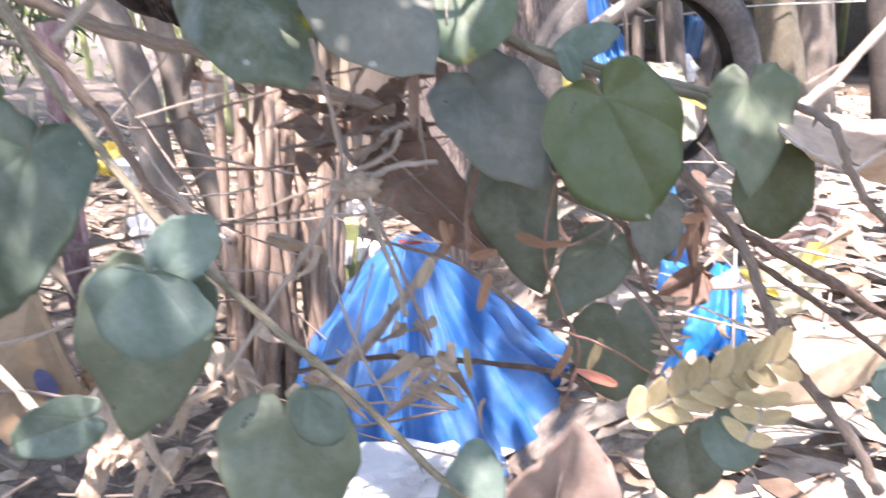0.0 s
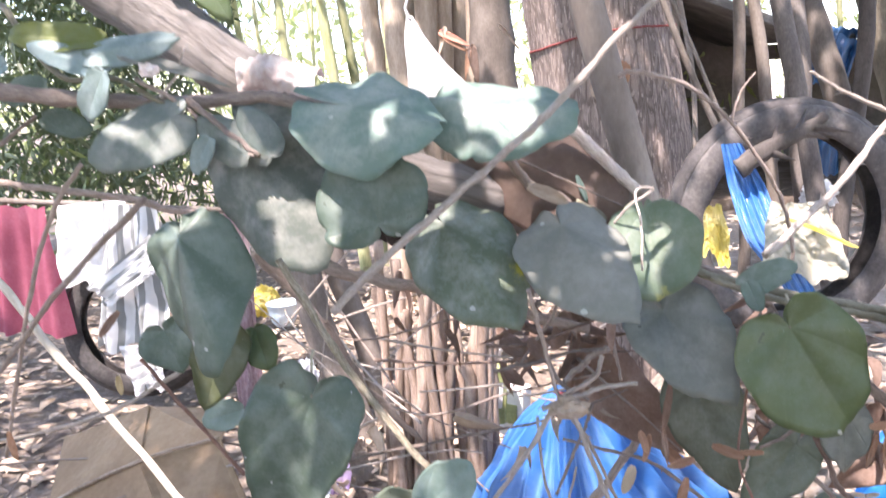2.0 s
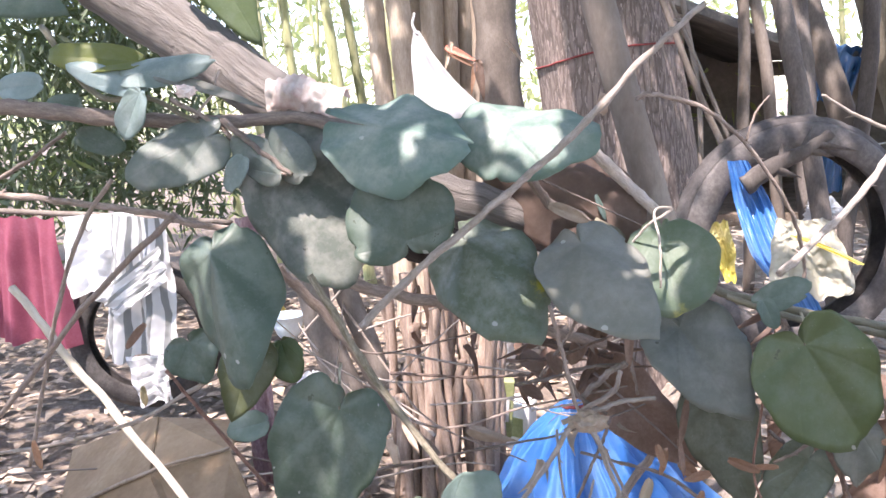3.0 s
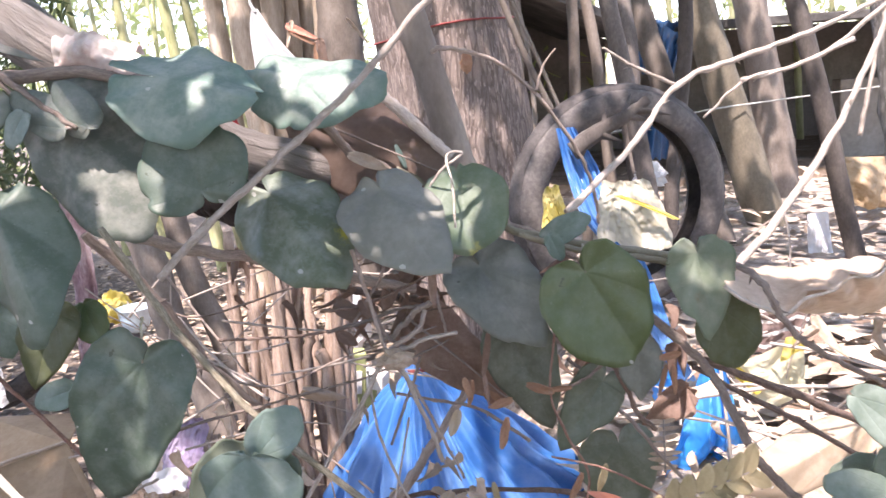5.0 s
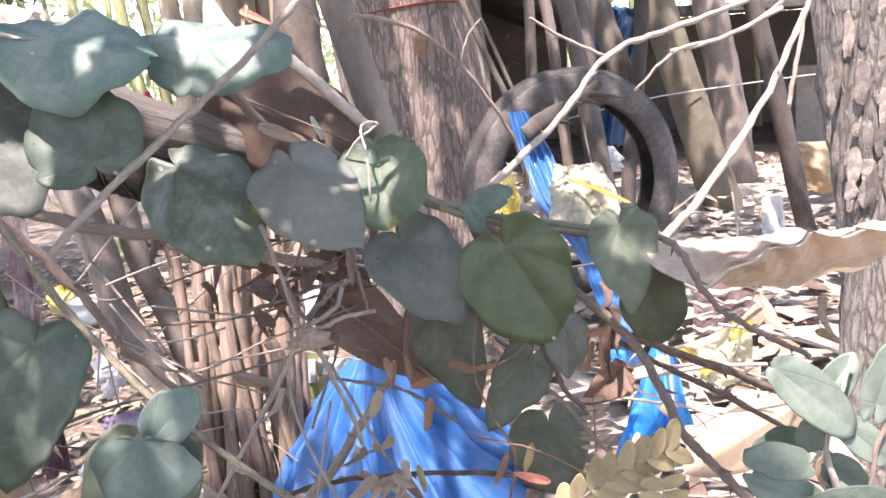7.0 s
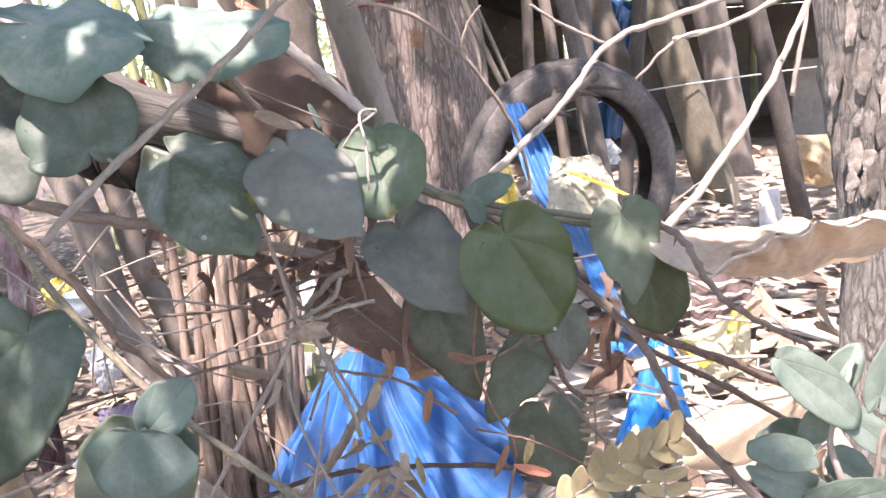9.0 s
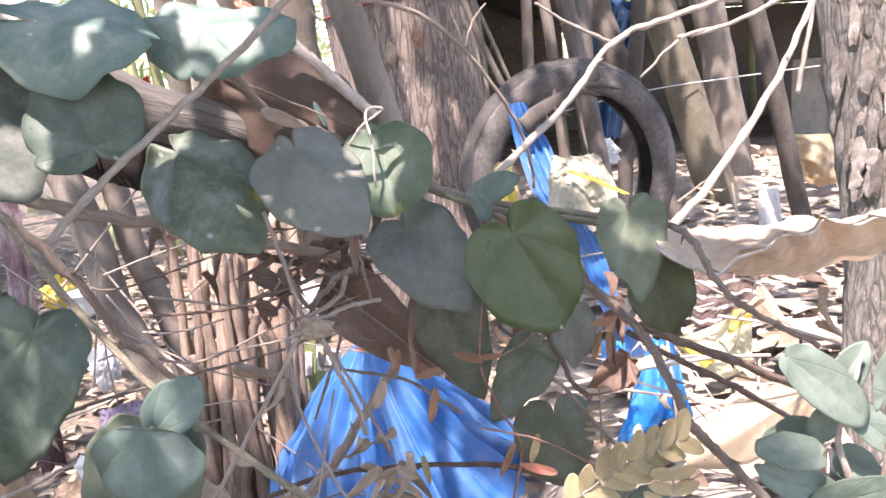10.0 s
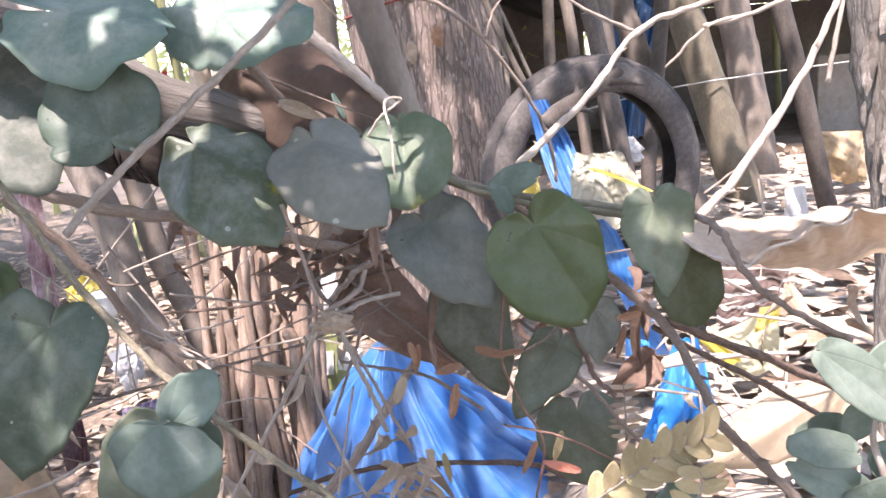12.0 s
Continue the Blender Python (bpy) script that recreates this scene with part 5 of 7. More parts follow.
hanging_leaflet((0.028, 0.560, 0.681), (0.057, 0.555, 0.669), 0.0105, LEAF_TAN, "torn pale pinkish leaf caught on a twig")
hanging_leaflet((0.070, 0.575, 0.657), (0.091, 0.570, 0.613), 0.0160, LEAF_LIT, "pale young leaf beside the stem")
hanging_leaflet((0.052, 0.620, 0.564), (0.041, 0.610, 0.534), 0.0152, LEAF_DRY, "curled brown dry leaf in the tangle")
hanging_leaflet((0.022, 0.600, 0.548), (0.031, 0.590, 0.532), 0.0118, LEAF_DRY, "curled brown dry leaf in the tangle")
hanging_leaflet((-0.003, 0.620, 0.542), (0.015, 0.610, 0.530), 0.0172, LEAF_BUFF, "curled dark brown dry leaf in the tangle")
hanging_leaflet((0.069, 0.640, 0.566), (0.053, 0.630, 0.554), 0.0135, LEAF_DRY, "curled brown dry leaf in the tangle")
hanging_leaflet((-0.000, 0.600, 0.519), (0.015, 0.590, 0.510), 0.0109, LEAF_DRY, "curled brown dry leaf in the tangle")
hanging_leaflet((0.131, 0.560, 0.520), (0.125, 0.550, 0.485), 0.0061, LEAF_DRY, "torn brown strip of dry leaf")
hanging_leaflet((0.125, 0.560, 0.486), (0.129, 0.550, 0.459), 0.0047, LEAF_DRY, "torn brown strip of dry leaf")
hanging_leaflet((0.147, 0.550, 0.464), (0.127, 0.540, 0.462), 0.0074, LEAF_ORANGE, "small orange-brown dry leaflet")
hanging_leaflet((0.108, 0.560, 0.482), (0.113, 0.550, 0.468), 0.0065, LEAF_ORANGE, "small orange-brown dry leaflet")
hanging_leaflet((0.087, 0.570, 0.585), (0.087, 0.560, 0.548), 0.0076, LEAF_DRY, "torn brown strip of dry leaf")
hanging_leaflet((0.101, 0.550, 0.457), (0.093, 0.540, 0.439), 0.0092, LEAF_HUSK, "small tan dry leaflet")
hanging_leaflet((0.161, 0.540, 0.480), (0.182, 0.530, 0.475), 0.0077, LEAF_ORANGE, "small orange-brown dry leaflet")



def feather_leaf(points, pairs, size, width, material, label, lean):
    """A dry pinnate leaf: a stalk with rows of leaflets on both sides."""
    root = thing("feather_leaf", points[0], label, "leaf")
    part("stalk", tube("stalk", points, 0.0012, 0.0007, 6, 8, 0.05, 0.1, next(seeds)), TWIG_PALE, root)
    line = [Vector(p) for p in spline(points, 12)]
    rng = random.Random(len(points) + pairs)
    for k in range(pairs):
        s = 0.12 + 0.86 * k / (pairs - 1)
        i = min(len(line) - 2, int(s * (len(line) - 1)))
        way = (line[i + 1] - line[i]).normalized()
        for sign in (-1, 1):
            out = way.cross(Vector((0, -1, 0))).normalized() * sign
            tip = line[i] + (out + way * lean + Vector((0, rng.uniform(-0.2, 0.2), 0))).normalized() * size * (1 - 0.3 * abs(s - 0.45)) * rng.uniform(0.9, 1.08)
            leaf(root, tuple(line[i]), tuple(tip), width, material, OVAL, (0.1 * sign, -1, 0.35), 0.08, 0.08, 0.03, name="leaflet")


feather_leaf([(0.223, 0.460, 0.379), (0.254, 0.455, 0.403), (0.282, 0.450, 0.422), (0.313, 0.450, 0.434)], 8, 0.0265, 0.0125, LEAF_STRAW, "straw-coloured dry feather leaf with oval leaflets", 0.9)
feather_leaf([(0.292, 0.600, 0.360), (0.292, 0.600, 0.385), (0.291, 0.600, 0.413)], 7, 0.0153, 0.0043, LEAF_TAN, "small tan dry feather leaf", 0.1)
feather_leaf([(0.297, 0.440, 0.383), (0.303, 0.440, 0.398), (0.303, 0.440, 0.412)], 3, 0.0206, 0.0096, LEAF_STRAW, "straw-coloured dry feather leaf with oval leaflets", 0.3)


# ---- the ground ----
def ground_mesh():
    xs = np.concatenate([np.linspace(-60, -5, 12), np.linspace(-4.8, 5, 70), np.linspace(6, 60, 12)])
    ys = np.concatenate([np.linspace(-40, -1.2, 10), np.linspace(-1, 7, 64), np.linspace(8, 80, 14)])
    verts = [(x, y, ground_height(x, y)) for y in ys for x in xs]
    w = len(xs)
    faces = [(j * w + i, j * w + i + 1, (j + 1) * w + i + 1, (j + 1) * w + i) for j in range(len(ys) - 1) for i in range(w - 1)]
    return mesh_of("ground", verts, faces)


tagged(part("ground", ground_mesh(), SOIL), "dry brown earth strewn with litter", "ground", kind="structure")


# ---- trees and poles ----
def trunk_mesh(name, a, b, r0, r1, flare=1.5, seed=1):
    """A trunk from b on the ground up to a, flaring at its foot, slightly fluted."""
    a, b = Vector(a), Vector(b)
    verts, faces, uvs = [], [], []
    rings, sides = 40, 36
    for i in range(rings + 1):
        s = i / rings
        c = b.lerp(a, s)
        r = (r0 + (r1 - r0) * s) * (1 + (flare - 1) * math.exp(-s * 14))
        for k in range(sides):
            t = 2 * math.pi * k / sides
            d = Vector((math.cos(t), math.sin(t), 0))
            rr = r * (1 + 0.07 * noise.noise(Vector((d.x * 1.5, d.y * 1.5, s * 3 + seed))) + 0.03 * noise.noise(Vector((d.x * 7, d.y * 7, s * 20 + seed))))
            verts.append(c + d * rr)
            uvs.append((k / sides, s))
    for i in range(rings):
        for k in range(sides):
            k2 = (k + 1) % sides
            faces.append((i * sides + k, i * sides + k2, (i + 1) * sides + k2, (i + 1) * sides + k))
    return mesh_of(name, verts, faces, uvs)


def leaf_cloud(name, centres, radius, count, length, width, seed, hang=0.5, flat=0.6, gaps=()):
    """Many small leaves scattered in clumps round the centres, as one mesh."""
    rng = np.random.RandomState(seed)
    unit = lambda v: v / (np.linalg.norm(v, axis=1)[:, None] + 1e-9)
    c = np.array(centres)[rng.randint(len(centres), size=count)]
    p = c + unit(rng.normal(size=(count, 3))) * (rng.rand(count, 1) ** 0.4) * radius * np.array([1, 1, flat])
    way = unit(rng.normal(size=(count, 3)) * 0.8 + (0, 0, -hang))
    side = unit(np.cross(way, rng.normal(size=(count, 3))))
    up = np.cross(side, way)
    l, w = length * rng.uniform(0.6, 1.3, (count, 1)), width * rng.uniform(0.7, 1.2, (count, 1))
    if len(gaps):
        keep = np.ones(count, bool)
        for x, y, z, r in gaps:
            for q in (p, p + way * l * 0.5, p + way * l):
                h = (q[:, 2] - z) / sun_way.z
                keep &= np.hypot(x + sun_way.x * h - q[:, 0], y + sun_way.y * h - q[:, 1]) > r + 0.008
        p, way, side, up, l, w, count = p[keep], way[keep], side[keep], up[keep], l[keep], w[keep], int(keep.sum())
    a, b = p + way * l * 0.4 + up * w * 0.15, side * w / 2
    verts = np.stack([p, a + b, p + way * l, a - b], 1).reshape(-1, 3)
    k = 4 * np.arange(count)[:, None]
    faces = np.concatenate([k + (0, 1, 2), k + (0, 2, 3)]).tolist()
    return mesh_of(name, verts, faces, np.tile([(0, 0), (0.4, 0.5), (1, 0), (0.4, -0.5)], (count, 1)))


main_tree = thing("tree", (0.277, 2.900, 0.102), "stout tree with dark scaly bark and a red cord round it", "tree")
top, foot = Vector((0.123, 2.900, 1.251)), Vector((0.277, 2.900, 0.102))
way = (top - foot).normalized()
foot = foot + way * ((-0.45 - foot.z) / way.z)
part("trunk", trunk_mesh("trunk", top + way * 2.2, foot, 0.2656, 0.2283, 1.25, 2), BARK, main_tree)
mid = Vector((0.141, 2.900, 0.922))
height = (top + way * 2.2 - foot).length * way.z
ring = []
for k in range(49):
    t = 2 * math.pi * k / 48
    z = mid.z + 0.03 * math.cos(t) + 0.006 * math.sin(3 * t)
    f = (z - foot.z) / height
    c, d = foot + way * ((z - foot.z) / way.z), Vector((math.cos(t), math.sin(t), 0))
    r = (0.2656 + (0.2283 - 0.2656) * f) * (1 + 0.07 * noise.noise(Vector((d.x * 1.5, d.y * 1.5, f * 3 + 2))) + 0.03 * noise.noise(Vector((d.x * 7, d.y * 7, f * 20 + 2)))) + 0.004
    ring.append((c.x + d.x * r, c.y + d.y * r, z))
part("cord", tube("cord", ring, 0.0035, 0.0035, 7, 2, 0.1, 0.2, 8), ROPE_RED, main_tree, "red cord tied round the trunk")

for scar_at, scar_size, scar_shape, scar in (((0.227, 2.610, 0.797), 0.032, (0.6, 0.3, 1.0), LEAF_ORANGE), ((0.140, 2.625, 0.755), 0.03, (0.6, 0.3, 1.1), LEAF_HUSK)):
    part("bark_scar", crumple("bark_scar", scar_size, 5, 0.4, 3, scar_shape), scar, main_tree, "torn patch of lighter inner bark", Matrix.Translation(scar_at))
lean = thing("leaning_pole", (0.153, 0.680, 0.530), "smooth brown leaning pole behind the vine leaves", "pole")
part("shaft", tube("leaning_pole", [(0.153, 0.680, 0.530), (0.126, 0.680, 0.634), (0.093, 0.680, 0.761), (-0.099, 0.680, 1.500)], 0.0165, 0.0145, 16, 14, 0.03, 0.1, 27, 1.0, 0.05, 0.01), POLE, lean)
GREY_POLES = "poles of the lean-to"
pole("post", "slim grey wooden post", "post", (0.677, 3.200, 1.128), (0.689, 3.200, 0.670), 0.0231, 0.0214, POLE, 0.5, group=GREY_POLES)
pole("post", "slim grey wooden post", "post", (0.687, 2.700, 1.064), (0.751, 2.600, 0.608), 0.0302, 0.0302, POLE_DARK, 0.5, group=GREY_POLES)
pole("post", "brown leaning wooden post", "post", (1.001, 3.400, 0.959), (1.145, 3.300, 0.465), 0.0551, 0.0496, POLE, 0.5, group=GREY_POLES)
pole("post", "grey upright wooden post", "post", (1.155, 3.300, 0.942), (1.076, 3.200, 0.197), 0.0313, 0.0294, POLE_DARK, 0.5, group=GREY_POLES)
pole("post", "brown upright wooden post", "post", (0.887, 3.200, 0.840), (0.895, 3.100, 0.291), 0.0356, 0.0356, POLE_DARK, 0.5, group=GREY_POLES)
pole("post", "slim grey wooden post", "post", (0.743, 3.200, 0.955), (0.798, 3.200, 0.379), 0.0249, 0.0231, POLE, 0.5, group=GREY_POLES)
pole("slim_tree", "slim leaning tree with olive-tan bark", "tree", (1.351, 3.700, 0.966), (1.622, 3.600, -0.001), 0.0894, 0.0608, BARK_OLIVE, 0.9, 16)
pole("slim_tree", "slim pale-barked leaning tree", "tree", (1.865, 4.400, 1.000), (1.986, 4.300, 0.082), 0.0891, 0.0763, POLE, 0.9, 16)
pole("post", "dark weathered leaning post", "post", (1.427, 2.900, 0.892), (1.604, 2.800, 0.086), 0.0357, 0.0340, POLE_DARK, 0.6, group=GREY_POLES)
peeling = pole("post", "post with grey peeling bark", "post", (0.719, 0.950, 0.749), (0.736, 0.920, 0.479), 0.0475, 0.0475, BARK_GREY, 0.4, 24, rough=0.1)
flake_rng = random.Random(8)
fa, fb = Vector((0.719, 0.950, 0.749)), Vector((0.736, 0.920, 0.479))
for k in range(60):
    c = fa.lerp(fb, flake_rng.uniform(-0.15, 1.0))
    t = flake_rng.uniform(math.pi, 2 * math.pi)
    n = Vector((math.cos(t), math.sin(t), 0))
    bm = crumple("bark_flake", flake_rng.uniform(0.004, 0.009), k + 60, 0.5, 2, (1.0, 0.3, flake_rng.uniform(1.5, 4)))
    part("bark_flake", bm, BARK_FLAKE, peeling, at=Matrix.Translation(c + n * 0.0461) @ Matrix.Rotation(t + math.pi / 2, 4, "Z"))
pole("thin_pole", "thin brown pole leaning on the tree", "pole", (0.359, 2.500, 0.925), (0.499, 2.500, 0.611), 0.0098, 0.0098, POLE, 0.5, group="thin poles")
pole("thin_pole", "thin brown pole leaning on the tree", "pole", (0.397, 2.550, 0.926), (0.520, 2.550, 0.631), 0.0063, 0.0063, POLE, 0.5, group="thin poles")
pole("thin_pole", "thin brown pole leaning on the tree", "pole", (0.412, 2.600, 0.860), (0.458, 2.600, 0.459), 0.0083, 0.0083, POLE, 0.5, group="thin poles")
pole("leg_pole", "stout brown leaning pole", "pole", (-0.927, 2.700, 0.224), (-0.788, 2.650, -0.220), 0.0569, 0.0569, POLE, 0.5)
pole("leg_pole", "stout brown leaning pole", "pole", (-0.847, 2.800, 0.299), (-0.730, 2.750, -0.113), 0.0452, 0.0452, POLE, 0.3)

# ---- bundle of cut sticks ----
rng = random.Random(5)
for k in range(27):
    share = (k % 14) / 13
    x, y = -0.404 + 0.250 * share + rng.uniform(-0.012, 0.012), 1.75 + (0.08 if k > 13 else 0) + rng.uniform(-0.03, 0.03)
    root = thing("cut_stick", (x, y, -0.45), "pale barked cut stick standing in a bundle", "stick", "bundle of sticks")
    z1 = 0.36 + rng.uniform(-0.3, 0.07) * (1 if k % 3 else 0.4)
    lean = rng.uniform(-0.06, 0.06)
    pts = [(x, y, ground_height(x, y) - 0.01), (x + lean * 0.3 + rng.uniform(-0.008, 0.008), y, -0.15), (x + lean * 0.7, y + 0.01, 0.12 + 0.5 * min(0, z1 - 0.2)), (x + lean, y + 0.02, z1)]
    part("stem", tube("cut_stick", pts, rng.uniform(0.008, 0.02), rng.uniform(0.006, 0.014), 10, 8, 0.14, 0.6, next(seeds), 1.0, 0.5, 0.07), STICK, root)

# ---- the old tyre and the blue strip ----
def tyre_meshes(radius, section, wide):
    """A worn tyre in three bands turned round its axle: tread with shallow grooves, and two sidewalls with an inner lip."""
    n = 132

    def band(name, angles, grooves):
        prof = [(math.cos(math.radians(a)) * section, math.sin(math.radians(a)) * wide) for a in angles]
        prof += [(r * 0.86 - 0.003, y * 0.86) for r, y in reversed(prof)]
        m = len(prof)
        verts, faces = [], []
        for i in range(n):
            t = 2 * math.pi * i / n
            for j, (r, y) in enumerate(prof):
                cut = -0.004 if grooves and j < m // 2 and (j % 3 == 1 or (i + (j // 3)) % 4 == 0) else 0
                wear = 0.0015 * noise.noise(Vector((math.cos(t) * 9, math.sin(t) * 9, j * 0.3)))
                rr = radius - section + r + cut + wear
                verts.append((math.cos(t) * rr, y, math.sin(t) * rr))
        for i in range(n):
            for j in range(m):
                j2, i2 = (j + 1) % m, (i + 1) % n
                faces.append((i * m + j, i * m + j2, i2 * m + j2, i2 * m + j))
        return mesh_of(name, verts, faces)

    return (("tread", band("tread", np.linspace(-48, 48, 10), True)), ("sidewall", band("sidewall", np.linspace(47.5, 128, 9), False)), ("sidewall", band("sidewall", np.linspace(-128, -47.5, 9), False)))


tyre_at = Vector((0.621, 2.200, 0.375))
tyre = thing("tyre", tuple(tyre_at - Vector((0, 0, 0.34))), "worn dusty black tyre standing upright against posts", "tyre")
for kind, mesh in tyre_meshes(0.3290, 0.058, 0.052):
    part(kind, mesh, RUBBER, tyre, at=pose(*tyre_at, 0, -4, 12))
stub = thing("branch_stub", (0.469, 2.060, 0.534), "broken brown branch stub through the tyre", "branch")
part("shoot", tube("branch_stub", [(0.469, 2.060, 0.534), (0.536, 2.060, 0.580), (0.611, 2.060, 0.616), (0.671, 2.060, 0.658)], 0.0290, 0.0131, 14, 6, 0.16, 0.1, 77, 0.9, 0.12, 0.03, 5), POLE_DARK, stub)


def strip_mesh(name, points, widths, pleats, depth, seed, nx=40, per=10):
    """A gathered strip of film hung along a line of points, pleated across."""
    line = spline(points, per)
    wide = np.interp(np.linspace(0, 1, len(line)), np.linspace(0, 1, len(widths)), widths)
    rng = np.random.RandomState(seed)
    ph = rng.rand(4) * 6.28
    verts, faces, uvs = [], [], []
    for j, p in enumerate(line):
        for i in range(nx + 1):
            u = i / nx
            d = depth * wide[j]
            z = d * (math.sin(u * pleats * 6.28 + ph[0] + 0.8 * math.sin(j * 0.25)) + 0.5 * math.sin(u * pleats * 2.3 * 6.28 + ph[1] + j * 0.08))
            verts.append((p[0] + (u - 0.5) * wide[j], p[1] + z, p[2] + 0.15 * d * math.sin(u * 9 + ph[2])))
            uvs.append((u, j / len(line)))
    w = nx + 1
    for j in range(len(line) - 1):
        for i in range(nx):
            a = j * w + i
            faces.append((a, a + w, a + w + 1, a + 1))
    return mesh_of(name, verts, faces, uvs)


strip = thing("blue_strip", (0.460, 2.100, 0.592), "blue plastic strip tied to a branch stub and hanging", "plastic sheet")
part("sheet", strip_mesh("strip", [(0.457, 2.100, 0.596), (0.490, 2.080, 0.494), (0.526, 2.000, 0.366), (0.598, 1.950, 0.235), (0.601, 1.700, 0.126), (0.593, 1.500, 0.089)], [0.05, 0.09, 0.1, 0.065, 0.05, 0.04], 4, 0.08, 3), TARP, strip)
# ---- the blue tarpaulin heap ----
def tarp_mesh(name, peak, foot_z, seed):
    """A sheet gathered at its peak and falling in pleats, like a tied-up bundle."""
    verts, faces, uvs = [], [], []
    rows, cols = 50, 260
    for j in range(rows + 1):
        s = j / rows
        for i in range(cols + 1):
            a = math.radians(-200 + 220 * i / cols)
            spread = 0.02 + 0.33 * s**0.8
            ridge = 1 - 2 * abs(math.sin(a * 9 + 1.2 * math.sin(s * 2 + a * 2)))
            fold = 1 + (0.19 * (1 - 0.4 * s)) * ridge * min(1, s * 5) + (0.04 * math.sin(a * 31 + 3 * s) + 0.022 * math.sin(a * 67 - 4 * s + 1.5 * math.sin(a * 5))) * min(1, s * 4) + 0.09 * noise.noise(Vector((math.cos(a) * 3, math.sin(a) * 3, s * 3 + seed)))
            x = peak[0] + spread * fold * math.cos(a) * (1.05 if math.cos(a) < 0 else 1.05 + 0.8 * s) + 0.1 * s * s
            y = peak[1] + spread * fold * math.sin(a) * 0.8
            z = peak[2] + (foot_z - peak[2]) * s + 0.015 * noise.noise(Vector((x * 14, y * 14, s * 8)))
            verts.append((x, y, z))
            uvs.append((i / cols, s))
    w = cols + 1
    for j in range(rows):
        for i in range(cols):
            a = j * w + i
            faces.append((a, a + 1, a + w + 1, a + w))
    return mesh_of(name, verts, faces, uvs)


heap = thing("tarpaulin_bundle", (0.1, 1.6, -0.45), "blue plastic tarpaulin gathered into a pleated bundle", "tarpaulin")
part("sheet", tarp_mesh("tarp", (0.034, 1.600, 0.141), -0.45, 4), TARP, heap)
part("tie", tube("tie", [tuple(Vector((0.034, 1.600, 0.141)) + Vector((0.03 * math.cos(k), 0.028 * math.sin(k), -0.022 + 0.002 * k))) for k in range(9)], 0.004, 0.004, 6, 4, 0.1, 0.1, 5), ROPE_RED, heap, "twisted cord round the neck")
under = thing("white_sheet", (0.05, 1.1, -0.43), "white plastic sheet lying under the tarpaulin", "plastic sheet")
part("film", sheet("white_sheet", 1, 1, 30, 20, lambda u, v: (-0.35 + 0.85 * u, 0.9 + 0.5 * v, -0.40 + 0.03 * noise.noise(Vector((u * 5, v * 5, 1))) + 0.02 * noise.noise(Vector((u * 14, v * 14, 4))))), FILM_WHITE, under)

# ---- laundry, wheel and bowl on the low side ----
def cloth_mesh(name, a, b, drop, folds, depth, seed, nx=60, ny=40, taper=1.0, ragged=0.02):
    """Cloth hung over a pole between a and b, falling drop metres in soft folds."""
    a, b = Vector(a), Vector(b)
    rng = np.random.RandomState(seed)
    ph = rng.rand(4) * 6.28

    def at(u, v):
        uu = 0.5 + (u - 0.5) * (1 + (taper - 1) * v)
        p = a.lerp(b, uu)
        z = depth * min(1, v * 3 + 0.15) * (math.sin(u * folds * 6.28 + ph[0] + 1.2 * v) + 0.4 * math.sin(u * folds * 2.7 * 6.28 + ph[1] + 3 * v))
        return (p.x + 0.3 * z, p.y + z, p.z - v * drop * (1 + ragged * math.sin(u * 11 + ph[2])) + 0.006 * math.sin(u * 30 + ph[3]))

    return sheet(name, 1, 1, nx, ny, at)


def hung(name, tl, tr, br, bl, folds, depth, seed, nx=60, ny=50, bulge=0.0):
    """A limp sheet between four corners, with soft folds running down it and a slightly uneven hem."""
    tl, tr, br, bl = (Vector(c) for c in (tl, tr, br, bl))
    ph = random.Random(seed).random() * 6

    def at(u, v):
        p = tl.lerp(tr, u).lerp(bl.lerp(br, u), v)
        q = Vector((u * 3 + seed, v * 2.5, seed * 0.7))
        w = depth * (math.sin(u * folds * 6.28 + ph + 1.4 * noise.noise(q)) + 0.7 * noise.noise(q * 2.1) + 0.45 * abs(noise.noise(q * 4.7))) * min(1, v * 3 + 0.2)
        hem = 0.05 * (bl - tl).length * noise.noise(Vector((u * 5, seed, 1.0))) * v
        side = 0.06 * (tr - tl).length * noise.noise(Vector((v * 4, seed, (u > 0.5) * 9.0))) * abs(2 * u - 1)
        return (p.x + 0.3 * w + side, p.y + w - bulge * math.sin(math.pi * v) * math.sin(math.pi * u), p.z + hem + 0.3 * w)

    return sheet(name, 1, 1, nx, ny, at)


rail = thing("drying_pole", (-2.819, 2.880, 0.483), "thin pole used as a clothes rail", "pole")
part("stem", tube("drying_pole", [(-3.370, 2.880, 0.531), (-2.039, 2.880, 0.434), (-1.270, 2.880, 0.373)], 0.012, 0.011, 10, 8, 0.05, 0.2, 31), POLE, rail)
pink = thing("pink_cloth", (-2.154, 2.860, 0.423), "deep pink cloth hanging from a pole", "cloth", "laundry")
part("cloth", cloth_mesh("pink", (-2.426, 2.850, 0.441), (-2.002, 2.850, 0.414), 0.52, 2.5, 0.025, 2, taper=1.15), CLOTH_PINK, pink)
white = thing("white_shirt", (-1.826, 2.860, 0.424), "white shirt hanging from a pole in the sun", "shirt", "laundry")
part("cloth", hung("white", (-1.956, 2.840, 0.421), (-1.649, 2.840, 0.434), (-1.714, 2.840, 0.106), (-1.961, 2.840, 0.098), 2.2, 0.018, 5), CLOTH_WHITE, white)
grey = thing("striped_shirt", (-1.667, 2.830, 0.401), "white and grey striped shirt hanging in folds", "shirt", "laundry")
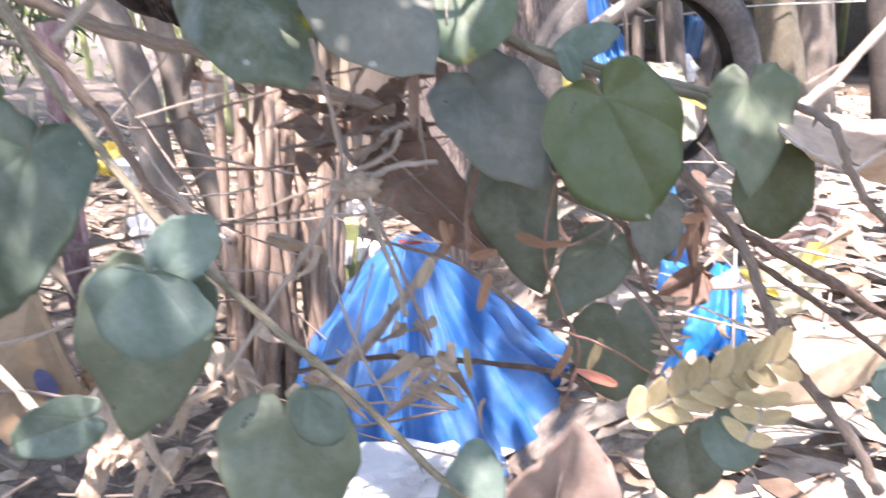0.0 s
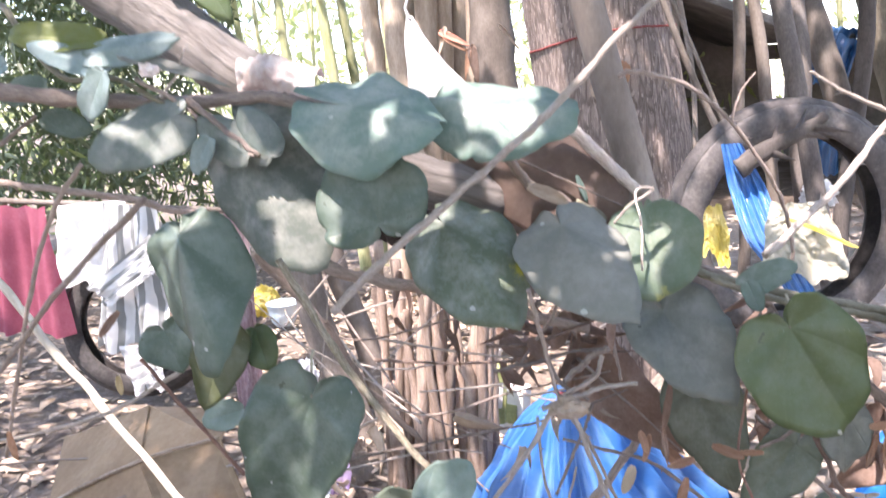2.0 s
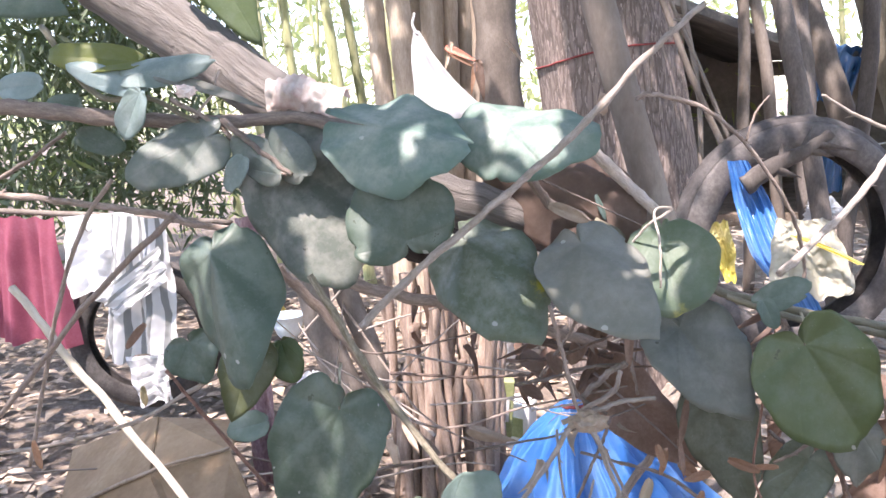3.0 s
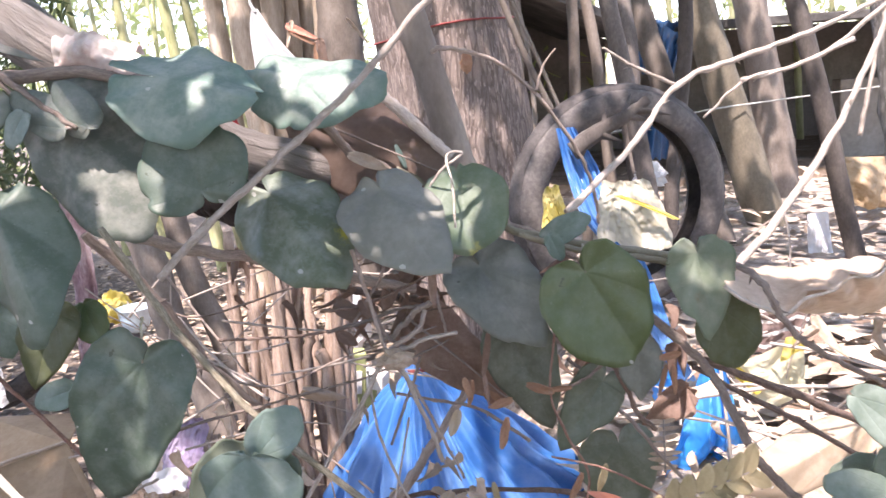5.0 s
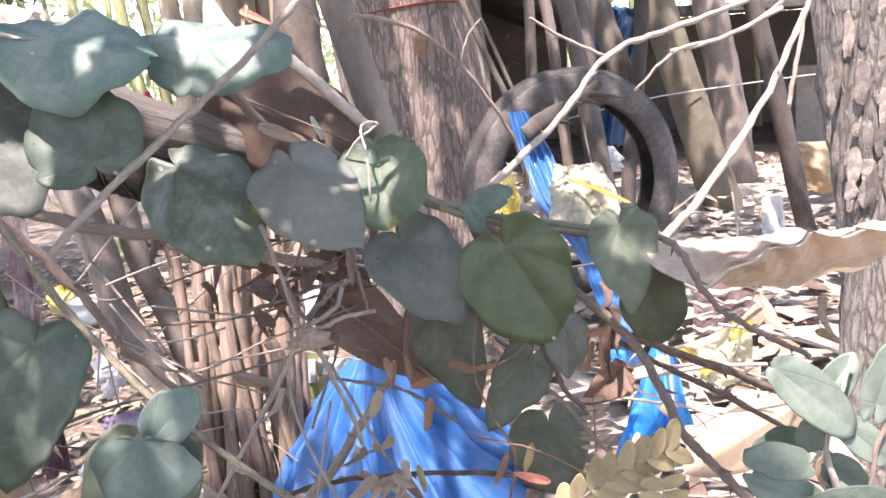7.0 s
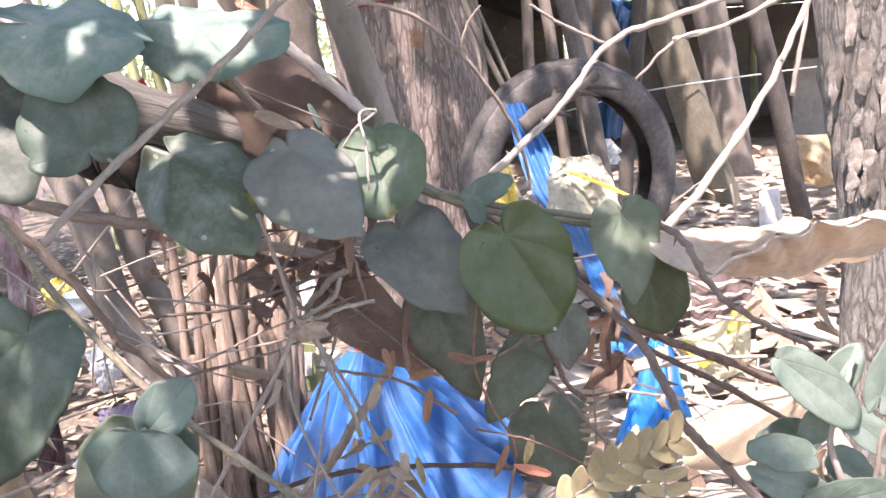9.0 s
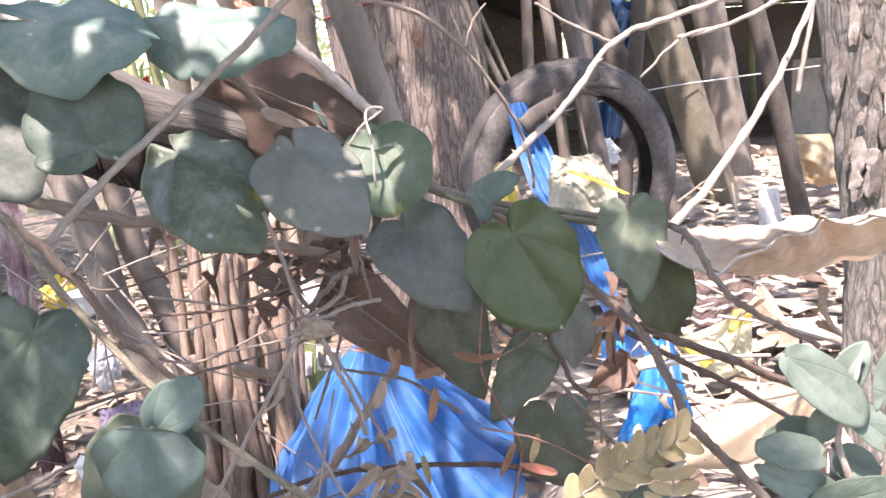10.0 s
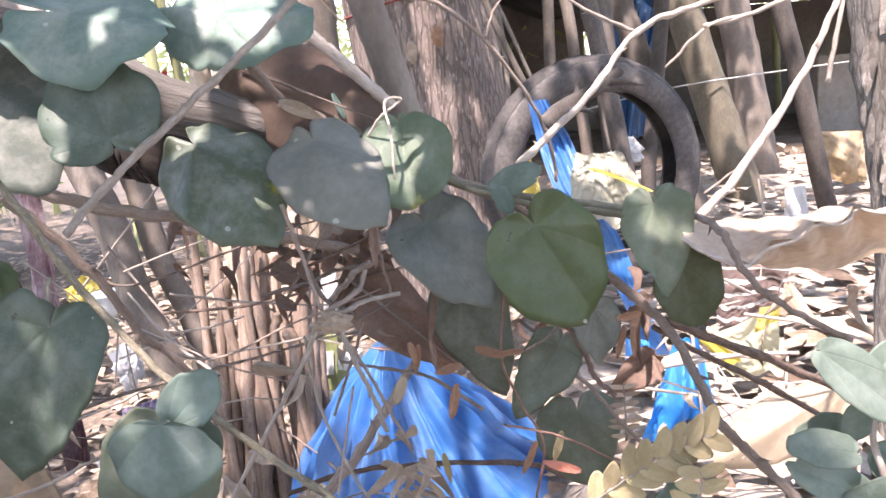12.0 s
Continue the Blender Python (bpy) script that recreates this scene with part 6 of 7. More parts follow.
part("body", hung("grey", (-1.729, 2.800, 0.429), (-1.513, 2.800, 0.405), (-1.516, 2.800, -0.120), (-1.847, 2.800, -0.166), 2.0, 0.022, 7), CLOTH_GREY, grey)
part("sleeve", hung("sleeve", (-1.812, 2.750, 0.106), (-1.516, 2.750, 0.310), (-1.480, 2.750, 0.185), (-1.726, 2.750, 0.032), 1.2, 0.012, 9), CLOTH_BAND, grey, "sleeve folded across the front")
part("cuff", hung("cuff", (-1.730, 2.790, -0.140), (-1.560, 2.790, -0.131), (-1.548, 2.790, -0.317), (-1.692, 2.790, -0.347), 1.5, 0.012, 11), CLOTH_CUFF, grey, "sleeve end with pale bands")
worn = thing("worn_strip", (-0.718, 1.700, -0.124), "mauve and white worn strip of sacking hanging", "cloth")
part("cloth", hung("worn", (-0.738, 1.700, 0.537), (-0.680, 1.700, 0.543), (-0.677, 1.700, -0.129), (-0.749, 1.700, -0.146), 1.2, 0.012, 17), SACKING, worn)
wheel_at = Vector((-1.738, 2.980, -0.096))
wheel = thing("cycle_wheel", tuple(wheel_at - Vector((0, 0, 0.3))), "dark bicycle tyre leaning behind laundry", "wheel")
for kind, mesh in tyre_meshes(0.325, 0.060, 0.040):
    part(kind, mesh, RUBBER, wheel, at=pose(*wheel_at, 0, 0, 12))
bowl = thing("bowl", (-1.522, 4.050, -0.422), "pale blue enamel bowl", "bowl")


def bowl_mesh(radius, height):
    prof = [(0.0, 0.0), (0.5, 0.0), (0.72, 0.2), (0.9, 0.6), (1.0, 1.0), (1.06, 1.02), (1.05, 0.98), (0.95, 0.92), (0.84, 0.58), (0.66, 0.25), (0.0, 0.1)]
    n = 40
    verts = [(r * radius * math.cos(6.2832 * i / n), r * radius * math.sin(6.2832 * i / n), z * height) for i in range(n) for r, z in prof]
    m = len(prof)
    faces = [(i * m + j, ((i + 1) % n) * m + j, ((i + 1) % n) * m + j + 1, i * m + j + 1) for i in range(n) for j in range(m - 1)]
    return mesh_of("bowl", verts, faces)


part("body", bowl_mesh(0.0891, 0.1264), BOWL, bowl, at=Matrix.Translation((-1.522, 4.050, -0.422)))
jar = thing("yellow_bag", (-1.683, 4.150, -0.384), "yellow plastic bag beside a bowl", "bag")
part("film", crumple("yellow_bag", 0.0853, 9, 0.3, 4), FILM_YELLOW, jar, at=Matrix.Translation((-1.671, 4.150, -0.310)))

# ---- unseen crown added over the yard to shape shade and sun patches ----
SUNLIT = [(1.75, 2.35, 0.0, 0.5), (*(0.769, 1.299, 0.000), 0.16), (1.15, 1.4, 0.0, 0.2), (2.6, 4.6, 0.0, 0.5), (1.66, 2.97, 0.1, 0.1), (3.2, 3.4, 0.0, 0.6),
          (0.55, 0.52, 0.56, 0.12), (-0.75, 4.2, -0.4, 0.5), (0.58, 0.66, 0.72, 0.12), (-0.1, 1.95, 0.0, 0.12), (0.75, 1.0, 0.2, 0.1), (0.2, 1.4, -0.1, 0.1),
          (0.0, 3.2, -0.4, 0.45), (-2.3, 2.2, -0.4, 0.25), (-0.4, 2.6, -0.4, 0.2), (0.3, 5.0, 0.0, 0.55), (1.5, 5.6, 0.3, 0.35)]
SUNLIT += [(*(0.410, 0.600, 0.614), 0.085), (*(0.338, 0.700, 0.713), 0.085), (*(0.482, 0.640, 0.695), 0.085), (*(0.419, 0.720, 0.733), 0.085), (*(0.472, 0.700, 0.739), 0.085)]
SUNLIT += [(0.433, 0.42, 0.446, 0.06), (0.73, 1.42, 0.12, 0.09), (0.95, 1.75, 0.1, 0.2), (-0.134, 2.2, -0.1, 0.06)]
SUNLIT += [(*(2.268, 3.942, 0.000), 0.3), (*(2.466, 3.947, 0.000), 0.4)]
SUNLIT += [(*(-1.763, 2.800, 0.282), 0.34), (*(-2.084, 2.800, 0.270), 0.22), (*(-0.574, 3.900, 0.927), 0.3),
           (*(0.506, 2.050, 0.450), 0.08), (*(0.602, 1.950, 0.411), 0.045), (*(0.575, 1.300, 0.119), 0.06), (*(-0.306, 1.800, 0.171), 0.06), (*(-0.540, 0.950, 0.242), 0.05), (*(-0.437, 0.920, 0.140), 0.04), (*(-0.645, 0.980, 0.351), 0.05)]
SUNLIT += [(-3.43, 7.68, -0.42, 0.17), (-2.51, 6.27, -0.42, 0.17), (-2.03, 6.07, -0.42, 0.17), (-1.53, 5.03, -0.42, 0.17), (-1.07, 2.78, -0.42, 0.17), (-3.00, 6.97, -0.42, 0.17), (-1.59, 5.07, -0.42, 0.17), (-1.41, 6.30, -0.42, 0.17), (-1.50, 4.76, -0.42, 0.17), (-1.38, 4.00, -0.42, 0.17), (-1.99, 6.11, -0.42, 0.17)]
# small flecks of sun that reach the vine
FLECKS = [
    (0.068, 0.500, 0.620, 0.010),
    (0.119, 0.550, 0.605, 0.017), (0.006, 0.510, 0.754, 0.022),
    (0.032, 0.500, 0.742, 0.012), (-0.126, 0.470, 0.696, 0.018), (-0.117, 0.455, 0.658, 0.010),
    (-0.222, 0.475, 0.742, 0.003), (-0.176, 0.585, 0.774, 0.025), (-0.029, 0.600, 0.663, 0.007),
    (0.014, 0.620, 0.608, 0.008), (0.067, 0.620, 0.529, 0.010), (0.012, 0.700, 0.464, 0.012), (0.044, 0.620, 0.439, 0.010),
    (-0.224, 0.630, 0.821, 0.018), (-0.258, 0.640, 0.854, 0.020), (-0.315, 0.650, 0.880, 0.020), (0.055, 0.600, 0.587, 0.010),
    (-0.011, 0.650, 0.497, 0.010), (-0.169, 0.800, 0.548, 0.020), (-0.235, 0.750, 0.537, 0.015), (-0.061, 0.470, 0.748, 0.012),
    (0.100, 0.570, 0.643, 0.008), (0.289, 0.515, 0.575, 0.008),
]
rng = np.random.RandomState(12)
clumps = []
for gx in np.arange(-6.5, 6.0, 0.26):
    for gy in np.arange(-5.5, 6.5, 0.26):
        p = np.array([gx + rng.uniform(-0.12, 0.12), gy + rng.uniform(-0.12, 0.12), 3.4 + rng.uniform(-0.2, 0.5)])
        clumps.append(tuple(p))
# extra clumps, placed to keep sun off the carton corner
for _ in range(70):
    clumps.append((rng.uniform(-2.5, -1.3), rng.uniform(-0.9, 0.3), rng.uniform(3.3, 3.9)))
tagged(part("crown", leaf_cloud("crown", clumps, 0.2, 95000, 0.115, 0.075, 3, 0.1, 0.5, SUNLIT + [(x, y, z, r + 0.025) for x, y, z, r in FLECKS]), CANOPY, main_tree, "unseen leafy crown added to shade the yard"), kind="stuff")
# leaves added above the view to shade the vine, open only at the flecks
bough = [(gx + rng.uniform(-0.04, 0.04), gy + rng.uniform(-0.04, 0.04), 1.38 + rng.uniform(-0.08, 0.12)) for gx in np.arange(-0.62, 0.27, 0.09) for gy in np.arange(-0.22, 0.4, 0.09)]
# denser cover towards the sun from leaves that should stay shaded
for x, y, z in ((0.026, 0.510, 0.635), (0.078, 0.500, 0.611), (0.043, 0.520, 0.662), (0.120, 0.560, 0.649), (-0.094, 0.470, 0.735), (-0.054, 0.470, 0.721), (-0.111, 0.470, 0.720), (-0.023, 0.530, 0.631), (0.148, 0.550, 0.542), (0.203, 0.520, 0.561), (0.054, 0.510, 0.622), (0.078, 0.500, 0.614), (0.133, 0.560, 0.639), (0.292, 0.510, 0.560)):
    h = (1.38 - z) / sun_way.z
    bough += [(x + sun_way.x * h, y + sun_way.y * h, 1.38)] * 5
tagged(part("low_bough", leaf_cloud("low_bough", bough, 0.07, 1150, 0.07, 0.045, 31, 0.1, 0.6, SUNLIT + FLECKS), CANOPY, main_tree, "unseen leafy bough added to shade the vine"), kind="stuff")
# added limb that carries the unseen shading leaves
part("bough_limb", tube("bough_limb", [tuple(top + way * 1.1), (-0.25, 1.5, 2.3), (-0.2, 0.7, 1.75), (-0.2, 0.2, 1.5), (-0.15, -0.1, 1.42)], 0.03, 0.006, 9, 8, 0.08, 0.2, 41), LIMB, main_tree)
# unseen limbs under the added crown
for k in range(7):
    a = k * 0.9
    t = top + way * 1.9
    e = (t.x + 3.2 * math.cos(a), t.y + 3.2 * math.sin(a) - 0.8, 3.6)
    part("limb", tube("limb", [tuple(top + way * (1.0 + 0.1 * k)), (t.x + 1.2 * math.cos(a), t.y + 1.2 * math.sin(a), 3.1), e], 0.07, 0.015, 10, 8, 0.08, 0.2, next(seeds)), LIMB, main_tree)

# ---- the bamboo grove and hedge beyond the yard ----
rng = np.random.RandomState(21)


def culm(x, y, r, height, lean, label="pale green bamboo culm in a grove", material=CULM):
    root = thing("bamboo_culm", (x, y, ground_height(x, y)), label, "bamboo", "bamboo grove")
    z0 = ground_height(x, y) - 0.02
    verts, faces = [], []
    n, sides = int(height / 0.3) * 3, 10
    for i in range(n + 1):
        z = height * i / n
        rr = r * (1 - 0.4 * i / n) * (1.12 if i % 3 == 0 else 1.0)
        for k in range(sides):
            t = 2 * math.pi * k / sides
            verts.append((x + lean * z + 0.05 * lean * z * z + rr * math.cos(t), y + rr * math.sin(t), z0 + z))
    for i in range(n):
        for k in range(sides):
            k2 = (k + 1) % sides
            faces.append((i * sides + k, i * sides + k2, (i + 1) * sides + k2, (i + 1) * sides + k))
    part("stem", mesh_of("culm", verts, faces), material, root)


culm(*(-2.458, 6.500, 1.135)[:2], 0.035, 4.2, -0.08)
culm(*(-1.974, 6.000, 1.086)[:2], 0.04, 4.2, -0.05)
culm(*(-1.447, 5.600, 1.038)[:2], 0.045, 4.2, -0.09)
culm(*(-1.332, 5.800, 1.035)[:2], 0.04, 4.2, -0.10)
culm(*(-0.961, 4.600, 0.974)[:2], 0.065, 4.2, -0.05, "brown dry bamboo culm", CULM_DRY)
culm(*(-0.763, 4.400, 0.955)[:2], 0.075, 4.2, -0.06, "brown dry bamboo culm", CULM_DRY)
culm(*(-0.652, 4.600, 0.953)[:2], 0.06, 4.2, -0.02, "brown dry bamboo culm", CULM_DRY)
culm(*(-0.299, 4.400, 0.922)[:2], 0.13, 4.2, -0.03, "stout grey-brown trunk in the grove", POLE)
culm(-0.892, 4.7, 0.063, 4.2, 0.018, "brown dry bamboo culm", CULM_DRY)
culm(-0.745, 4.5, 0.071, 4.2, 0.016, "brown dry bamboo culm", CULM_DRY)
culm(-0.651, 4.6, 0.055, 4.2, 0.011, "brown dry bamboo culm", CULM_DRY)
culm(-0.576, 4.7, 0.074, 4.2, 0.009, "brown dry bamboo culm", CULM_DRY)
culm(-0.472, 4.5, 0.043, 4.2, 0.007, "brown dry bamboo culm", CULM_DRY)
for k in range(26):
    culm(rng.uniform(-6.5, 6), rng.uniform(6.8, 9.5), rng.uniform(0.02, 0.04), 4.5, rng.uniform(-0.14, 0.06))
grove_at = [(rng.uniform(-8, 7), rng.uniform(7.2, 10.5), rng.uniform(-0.2, 4.2)) for _ in range(330)]
grove = tagged(part("grove_leaves", leaf_cloud("grove_leaves", grove_at, 0.7, 13000, 0.17, 0.034, 8, 0.8, 0.8), GROVE), "sunlit yellow-green bamboo leaves", "foliage", kind="stuff")
hedge_at = [(rng.uniform(-6.5, -2.5), rng.uniform(4.8, 6.4), rng.uniform(0.2, 1.9)) for _ in range(120)]
hedge_at += [(rng.uniform(-3.4, -2.4), rng.uniform(4.4, 5.2), rng.uniform(0.3, 1.9)) for _ in range(40)]
hedge = tagged(part("hedge_leaves", leaf_cloud("hedge_leaves", hedge_at, 0.42, 8500, 0.17, 0.032, 9, 0.7, 0.9), HEDGE), "dark green narrow-leaved hedge", "foliage", kind="stuff")
far_at = [(rng.uniform(-14, 14), rng.uniform(12, 17), rng.uniform(-0.3, 3.5)) for _ in range(200)]
tagged(part("far_trees", leaf_cloud("far_trees", far_at, 1.3, 3500, 0.3, 0.12, 10, 0.4, 0.8), GROVE), "far sunlit trees", "foliage", kind="stuff")
# added foliage behind the camera, never in view
back_at = [(rng.uniform(-6, 6), rng.uniform(-5.5, -4), rng.uniform(-0.3, 3.2)) for _ in range(150)]
tagged(part("bushes", leaf_cloud("bushes", back_at, 0.6, 12000, 0.14, 0.06, 11, 0.4, 0.8), CANOPY), "unseen green bushes added behind the camera", "foliage", kind="stuff")

frond = thing("dry_frond", (-0.559, 4.050, 1.052), "withered orange-brown frond caught in the grove", "leaf")
leaf(frond, (-0.572, 4.050, 1.070), (-0.413, 4.050, 0.993), 0.0391, LEAF_SALMON, LANCE, (0, -1, 0.3), 0.2, 0.1, 0.08, name="blade")
leaf(frond, (-0.559, 4.050, 1.047), (-0.432, 4.050, 0.966), 0.0336, LEAF_ORANGE, LANCE, (0, -1, 0.3), 0.2, 0.1, 0.08, name="blade")
leaf(frond, (-0.419, 4.050, 0.993), (-0.395, 4.050, 0.791), 0.0503, LEAF_BUFF, LANCE, (0, -1, 0.3), 0.2, 0.1, 0.08, name="blade")
leaf(frond, (-0.545, 4.050, 1.090), (-0.593, 4.050, 0.943), 0.0252, LEAF_TAN, LANCE, (0, -1, 0.3), 0.2, 0.1, 0.08, name="blade")
leaf(frond, (-0.431, 4.050, 0.983), (-0.462, 4.050, 0.823), 0.0280, LEAF_ORANGE, LANCE, (0, -1, 0.3), 0.2, 0.1, 0.08, name="blade")
leaf(frond, (-0.274, 4.050, 1.082), (-0.168, 4.050, 0.944), 0.0196, LEAF_TAN, LANCE, (0, -1, 0.3), 0.2, 0.1, 0.08, name="blade")

# ---- the lean-to shed ----
def slab(name, a, b, c, d, thick):
    """A board between four corners, with thickness downwards along its normal."""
    a, b, c, d = (Vector(v) for v in (a, b, c, d))
    n = (b - a).cross(d - a).normalized() * thick
    bm = bmesh.new()
    vs = [bm.verts.new(v) for v in (a, b, c, d, a - n, b - n, c - n, d - n)]
    for f in ((0, 1, 2, 3), (7, 6, 5, 4), (0, 4, 5, 1), (1, 5, 6, 2), (2, 6, 7, 3), (3, 7, 4, 0)):
        bm.faces.new([vs[i] for i in f])
    bmesh.ops.bevel(bm, geom=list(bm.edges), offset=min(0.006, abs(thick) * 0.3), segments=1, affect="EDGES")
    return bm


shed = thing("shed", (2.6, 5.5, 0), "low dark lean-to shed with mud walls and sheet roof", "shed")
x0 = (0.586, 4.900, 1.258)[0]
roof_z, low_z, low_x = (0.571, 4.600, 1.315)[2], (1.344, 4.600, 0.983)[2], (1.344, 4.600, 0.983)[0]
part("roof", slab("roof", (x0, 4.6, roof_z), (low_x, 4.6, low_z), (low_x, 7.6, low_z + 0.12), (x0, 7.6, roof_z + 0.12), 0.05), SHED_ROOF, shed, "dark weathered sheet roof")
part("roof", slab("roof", (low_x + 0.004, 4.6, low_z), (6.2, 4.6, low_z), (6.2, 7.6, low_z + 0.12), (low_x + 0.004, 7.6, low_z + 0.12), 0.05), SHED_ROOF, shed, "dark weathered sheet roof")
gap_x = (1.694, 7.300, 0.774)[0]
part("wall", slab("wall", (x0, 7.3, -0.1), (gap_x, 7.3, -0.1), (gap_x, 7.3, low_z + 0.05), (x0, 7.3, roof_z + 0.05), 0.12), SHED_WALL, shed, "dim mud back wall")
part("wall", slab("wall", (gap_x + 0.17, 7.3, -0.1), (6.2, 7.3, -0.1), (6.2, 7.3, low_z + 0.05), (gap_x + 0.17, 7.3, low_z + 0.05), 0.12), SHED_WALL, shed, "dim mud back wall")
for z0, z1 in ((-0.1, (1.730, 7.300, 0.511)[2]), ((1.730, 7.300, 0.912)[2], low_z + 0.05)):
    part("wall", slab("wall", (gap_x, 7.3, z0), (gap_x + 0.17, 7.3, z0), (gap_x + 0.17, 7.3, z1), (gap_x, 7.3, z1), 0.12), SHED_WALL, shed, "dim mud back wall")
part("wall", slab("wall", (x0 + 0.1, 4.9, -0.45), (x0 + 0.1, 7.2, -0.45), (x0 + 0.1, 7.2, roof_z + 0.06), (x0 + 0.1, 4.9, roof_z - 0.06), 0.1), SHED_WALL, shed)
wx = (2.855, 5.400, 0.288)[0]
part("wall", slab("wall", (wx, 5.4, -0.1), (6.1, 5.4, -0.1), (6.1, 5.4, (2.997, 5.400, 0.583)[2]), (wx, 5.4, (2.997, 5.400, 0.583)[2]), 0.12), SHED_WALL, shed, "grey-brown mud front wall")
part("plinth", slab("plinth", (x0, 5.0, 0.06), (6.1, 5.0, 0.06), (6.1, 7.2, 0.06), (x0, 7.2, 0.06), 0.12), SOIL_OLD, shed)
awning = thing("blue_awning", (1.344, 4.500, 0.954), "dark blue plastic sheet hanging over the shed roof edge", "plastic sheet")
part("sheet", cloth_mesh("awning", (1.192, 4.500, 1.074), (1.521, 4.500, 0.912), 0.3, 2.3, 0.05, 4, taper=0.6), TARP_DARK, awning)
awning2 = thing("blue_awning", (1.422, 4.500, 1.033), "blue plastic sheet bunched under the shed roof", "plastic sheet")
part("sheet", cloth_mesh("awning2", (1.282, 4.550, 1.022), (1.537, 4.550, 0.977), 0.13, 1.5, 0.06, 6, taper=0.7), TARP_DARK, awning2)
hang = thing("blue_sheet", (1.266, 4.200, 0.442), "blue plastic sheet hanging inside the shed", "plastic sheet")
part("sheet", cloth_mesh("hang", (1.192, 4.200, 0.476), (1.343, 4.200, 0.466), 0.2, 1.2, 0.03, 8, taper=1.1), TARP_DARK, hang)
line = thing("wire", (1.232, 3.500, 0.533), "thin grey wire strung between posts", "wire")
part("strand", tube("wire", [(0.743, 3.500, 0.448), (1.232, 3.500, 0.533), (1.709, 3.600, 0.562), (2.188, 3.700, 0.583), (2.751, 3.800, 0.608)], 0.0035, 0.0035, 6, 6, 0.02), WIRE, line)

# ---- rubbish on the terrace ----
def film_heap(name, label, category, at, size, material, seed, turn=0, flat=(1, 0.7, 0.6), amount=0.4, cuts=4):
    root = thing(name, at, label, category)
    part("film", crumple(name, size, seed, amount, cuts, flat), material, root, at=pose(*at, 0, 0, turn))
    return root


def film_drape(name, label, category, a, b, drop, material, seed, lean=0.1, folds=2.0, gather=0.55, crinkle=1.0):
    """A limp, crinkled piece of film slumped from the edge a-b downwards and forwards, drawn in at its neck."""
    a, b = Vector(a), Vector(b)
    ph = random.Random(seed).random() * 6
    mid = (a + b) / 2
    wide = (b - a).length

    def at(u, v):
        neck = gather + (1 - gather) * math.sin(min(1.0, v * 1.5) * math.pi / 2)
        edge = 1 + 0.22 * noise.noise(Vector((seed, v * 3.0, (u > 0.5) * 7.0)))
        p = mid + (b - a) * ((u - 0.5) * neck * edge)
        hem = 1 + 0.35 * noise.noise(Vector((u * 2.5, seed * 1.7, 2.0))) + 0.12 * noise.noise(Vector((u * 8, seed * 1.7, 5.0)))
        q = Vector((u * 3 + seed, v * 2.2, seed * 0.3))
        w = 0.2 * crinkle * drop * (noise.noise(q) + 0.55 * abs(noise.noise(q * 2.7)) + 0.35 * abs(noise.noise(q * 6.1)) + 0.15 * noise.noise(q * 13))
        pleat = 0.035 * wide * math.sin(u * folds * 6.28 + ph + 1.5 * noise.noise(q)) * (1 - 0.5 * v)
        return (p.x + 0.2 * w, p.y - lean * v + w + pleat, p.z - drop * v * hem + 0.25 * w)

    root = thing(name, tuple(a), label, category)
    part("film", sheet(name, 1, 1, 48, 40, at), material, root)
    return root


cream = film_drape("cream_bag", "cream plastic bag with yellow print slumped by the tyre", "bag", (0.495, 1.950, 0.462), (0.669, 1.950, 0.453), 0.15, FILM_CREAM, 3, 0.1, 3.0, 0.7)
part("print", strip_mesh("print", [(0.548, 1.900, 0.432), (0.608, 1.860, 0.408), (0.673, 1.820, 0.375)], [0.02, 0.022, 0.015], 1.5, 0.15, 4, 12), FILM_YELLOW, cream, "yellow printed band")
side = film_drape("cream_bag", "cream plastic bag with yellow print slumped by the tyre", "bag", (0.367, 2.000, 0.450), (0.431, 2.000, 0.452), 0.12, FILM_YELLOW, 5, 0.05)
sack = thing("yellow_wrapper", (0.714, 1.420, 0.069), "white and yellow plastic wrapper lying on twigs", "wrapper")
part("film", hung("sack", (0.649, 1.430, 0.142), (0.803, 1.430, 0.192), (0.814, 1.430, 0.056), (0.718, 1.430, 0.051), 1.4, 0.012, 8), FILM_IVORY, sack)
part("print", hung("print", (0.756, 1.400, 0.205), (0.796, 1.400, 0.207), (0.792, 1.400, 0.175), (0.745, 1.400, 0.155), 1.0, 0.004, 9, 16, 16), FILM_YELLOW, sack, "yellow printed band")
part("print", hung("print", (0.636, 1.400, 0.151), (0.665, 1.400, 0.151), (0.726, 1.400, 0.099), (0.695, 1.400, 0.093), 1.0, 0.004, 10, 16, 16), FILM_YELLOW, sack, "yellow printed band")
striped = thing("striped_cloth", (0.846, 1.720, 0.067), "brown cloth with pale stripes lying in a heap", "cloth")
part("cloth", hung("striped", (0.796, 1.720, 0.205), (0.965, 1.720, 0.185), (0.929, 1.720, 0.062), (0.790, 1.720, 0.067), 1.0, 0.012, 12), CLOTH_BROWN, striped)
bag_one = thing("blue_bag", (0.551, 1.300, -0.002), "bright blue crumpled plastic bag on the ground", "bag")
part("film", hung("blue_bag", (0.561, 1.300, 0.196), (0.601, 1.300, 0.190), (0.642, 1.300, 0.021), (0.486, 1.300, -0.018), 2.5, 0.014, 31, 60, 60, 0.05), BAG_BLUE, bag_one)
bag_two = thing("blue_bag", (0.514, 1.380, 0.126), "bright blue scrap of plastic bag behind twigs", "bag")
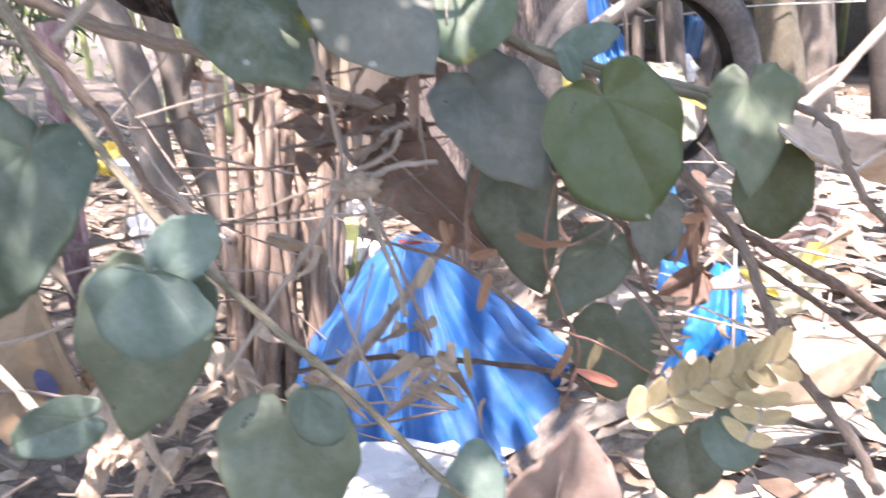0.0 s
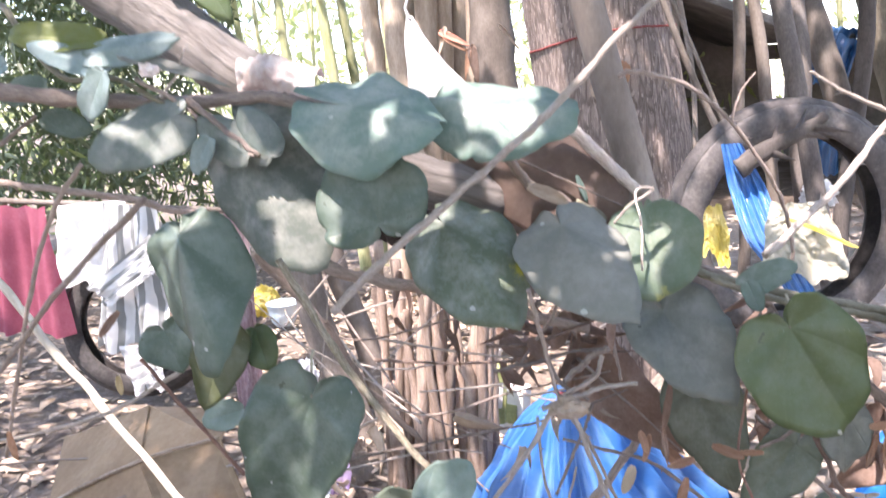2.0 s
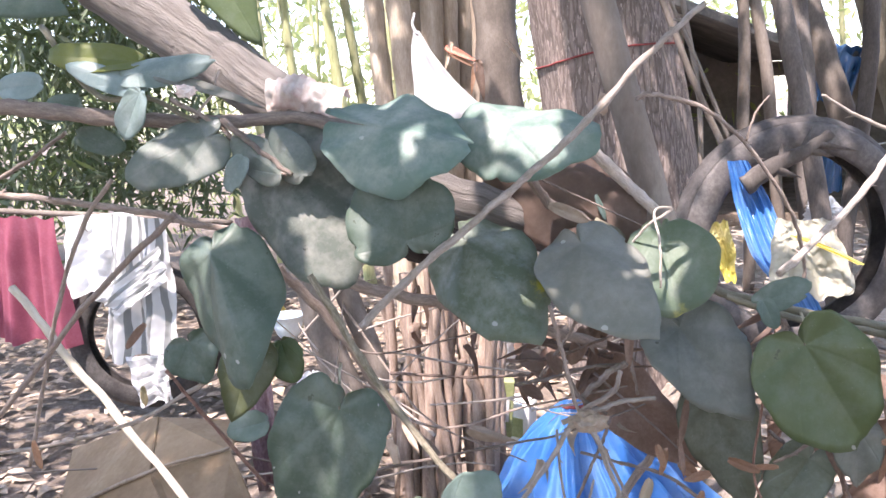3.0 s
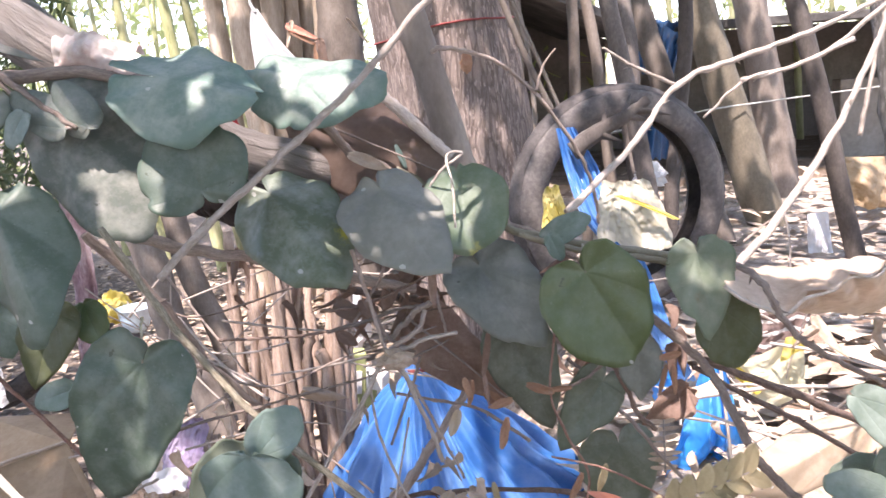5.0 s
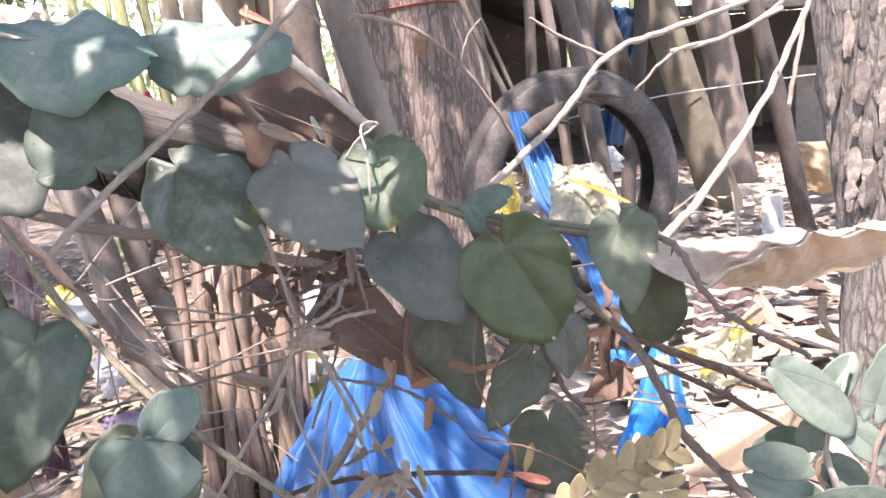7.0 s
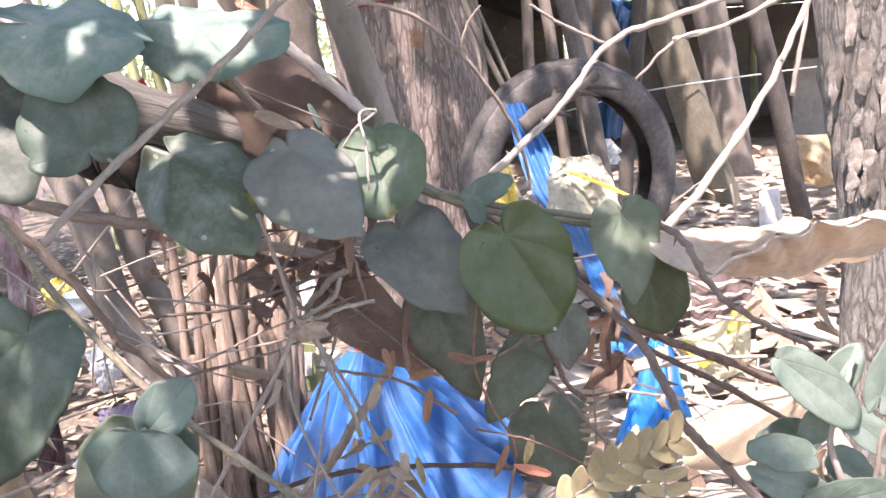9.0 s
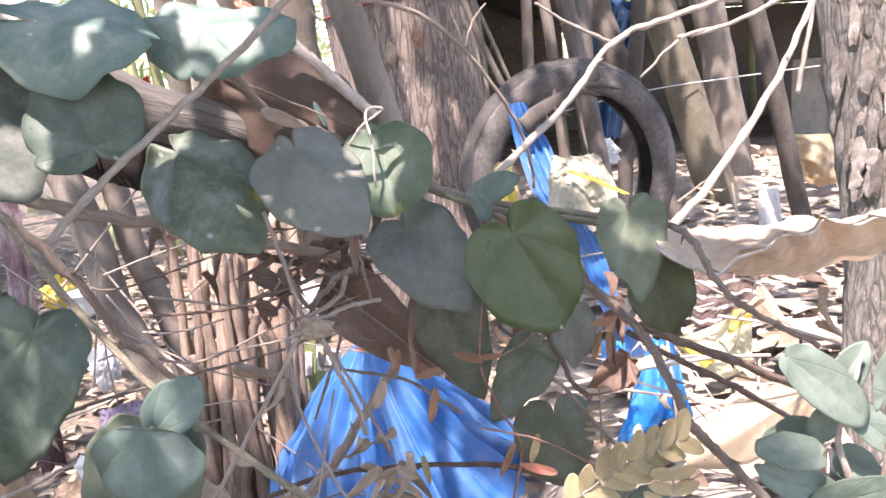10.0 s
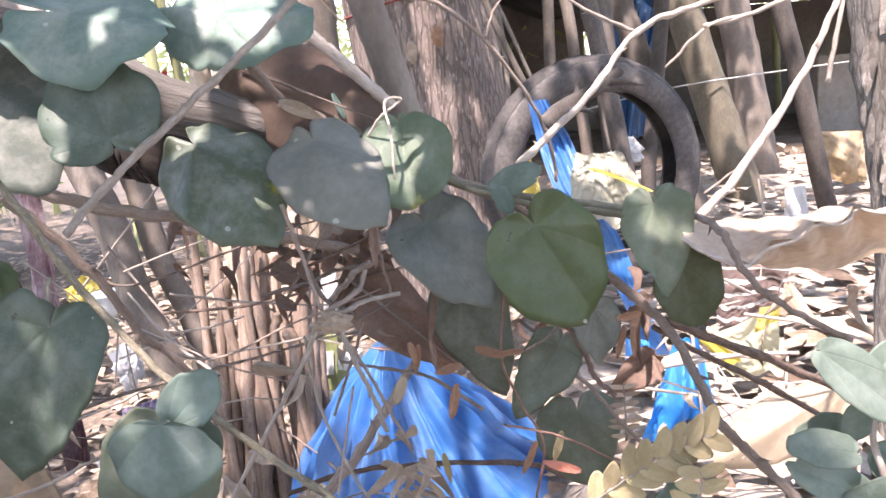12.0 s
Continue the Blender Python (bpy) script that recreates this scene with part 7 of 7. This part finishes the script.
part("film", hung("blue_bag", (0.491, 1.380, 0.174), (0.536, 1.380, 0.165), (0.537, 1.380, 0.101), (0.487, 1.380, 0.101), 1.5, 0.01, 36, 30, 30, 0.02), BAG_BLUE, bag_two)
tan_sack = thing("paper_sack", (2.080, 3.600, 0.033), "torn tan paper sack standing on the terrace", "sack")
part("sheet", hung("tan_sack", (1.942, 3.600, 0.284), (2.168, 3.600, 0.268), (2.175, 3.550, 0.024), (1.964, 3.550, 0.068), 1.2, 0.02, 21, 40, 40, 0.06), SACK_TAN, tan_sack)
part("sheet", hung("tan_sack", (1.997, 3.700, 0.265), (2.224, 3.700, 0.249), (2.271, 3.720, 0.009), (2.050, 3.720, 0.055), 1.2, 0.02, 22, 30, 30, -0.04), SACK_TAN, tan_sack)
white_card = thing("white_wrapper", (1.581, 3.000, -0.021), "bright white plastic wrapper propped by a post", "wrapper")
part("film", hung("white_card", (1.534, 3.000, 0.141), (1.614, 3.000, 0.148), (1.615, 2.950, -0.021), (1.518, 2.950, -0.017), 0.8, 0.01, 23, 30, 30, 0.02), FILM_WHITE, white_card)
film_heap("white_bag", "crumpled white plastic bag behind the tyre", "bag", (0.920, 3.000, 0.333), 0.07, FILM_WHITE, 23, 20, (0.8, 0.7, 0.8))

# ---- rubbish on the low side ----
carton = thing("open_carton", (-0.875, 1.450, 0.017), "torn open brown cardboard carton with blue marks", "carton")
apex, back = Vector((-0.938, 1.620, 0.079)), Vector((-0.733, 1.640, 0.066))
fold_a, fold_b, fold_c = Vector((-1.125, 1.470, -0.103)), Vector((-0.875, 1.450, 0.017)), Vector((-0.685, 1.450, 0.074))
far, near_a, near_b, near_c = Vector((-1.265, 1.750, -0.066)), Vector((-0.853, 1.200, -0.148)), Vector((-0.625, 1.160, -0.108)), Vector((-0.501, 1.270, -0.016))
low_c = Vector((-0.462, 1.200, -0.123))
for name, corners, thick in (("back_panel", (apex, back, fold_c, fold_b), -0.006), ("side_panel", (far, apex, fold_b, fold_a), -0.006),
                             ("flap", (fold_a, fold_b, near_b, near_a), -0.006), ("front_panel", (fold_b, fold_c, low_c, near_b), -0.006)):
    rim = 0.0 if name == "back_panel" else 0.004
    part(name, slab(name, *(tuple(c + Vector((0, -rim, rim))) for c in corners), thick), CARD, carton)
part("torn_edge", tube("torn_edge", [tuple(c + Vector((0, -0.008, 0.008))) for c in (fold_a, fold_b, fold_c)], 0.004, 0.003, 6, 10, 0.3, 0.3, 9), PAPER, carton, "pale torn cardboard edge")


def mark(a, b, c, d, u, v, du, dv, turn, label):
    """A flat printed stroke lying just above one panel of the carton."""
    vs = []
    n = (b - a).cross(d - a).normalized()
    n = n if n.y < 0 else -n
    for k in range(20):
        x, y = du * math.cos(k * 0.314), dv * math.sin(k * 0.314)
        uu, vv = u + x * math.cos(turn) - y * math.sin(turn), v + x * math.sin(turn) + y * math.cos(turn)
        vs.append(tuple(a.lerp(b, uu).lerp(d.lerp(c, uu), vv) + n * 0.014))
    part("print", mesh_of("print", vs, [tuple(range(20))]), INK_BLUE, carton, label)


mark(fold_a, fold_b, near_b, near_a, 0.72, 0.36, 0.2, 0.03, -0.12, "blue printed stroke")
mark(fold_b, fold_c, low_c, near_b, 0.72, 0.66, 0.1, 0.09, 0.4, "blue printed oval")
paper = thing("crumpled_paper", (-0.516, 1.500, -0.145), "torn crumpled brown paper bag", "paper")
part("sheet", crumple("paper", 0.12, 5, 0.5, 5, (0.6, 0.5, 1.15)), PAPER, paper, at=pose(*(-0.540, 1.500, -0.132), 0, 25, 20))
film_heap("crumpled_paper", "torn crumpled brown paper bag", "paper", (-0.524, 1.700, -0.132), 0.10, PAPER, 15, 40, (0.7, 0.6, 1.1), 0.5, 5)
film_drape("crumpled_paper", "torn crumpled brown paper bag", "paper", (-0.451, 1.150, 0.022), (-0.334, 1.150, 0.071), 0.16, PAPER, 61, 0.1, 1.5, 0.8, 1.4)
wrap = film_drape("purple_wrapper", "shiny purple and white snack wrapper", "wrapper", (-0.476, 1.400, 0.115), (-0.386, 1.400, 0.129), 0.115, FILM_PURPLE, 25, 0.04, 1.5, 0.9, 0.6)
part("print", strip_mesh("print", [(-0.443, 1.310, 0.068), (-0.447, 1.305, 0.049), (-0.444, 1.300, 0.026)], [0.08, 0.095, 0.07], 1.5, 0.1, 16, 12), FILM_WHITE, wrap, "white printed panel")


def carton_box(label, at, size, material, turn):
    root = thing("small_carton", at, label, "carton")
    bm = bmesh.new()
    bmesh.ops.create_cube(bm, size=1.0, matrix=Matrix.Diagonal((*size, 1)))
    bmesh.ops.bevel(bm, geom=list(bm.edges), offset=0.003, segments=1, affect="EDGES")
    part("box", bm, material, root, at=pose(*at, 4, 5, turn))
    bm = bmesh.new()
    bmesh.ops.create_cube(bm, size=1.0, matrix=Matrix.Diagonal((size[0] * 0.6, 0.004, size[2] * 0.4, 1)))
    part("print", bm, BOX_WHITE if material != BOX_WHITE else BOX_GREEN, root, "printed panel", pose(*at, 4, 5, turn) @ Matrix.Translation((0, -size[1] / 2 - 0.002, 0)))


carton_box("green and white small carton", (-0.174, 2.100, -0.070), (0.065, 0.05, 0.17), BOX_GREEN, 12)
carton_box("white small printed carton", (-0.134, 2.200, -0.157), (0.09, 0.06, 0.15), BOX_WHITE, -20)
rag = thing("white_rag", (-0.180, 0.600, 0.762), "pinkish white rag wrapped over a limb", "rag")
ra, rb = Vector((-0.207, 0.590, 0.774)), Vector((-0.139, 0.585, 0.770))


def wrapped(u, v):
    p = ra.lerp(rb, u)
    a = math.radians(-35 + 190 * v)
    q = Vector((u * 4, v * 3, 2.0))
    r = 0.0165 * (1 - 0.35 * abs(u - 0.45)) * (1 + 0.45 * noise.noise(q) + 0.4 * abs(noise.noise(q * 2.5)) + 0.2 * abs(noise.noise(q * 6)))
    return (p.x, p.y - r * math.cos(a), p.z + r * math.sin(a) + 0.003 * math.sin(u * 5))


part("cloth", sheet("rag", 1, 1, 44, 26, wrapped), RAG, rag)
film_heap("red_scrap", "scrap of red plastic caught in twigs", "scrap", (-0.096, 0.700, 0.705), 0.0071, FILM_RED, 35, 10, (0.6, 0.4, 1.2))
bag = thing("hanging_bag", (-0.685, 3.900, 1.136), "white plastic bag hanging by its handle in the grove", "bag")
part("film", strip_mesh("bag", [(-0.693, 3.900, 1.145), (-0.670, 3.890, 1.041), (-0.614, 3.880, 0.902), (-0.551, 3.870, 0.776), (-0.523, 3.870, 0.693)], [0.03, 0.1, 0.2, 0.32, 0.3], 1.3, 0.05, 18), FILM_WHITE, bag)
part("handle", tube("handle", [(-0.702, 3.920, 1.232), (-0.712, 3.910, 1.174), (-0.686, 3.900, 1.128)], 0.006, 0.008, 6, 6, 0.1), FILM_WHITE, bag)
film_heap("white_bag", "crumpled white plastic bag on low ground", "bag", (-0.298, 3.400, -0.271), 0.09, FILM_WHITE, 43, 20, (0.7, 0.6, 1.3))
film_heap("white_scrap", "scrap of white and purple film", "scrap", (-0.794, 2.300, -0.105), 0.05, FILM_WHITE, 45, 20, (0.8, 0.5, 1.3))
film_heap("paper_wad", "crumpled white paper on low ground", "paper", (0.022, 1.250, -0.216), 0.10, FILM_WHITE, 53, 20, (1.6, 0.8, 0.5))

# ---- litter ----
def litter_mesh(name, count, box, size, seed, lift=0.0, reach=None):
    """Curled fallen leaves lying on the ground within the box, as one mesh."""
    rng = np.random.RandomState(seed)
    verts, faces, uvs = [], [], []
    for _ in range(count):
        x, y = rng.uniform(box[0], box[1]), rng.uniform(box[2], box[3])
        z = ground_height(x, y) + 0.006 + lift * rng.rand() ** 2
        t, l = rng.uniform(0, 6.28), size * rng.uniform(0.4, 1.5)
        w, curl = l * rng.uniform(0.25, 0.6), rng.uniform(-0.1, 0.5)
        d, s = np.array([math.cos(t), math.sin(t), rng.uniform(-0.2, 0.2)]), np.array([-math.sin(t), math.cos(t), rng.uniform(-0.18, 0.18)])
        k, p = len(verts), np.array([x, y, z])
        up = np.array([0, 0, 1])
        verts += [p - d * l / 2, p - d * l * 0.1 + s * w / 2 + up * curl * w, p + d * l * 0.25 + s * w * 0.35 + up * curl * w, p + d * l / 2 + up * curl * l * 0.3, p + d * l * 0.25 - s * w * 0.35 + up * curl * w, p - d * l * 0.1 - s * w / 2 + up * curl * w]
        uvs += [(0, 0)] * 6
        faces += [(k, k + 1, k + 5), (k + 1, k + 2, k + 4, k + 5), (k + 2, k + 3, k + 4)]
    return mesh_of(name, verts, faces, uvs, False)


tagged(part("leaf_litter", litter_mesh("leaf_litter", 6000, (-3.2, 0.5, 0.9, 6.0), 0.07, 1, 0.03), LITTER), "brown fallen leaves on low ground", "litter", kind="stuff")
tagged(part("bleached_litter", litter_mesh("bleached_litter", 2200, (0.35, 4.2, 1.7, 5.6), 0.08, 2, 0.02), LITTER_PALE), "pale sunlit-toned fallen leaves on the terrace", "litter", kind="stuff")
tagged(part("bleached_litter", litter_mesh("bleached_litter", 330, (0.4, 1.7, 0.8, 1.9), 0.15, 7, 0.03), LITTER_PALE), "large pale sunlit-toned fallen leaves under the twigs", "litter", kind="stuff")
tagged(part("brown_litter", litter_mesh("brown_litter", 260, (0.35, 1.5, 0.8, 2.4), 0.1, 23, 0.05), LITTER_BROWN), "dark brown fallen leaves under the twigs", "litter", kind="stuff")
tagged(part("brown_litter", litter_mesh("brown_litter", 900, (0.3, 4.2, 0.8, 6.0), 0.08, 3, 0.08), LITTER), "brown fallen leaves on the terrace", "litter", kind="stuff")


def brushwood(name, count, box, length, thick, seed, level=0.5):
    """Thin dry sticks tangled within the box, as one mesh of slim prisms."""
    rng = np.random.RandomState(seed)
    verts, faces = [], []
    for _ in range(count):
        p = np.array([rng.uniform(box[0], box[1]), rng.uniform(box[2], box[3]), rng.uniform(box[4], box[5])])
        d = rng.normal(size=3) * np.array([1, 0.6, level])
        d /= np.linalg.norm(d)
        l, r = length * rng.uniform(0.4, 1.4), thick * rng.uniform(0.5, 1.3)
        a = np.cross(d, (0.2, 1, 0.1))
        a /= np.linalg.norm(a)
        b = np.cross(d, a)
        bow = rng.normal(size=3) * l * 0.05
        k = len(verts)
        for i, s in enumerate((-0.5, -0.17, 0.17, 0.5)):
            c = p + d * l * s + bow * (0.25 - s * s) * 4
            for j in range(5):
                t = 6.2832 * j / 5
                verts.append(c + (a * math.cos(t) + b * math.sin(t)) * r * (1 - 0.3 * (s + 0.5)))
        for i in range(3):
            for j in range(5):
                j2 = (j + 1) % 5
                faces.append((k + i * 5 + j, k + i * 5 + j2, k + i * 5 + 5 + j2, k + i * 5 + 5 + j))
    return mesh_of(name, verts, faces)


tagged(part("brushwood", brushwood("brushwood", 26, (-0.38, 0.1, 0.75, 1.25, 0.3, 0.54), 0.2, 0.0018, 4, 0.4), TWIG_PALE), "tangle of thin dry brushwood behind the vine", "brushwood", kind="stuff")
tagged(part("brushwood", brushwood("brushwood", 42, (0.45, 1.2, 0.85, 1.5, 0.0, 0.36), 0.25, 0.003, 5, 0.35), TWIG_PALE), "tangle of pale dry brushwood on the terrace edge", "brushwood", kind="stuff")
tagged(part("brushwood", brushwood("brushwood", 120, (-1.2, 0.1, 1.0, 1.9, -0.42, 0.0), 0.25, 0.003, 6, 0.3), TWIG), "tangle of dry brushwood on low ground", "brushwood", kind="stuff")


def caught_leaves(count, box, size, material, label, seed):
    """Shrivelled dry leaves hanging in the brushwood, each a thing of its own on a few shared shapes."""
    rng = random.Random(seed)
    shapes = [blade("dry_blade", size, size * rng.uniform(0.22, 0.4), DRY, rng.uniform(0.5, 1.3), rng.uniform(0.2, 1.1), 0.12, next(seeds), 5, 26, 0.0004, 0.02) for _ in range(7)]
    for _ in range(count):
        at = [rng.uniform(box[k], box[k + 1]) for k in (0, 2, 4)]
        root = thing("caught_leaf", at, label, "leaf", "dry leaves caught in twigs")
        turn = pose(*at, rng.uniform(-150, -40), rng.uniform(-60, 60), rng.uniform(-80, 80)) @ Matrix.Scale(rng.uniform(0.6, 1.25), 4)
        part("blade", rng.choice(shapes), material, root, at=turn)



c = Vector((0.039, 0.640, 0.534))
caught_leaves(14, (c.x - 0.045, c.x + 0.045, 0.61, 0.68, c.z - 0.03, c.z + 0.035), 0.036, LEAF_DRY, "shrivelled brown dry leaf caught in twigs", 13)
c = Vector((-0.117, 0.850, 0.153))
caught_leaves(14, (c.x - 0.1, c.x + 0.1, 0.75, 0.95, c.z - 0.06, c.z + 0.06), 0.06, LEAF_TAN, "curled tan dry leaf caught in brushwood", 15)
caught_leaves(24, (-0.15, 0.10, 0.66, 0.80, 0.50, 0.60), 0.034, LEAF_DRY, "shrivelled brown dry leaf caught in twigs", 3)
caught_leaves(14, (0.0, 0.16, 0.60, 0.70, 0.30, 0.48), 0.026, LEAF_TAN, "shrivelled tan dry leaf caught in twigs", 4)
caught_leaves(16, (0.22, 0.34, 0.64, 0.80, 0.40, 0.56), 0.04, LEAF_DRY, "shrivelled brown dry leaf caught in twigs", 5)
caught_leaves(16, (-0.30, -0.02, 0.70, 0.95, 0.15, 0.42), 0.05, LEAF_TAN, "curled tan dry leaf caught in brushwood", 6)
caught_leaves(22, (0.42, 0.95, 0.80, 1.3, 0.08, 0.36), 0.07, LEAF_TAN, "curled tan dry leaf caught in brushwood", 7)
c = Vector((0.099, 0.560, 0.365))
caught_leaves(12, (c.x - 0.016, c.x + 0.016, 0.55, 0.58, c.z - 0.02, c.z + 0.022), 0.032, LEAF_TAN, "shrivelled tan dry leaf caught in twigs", 21)
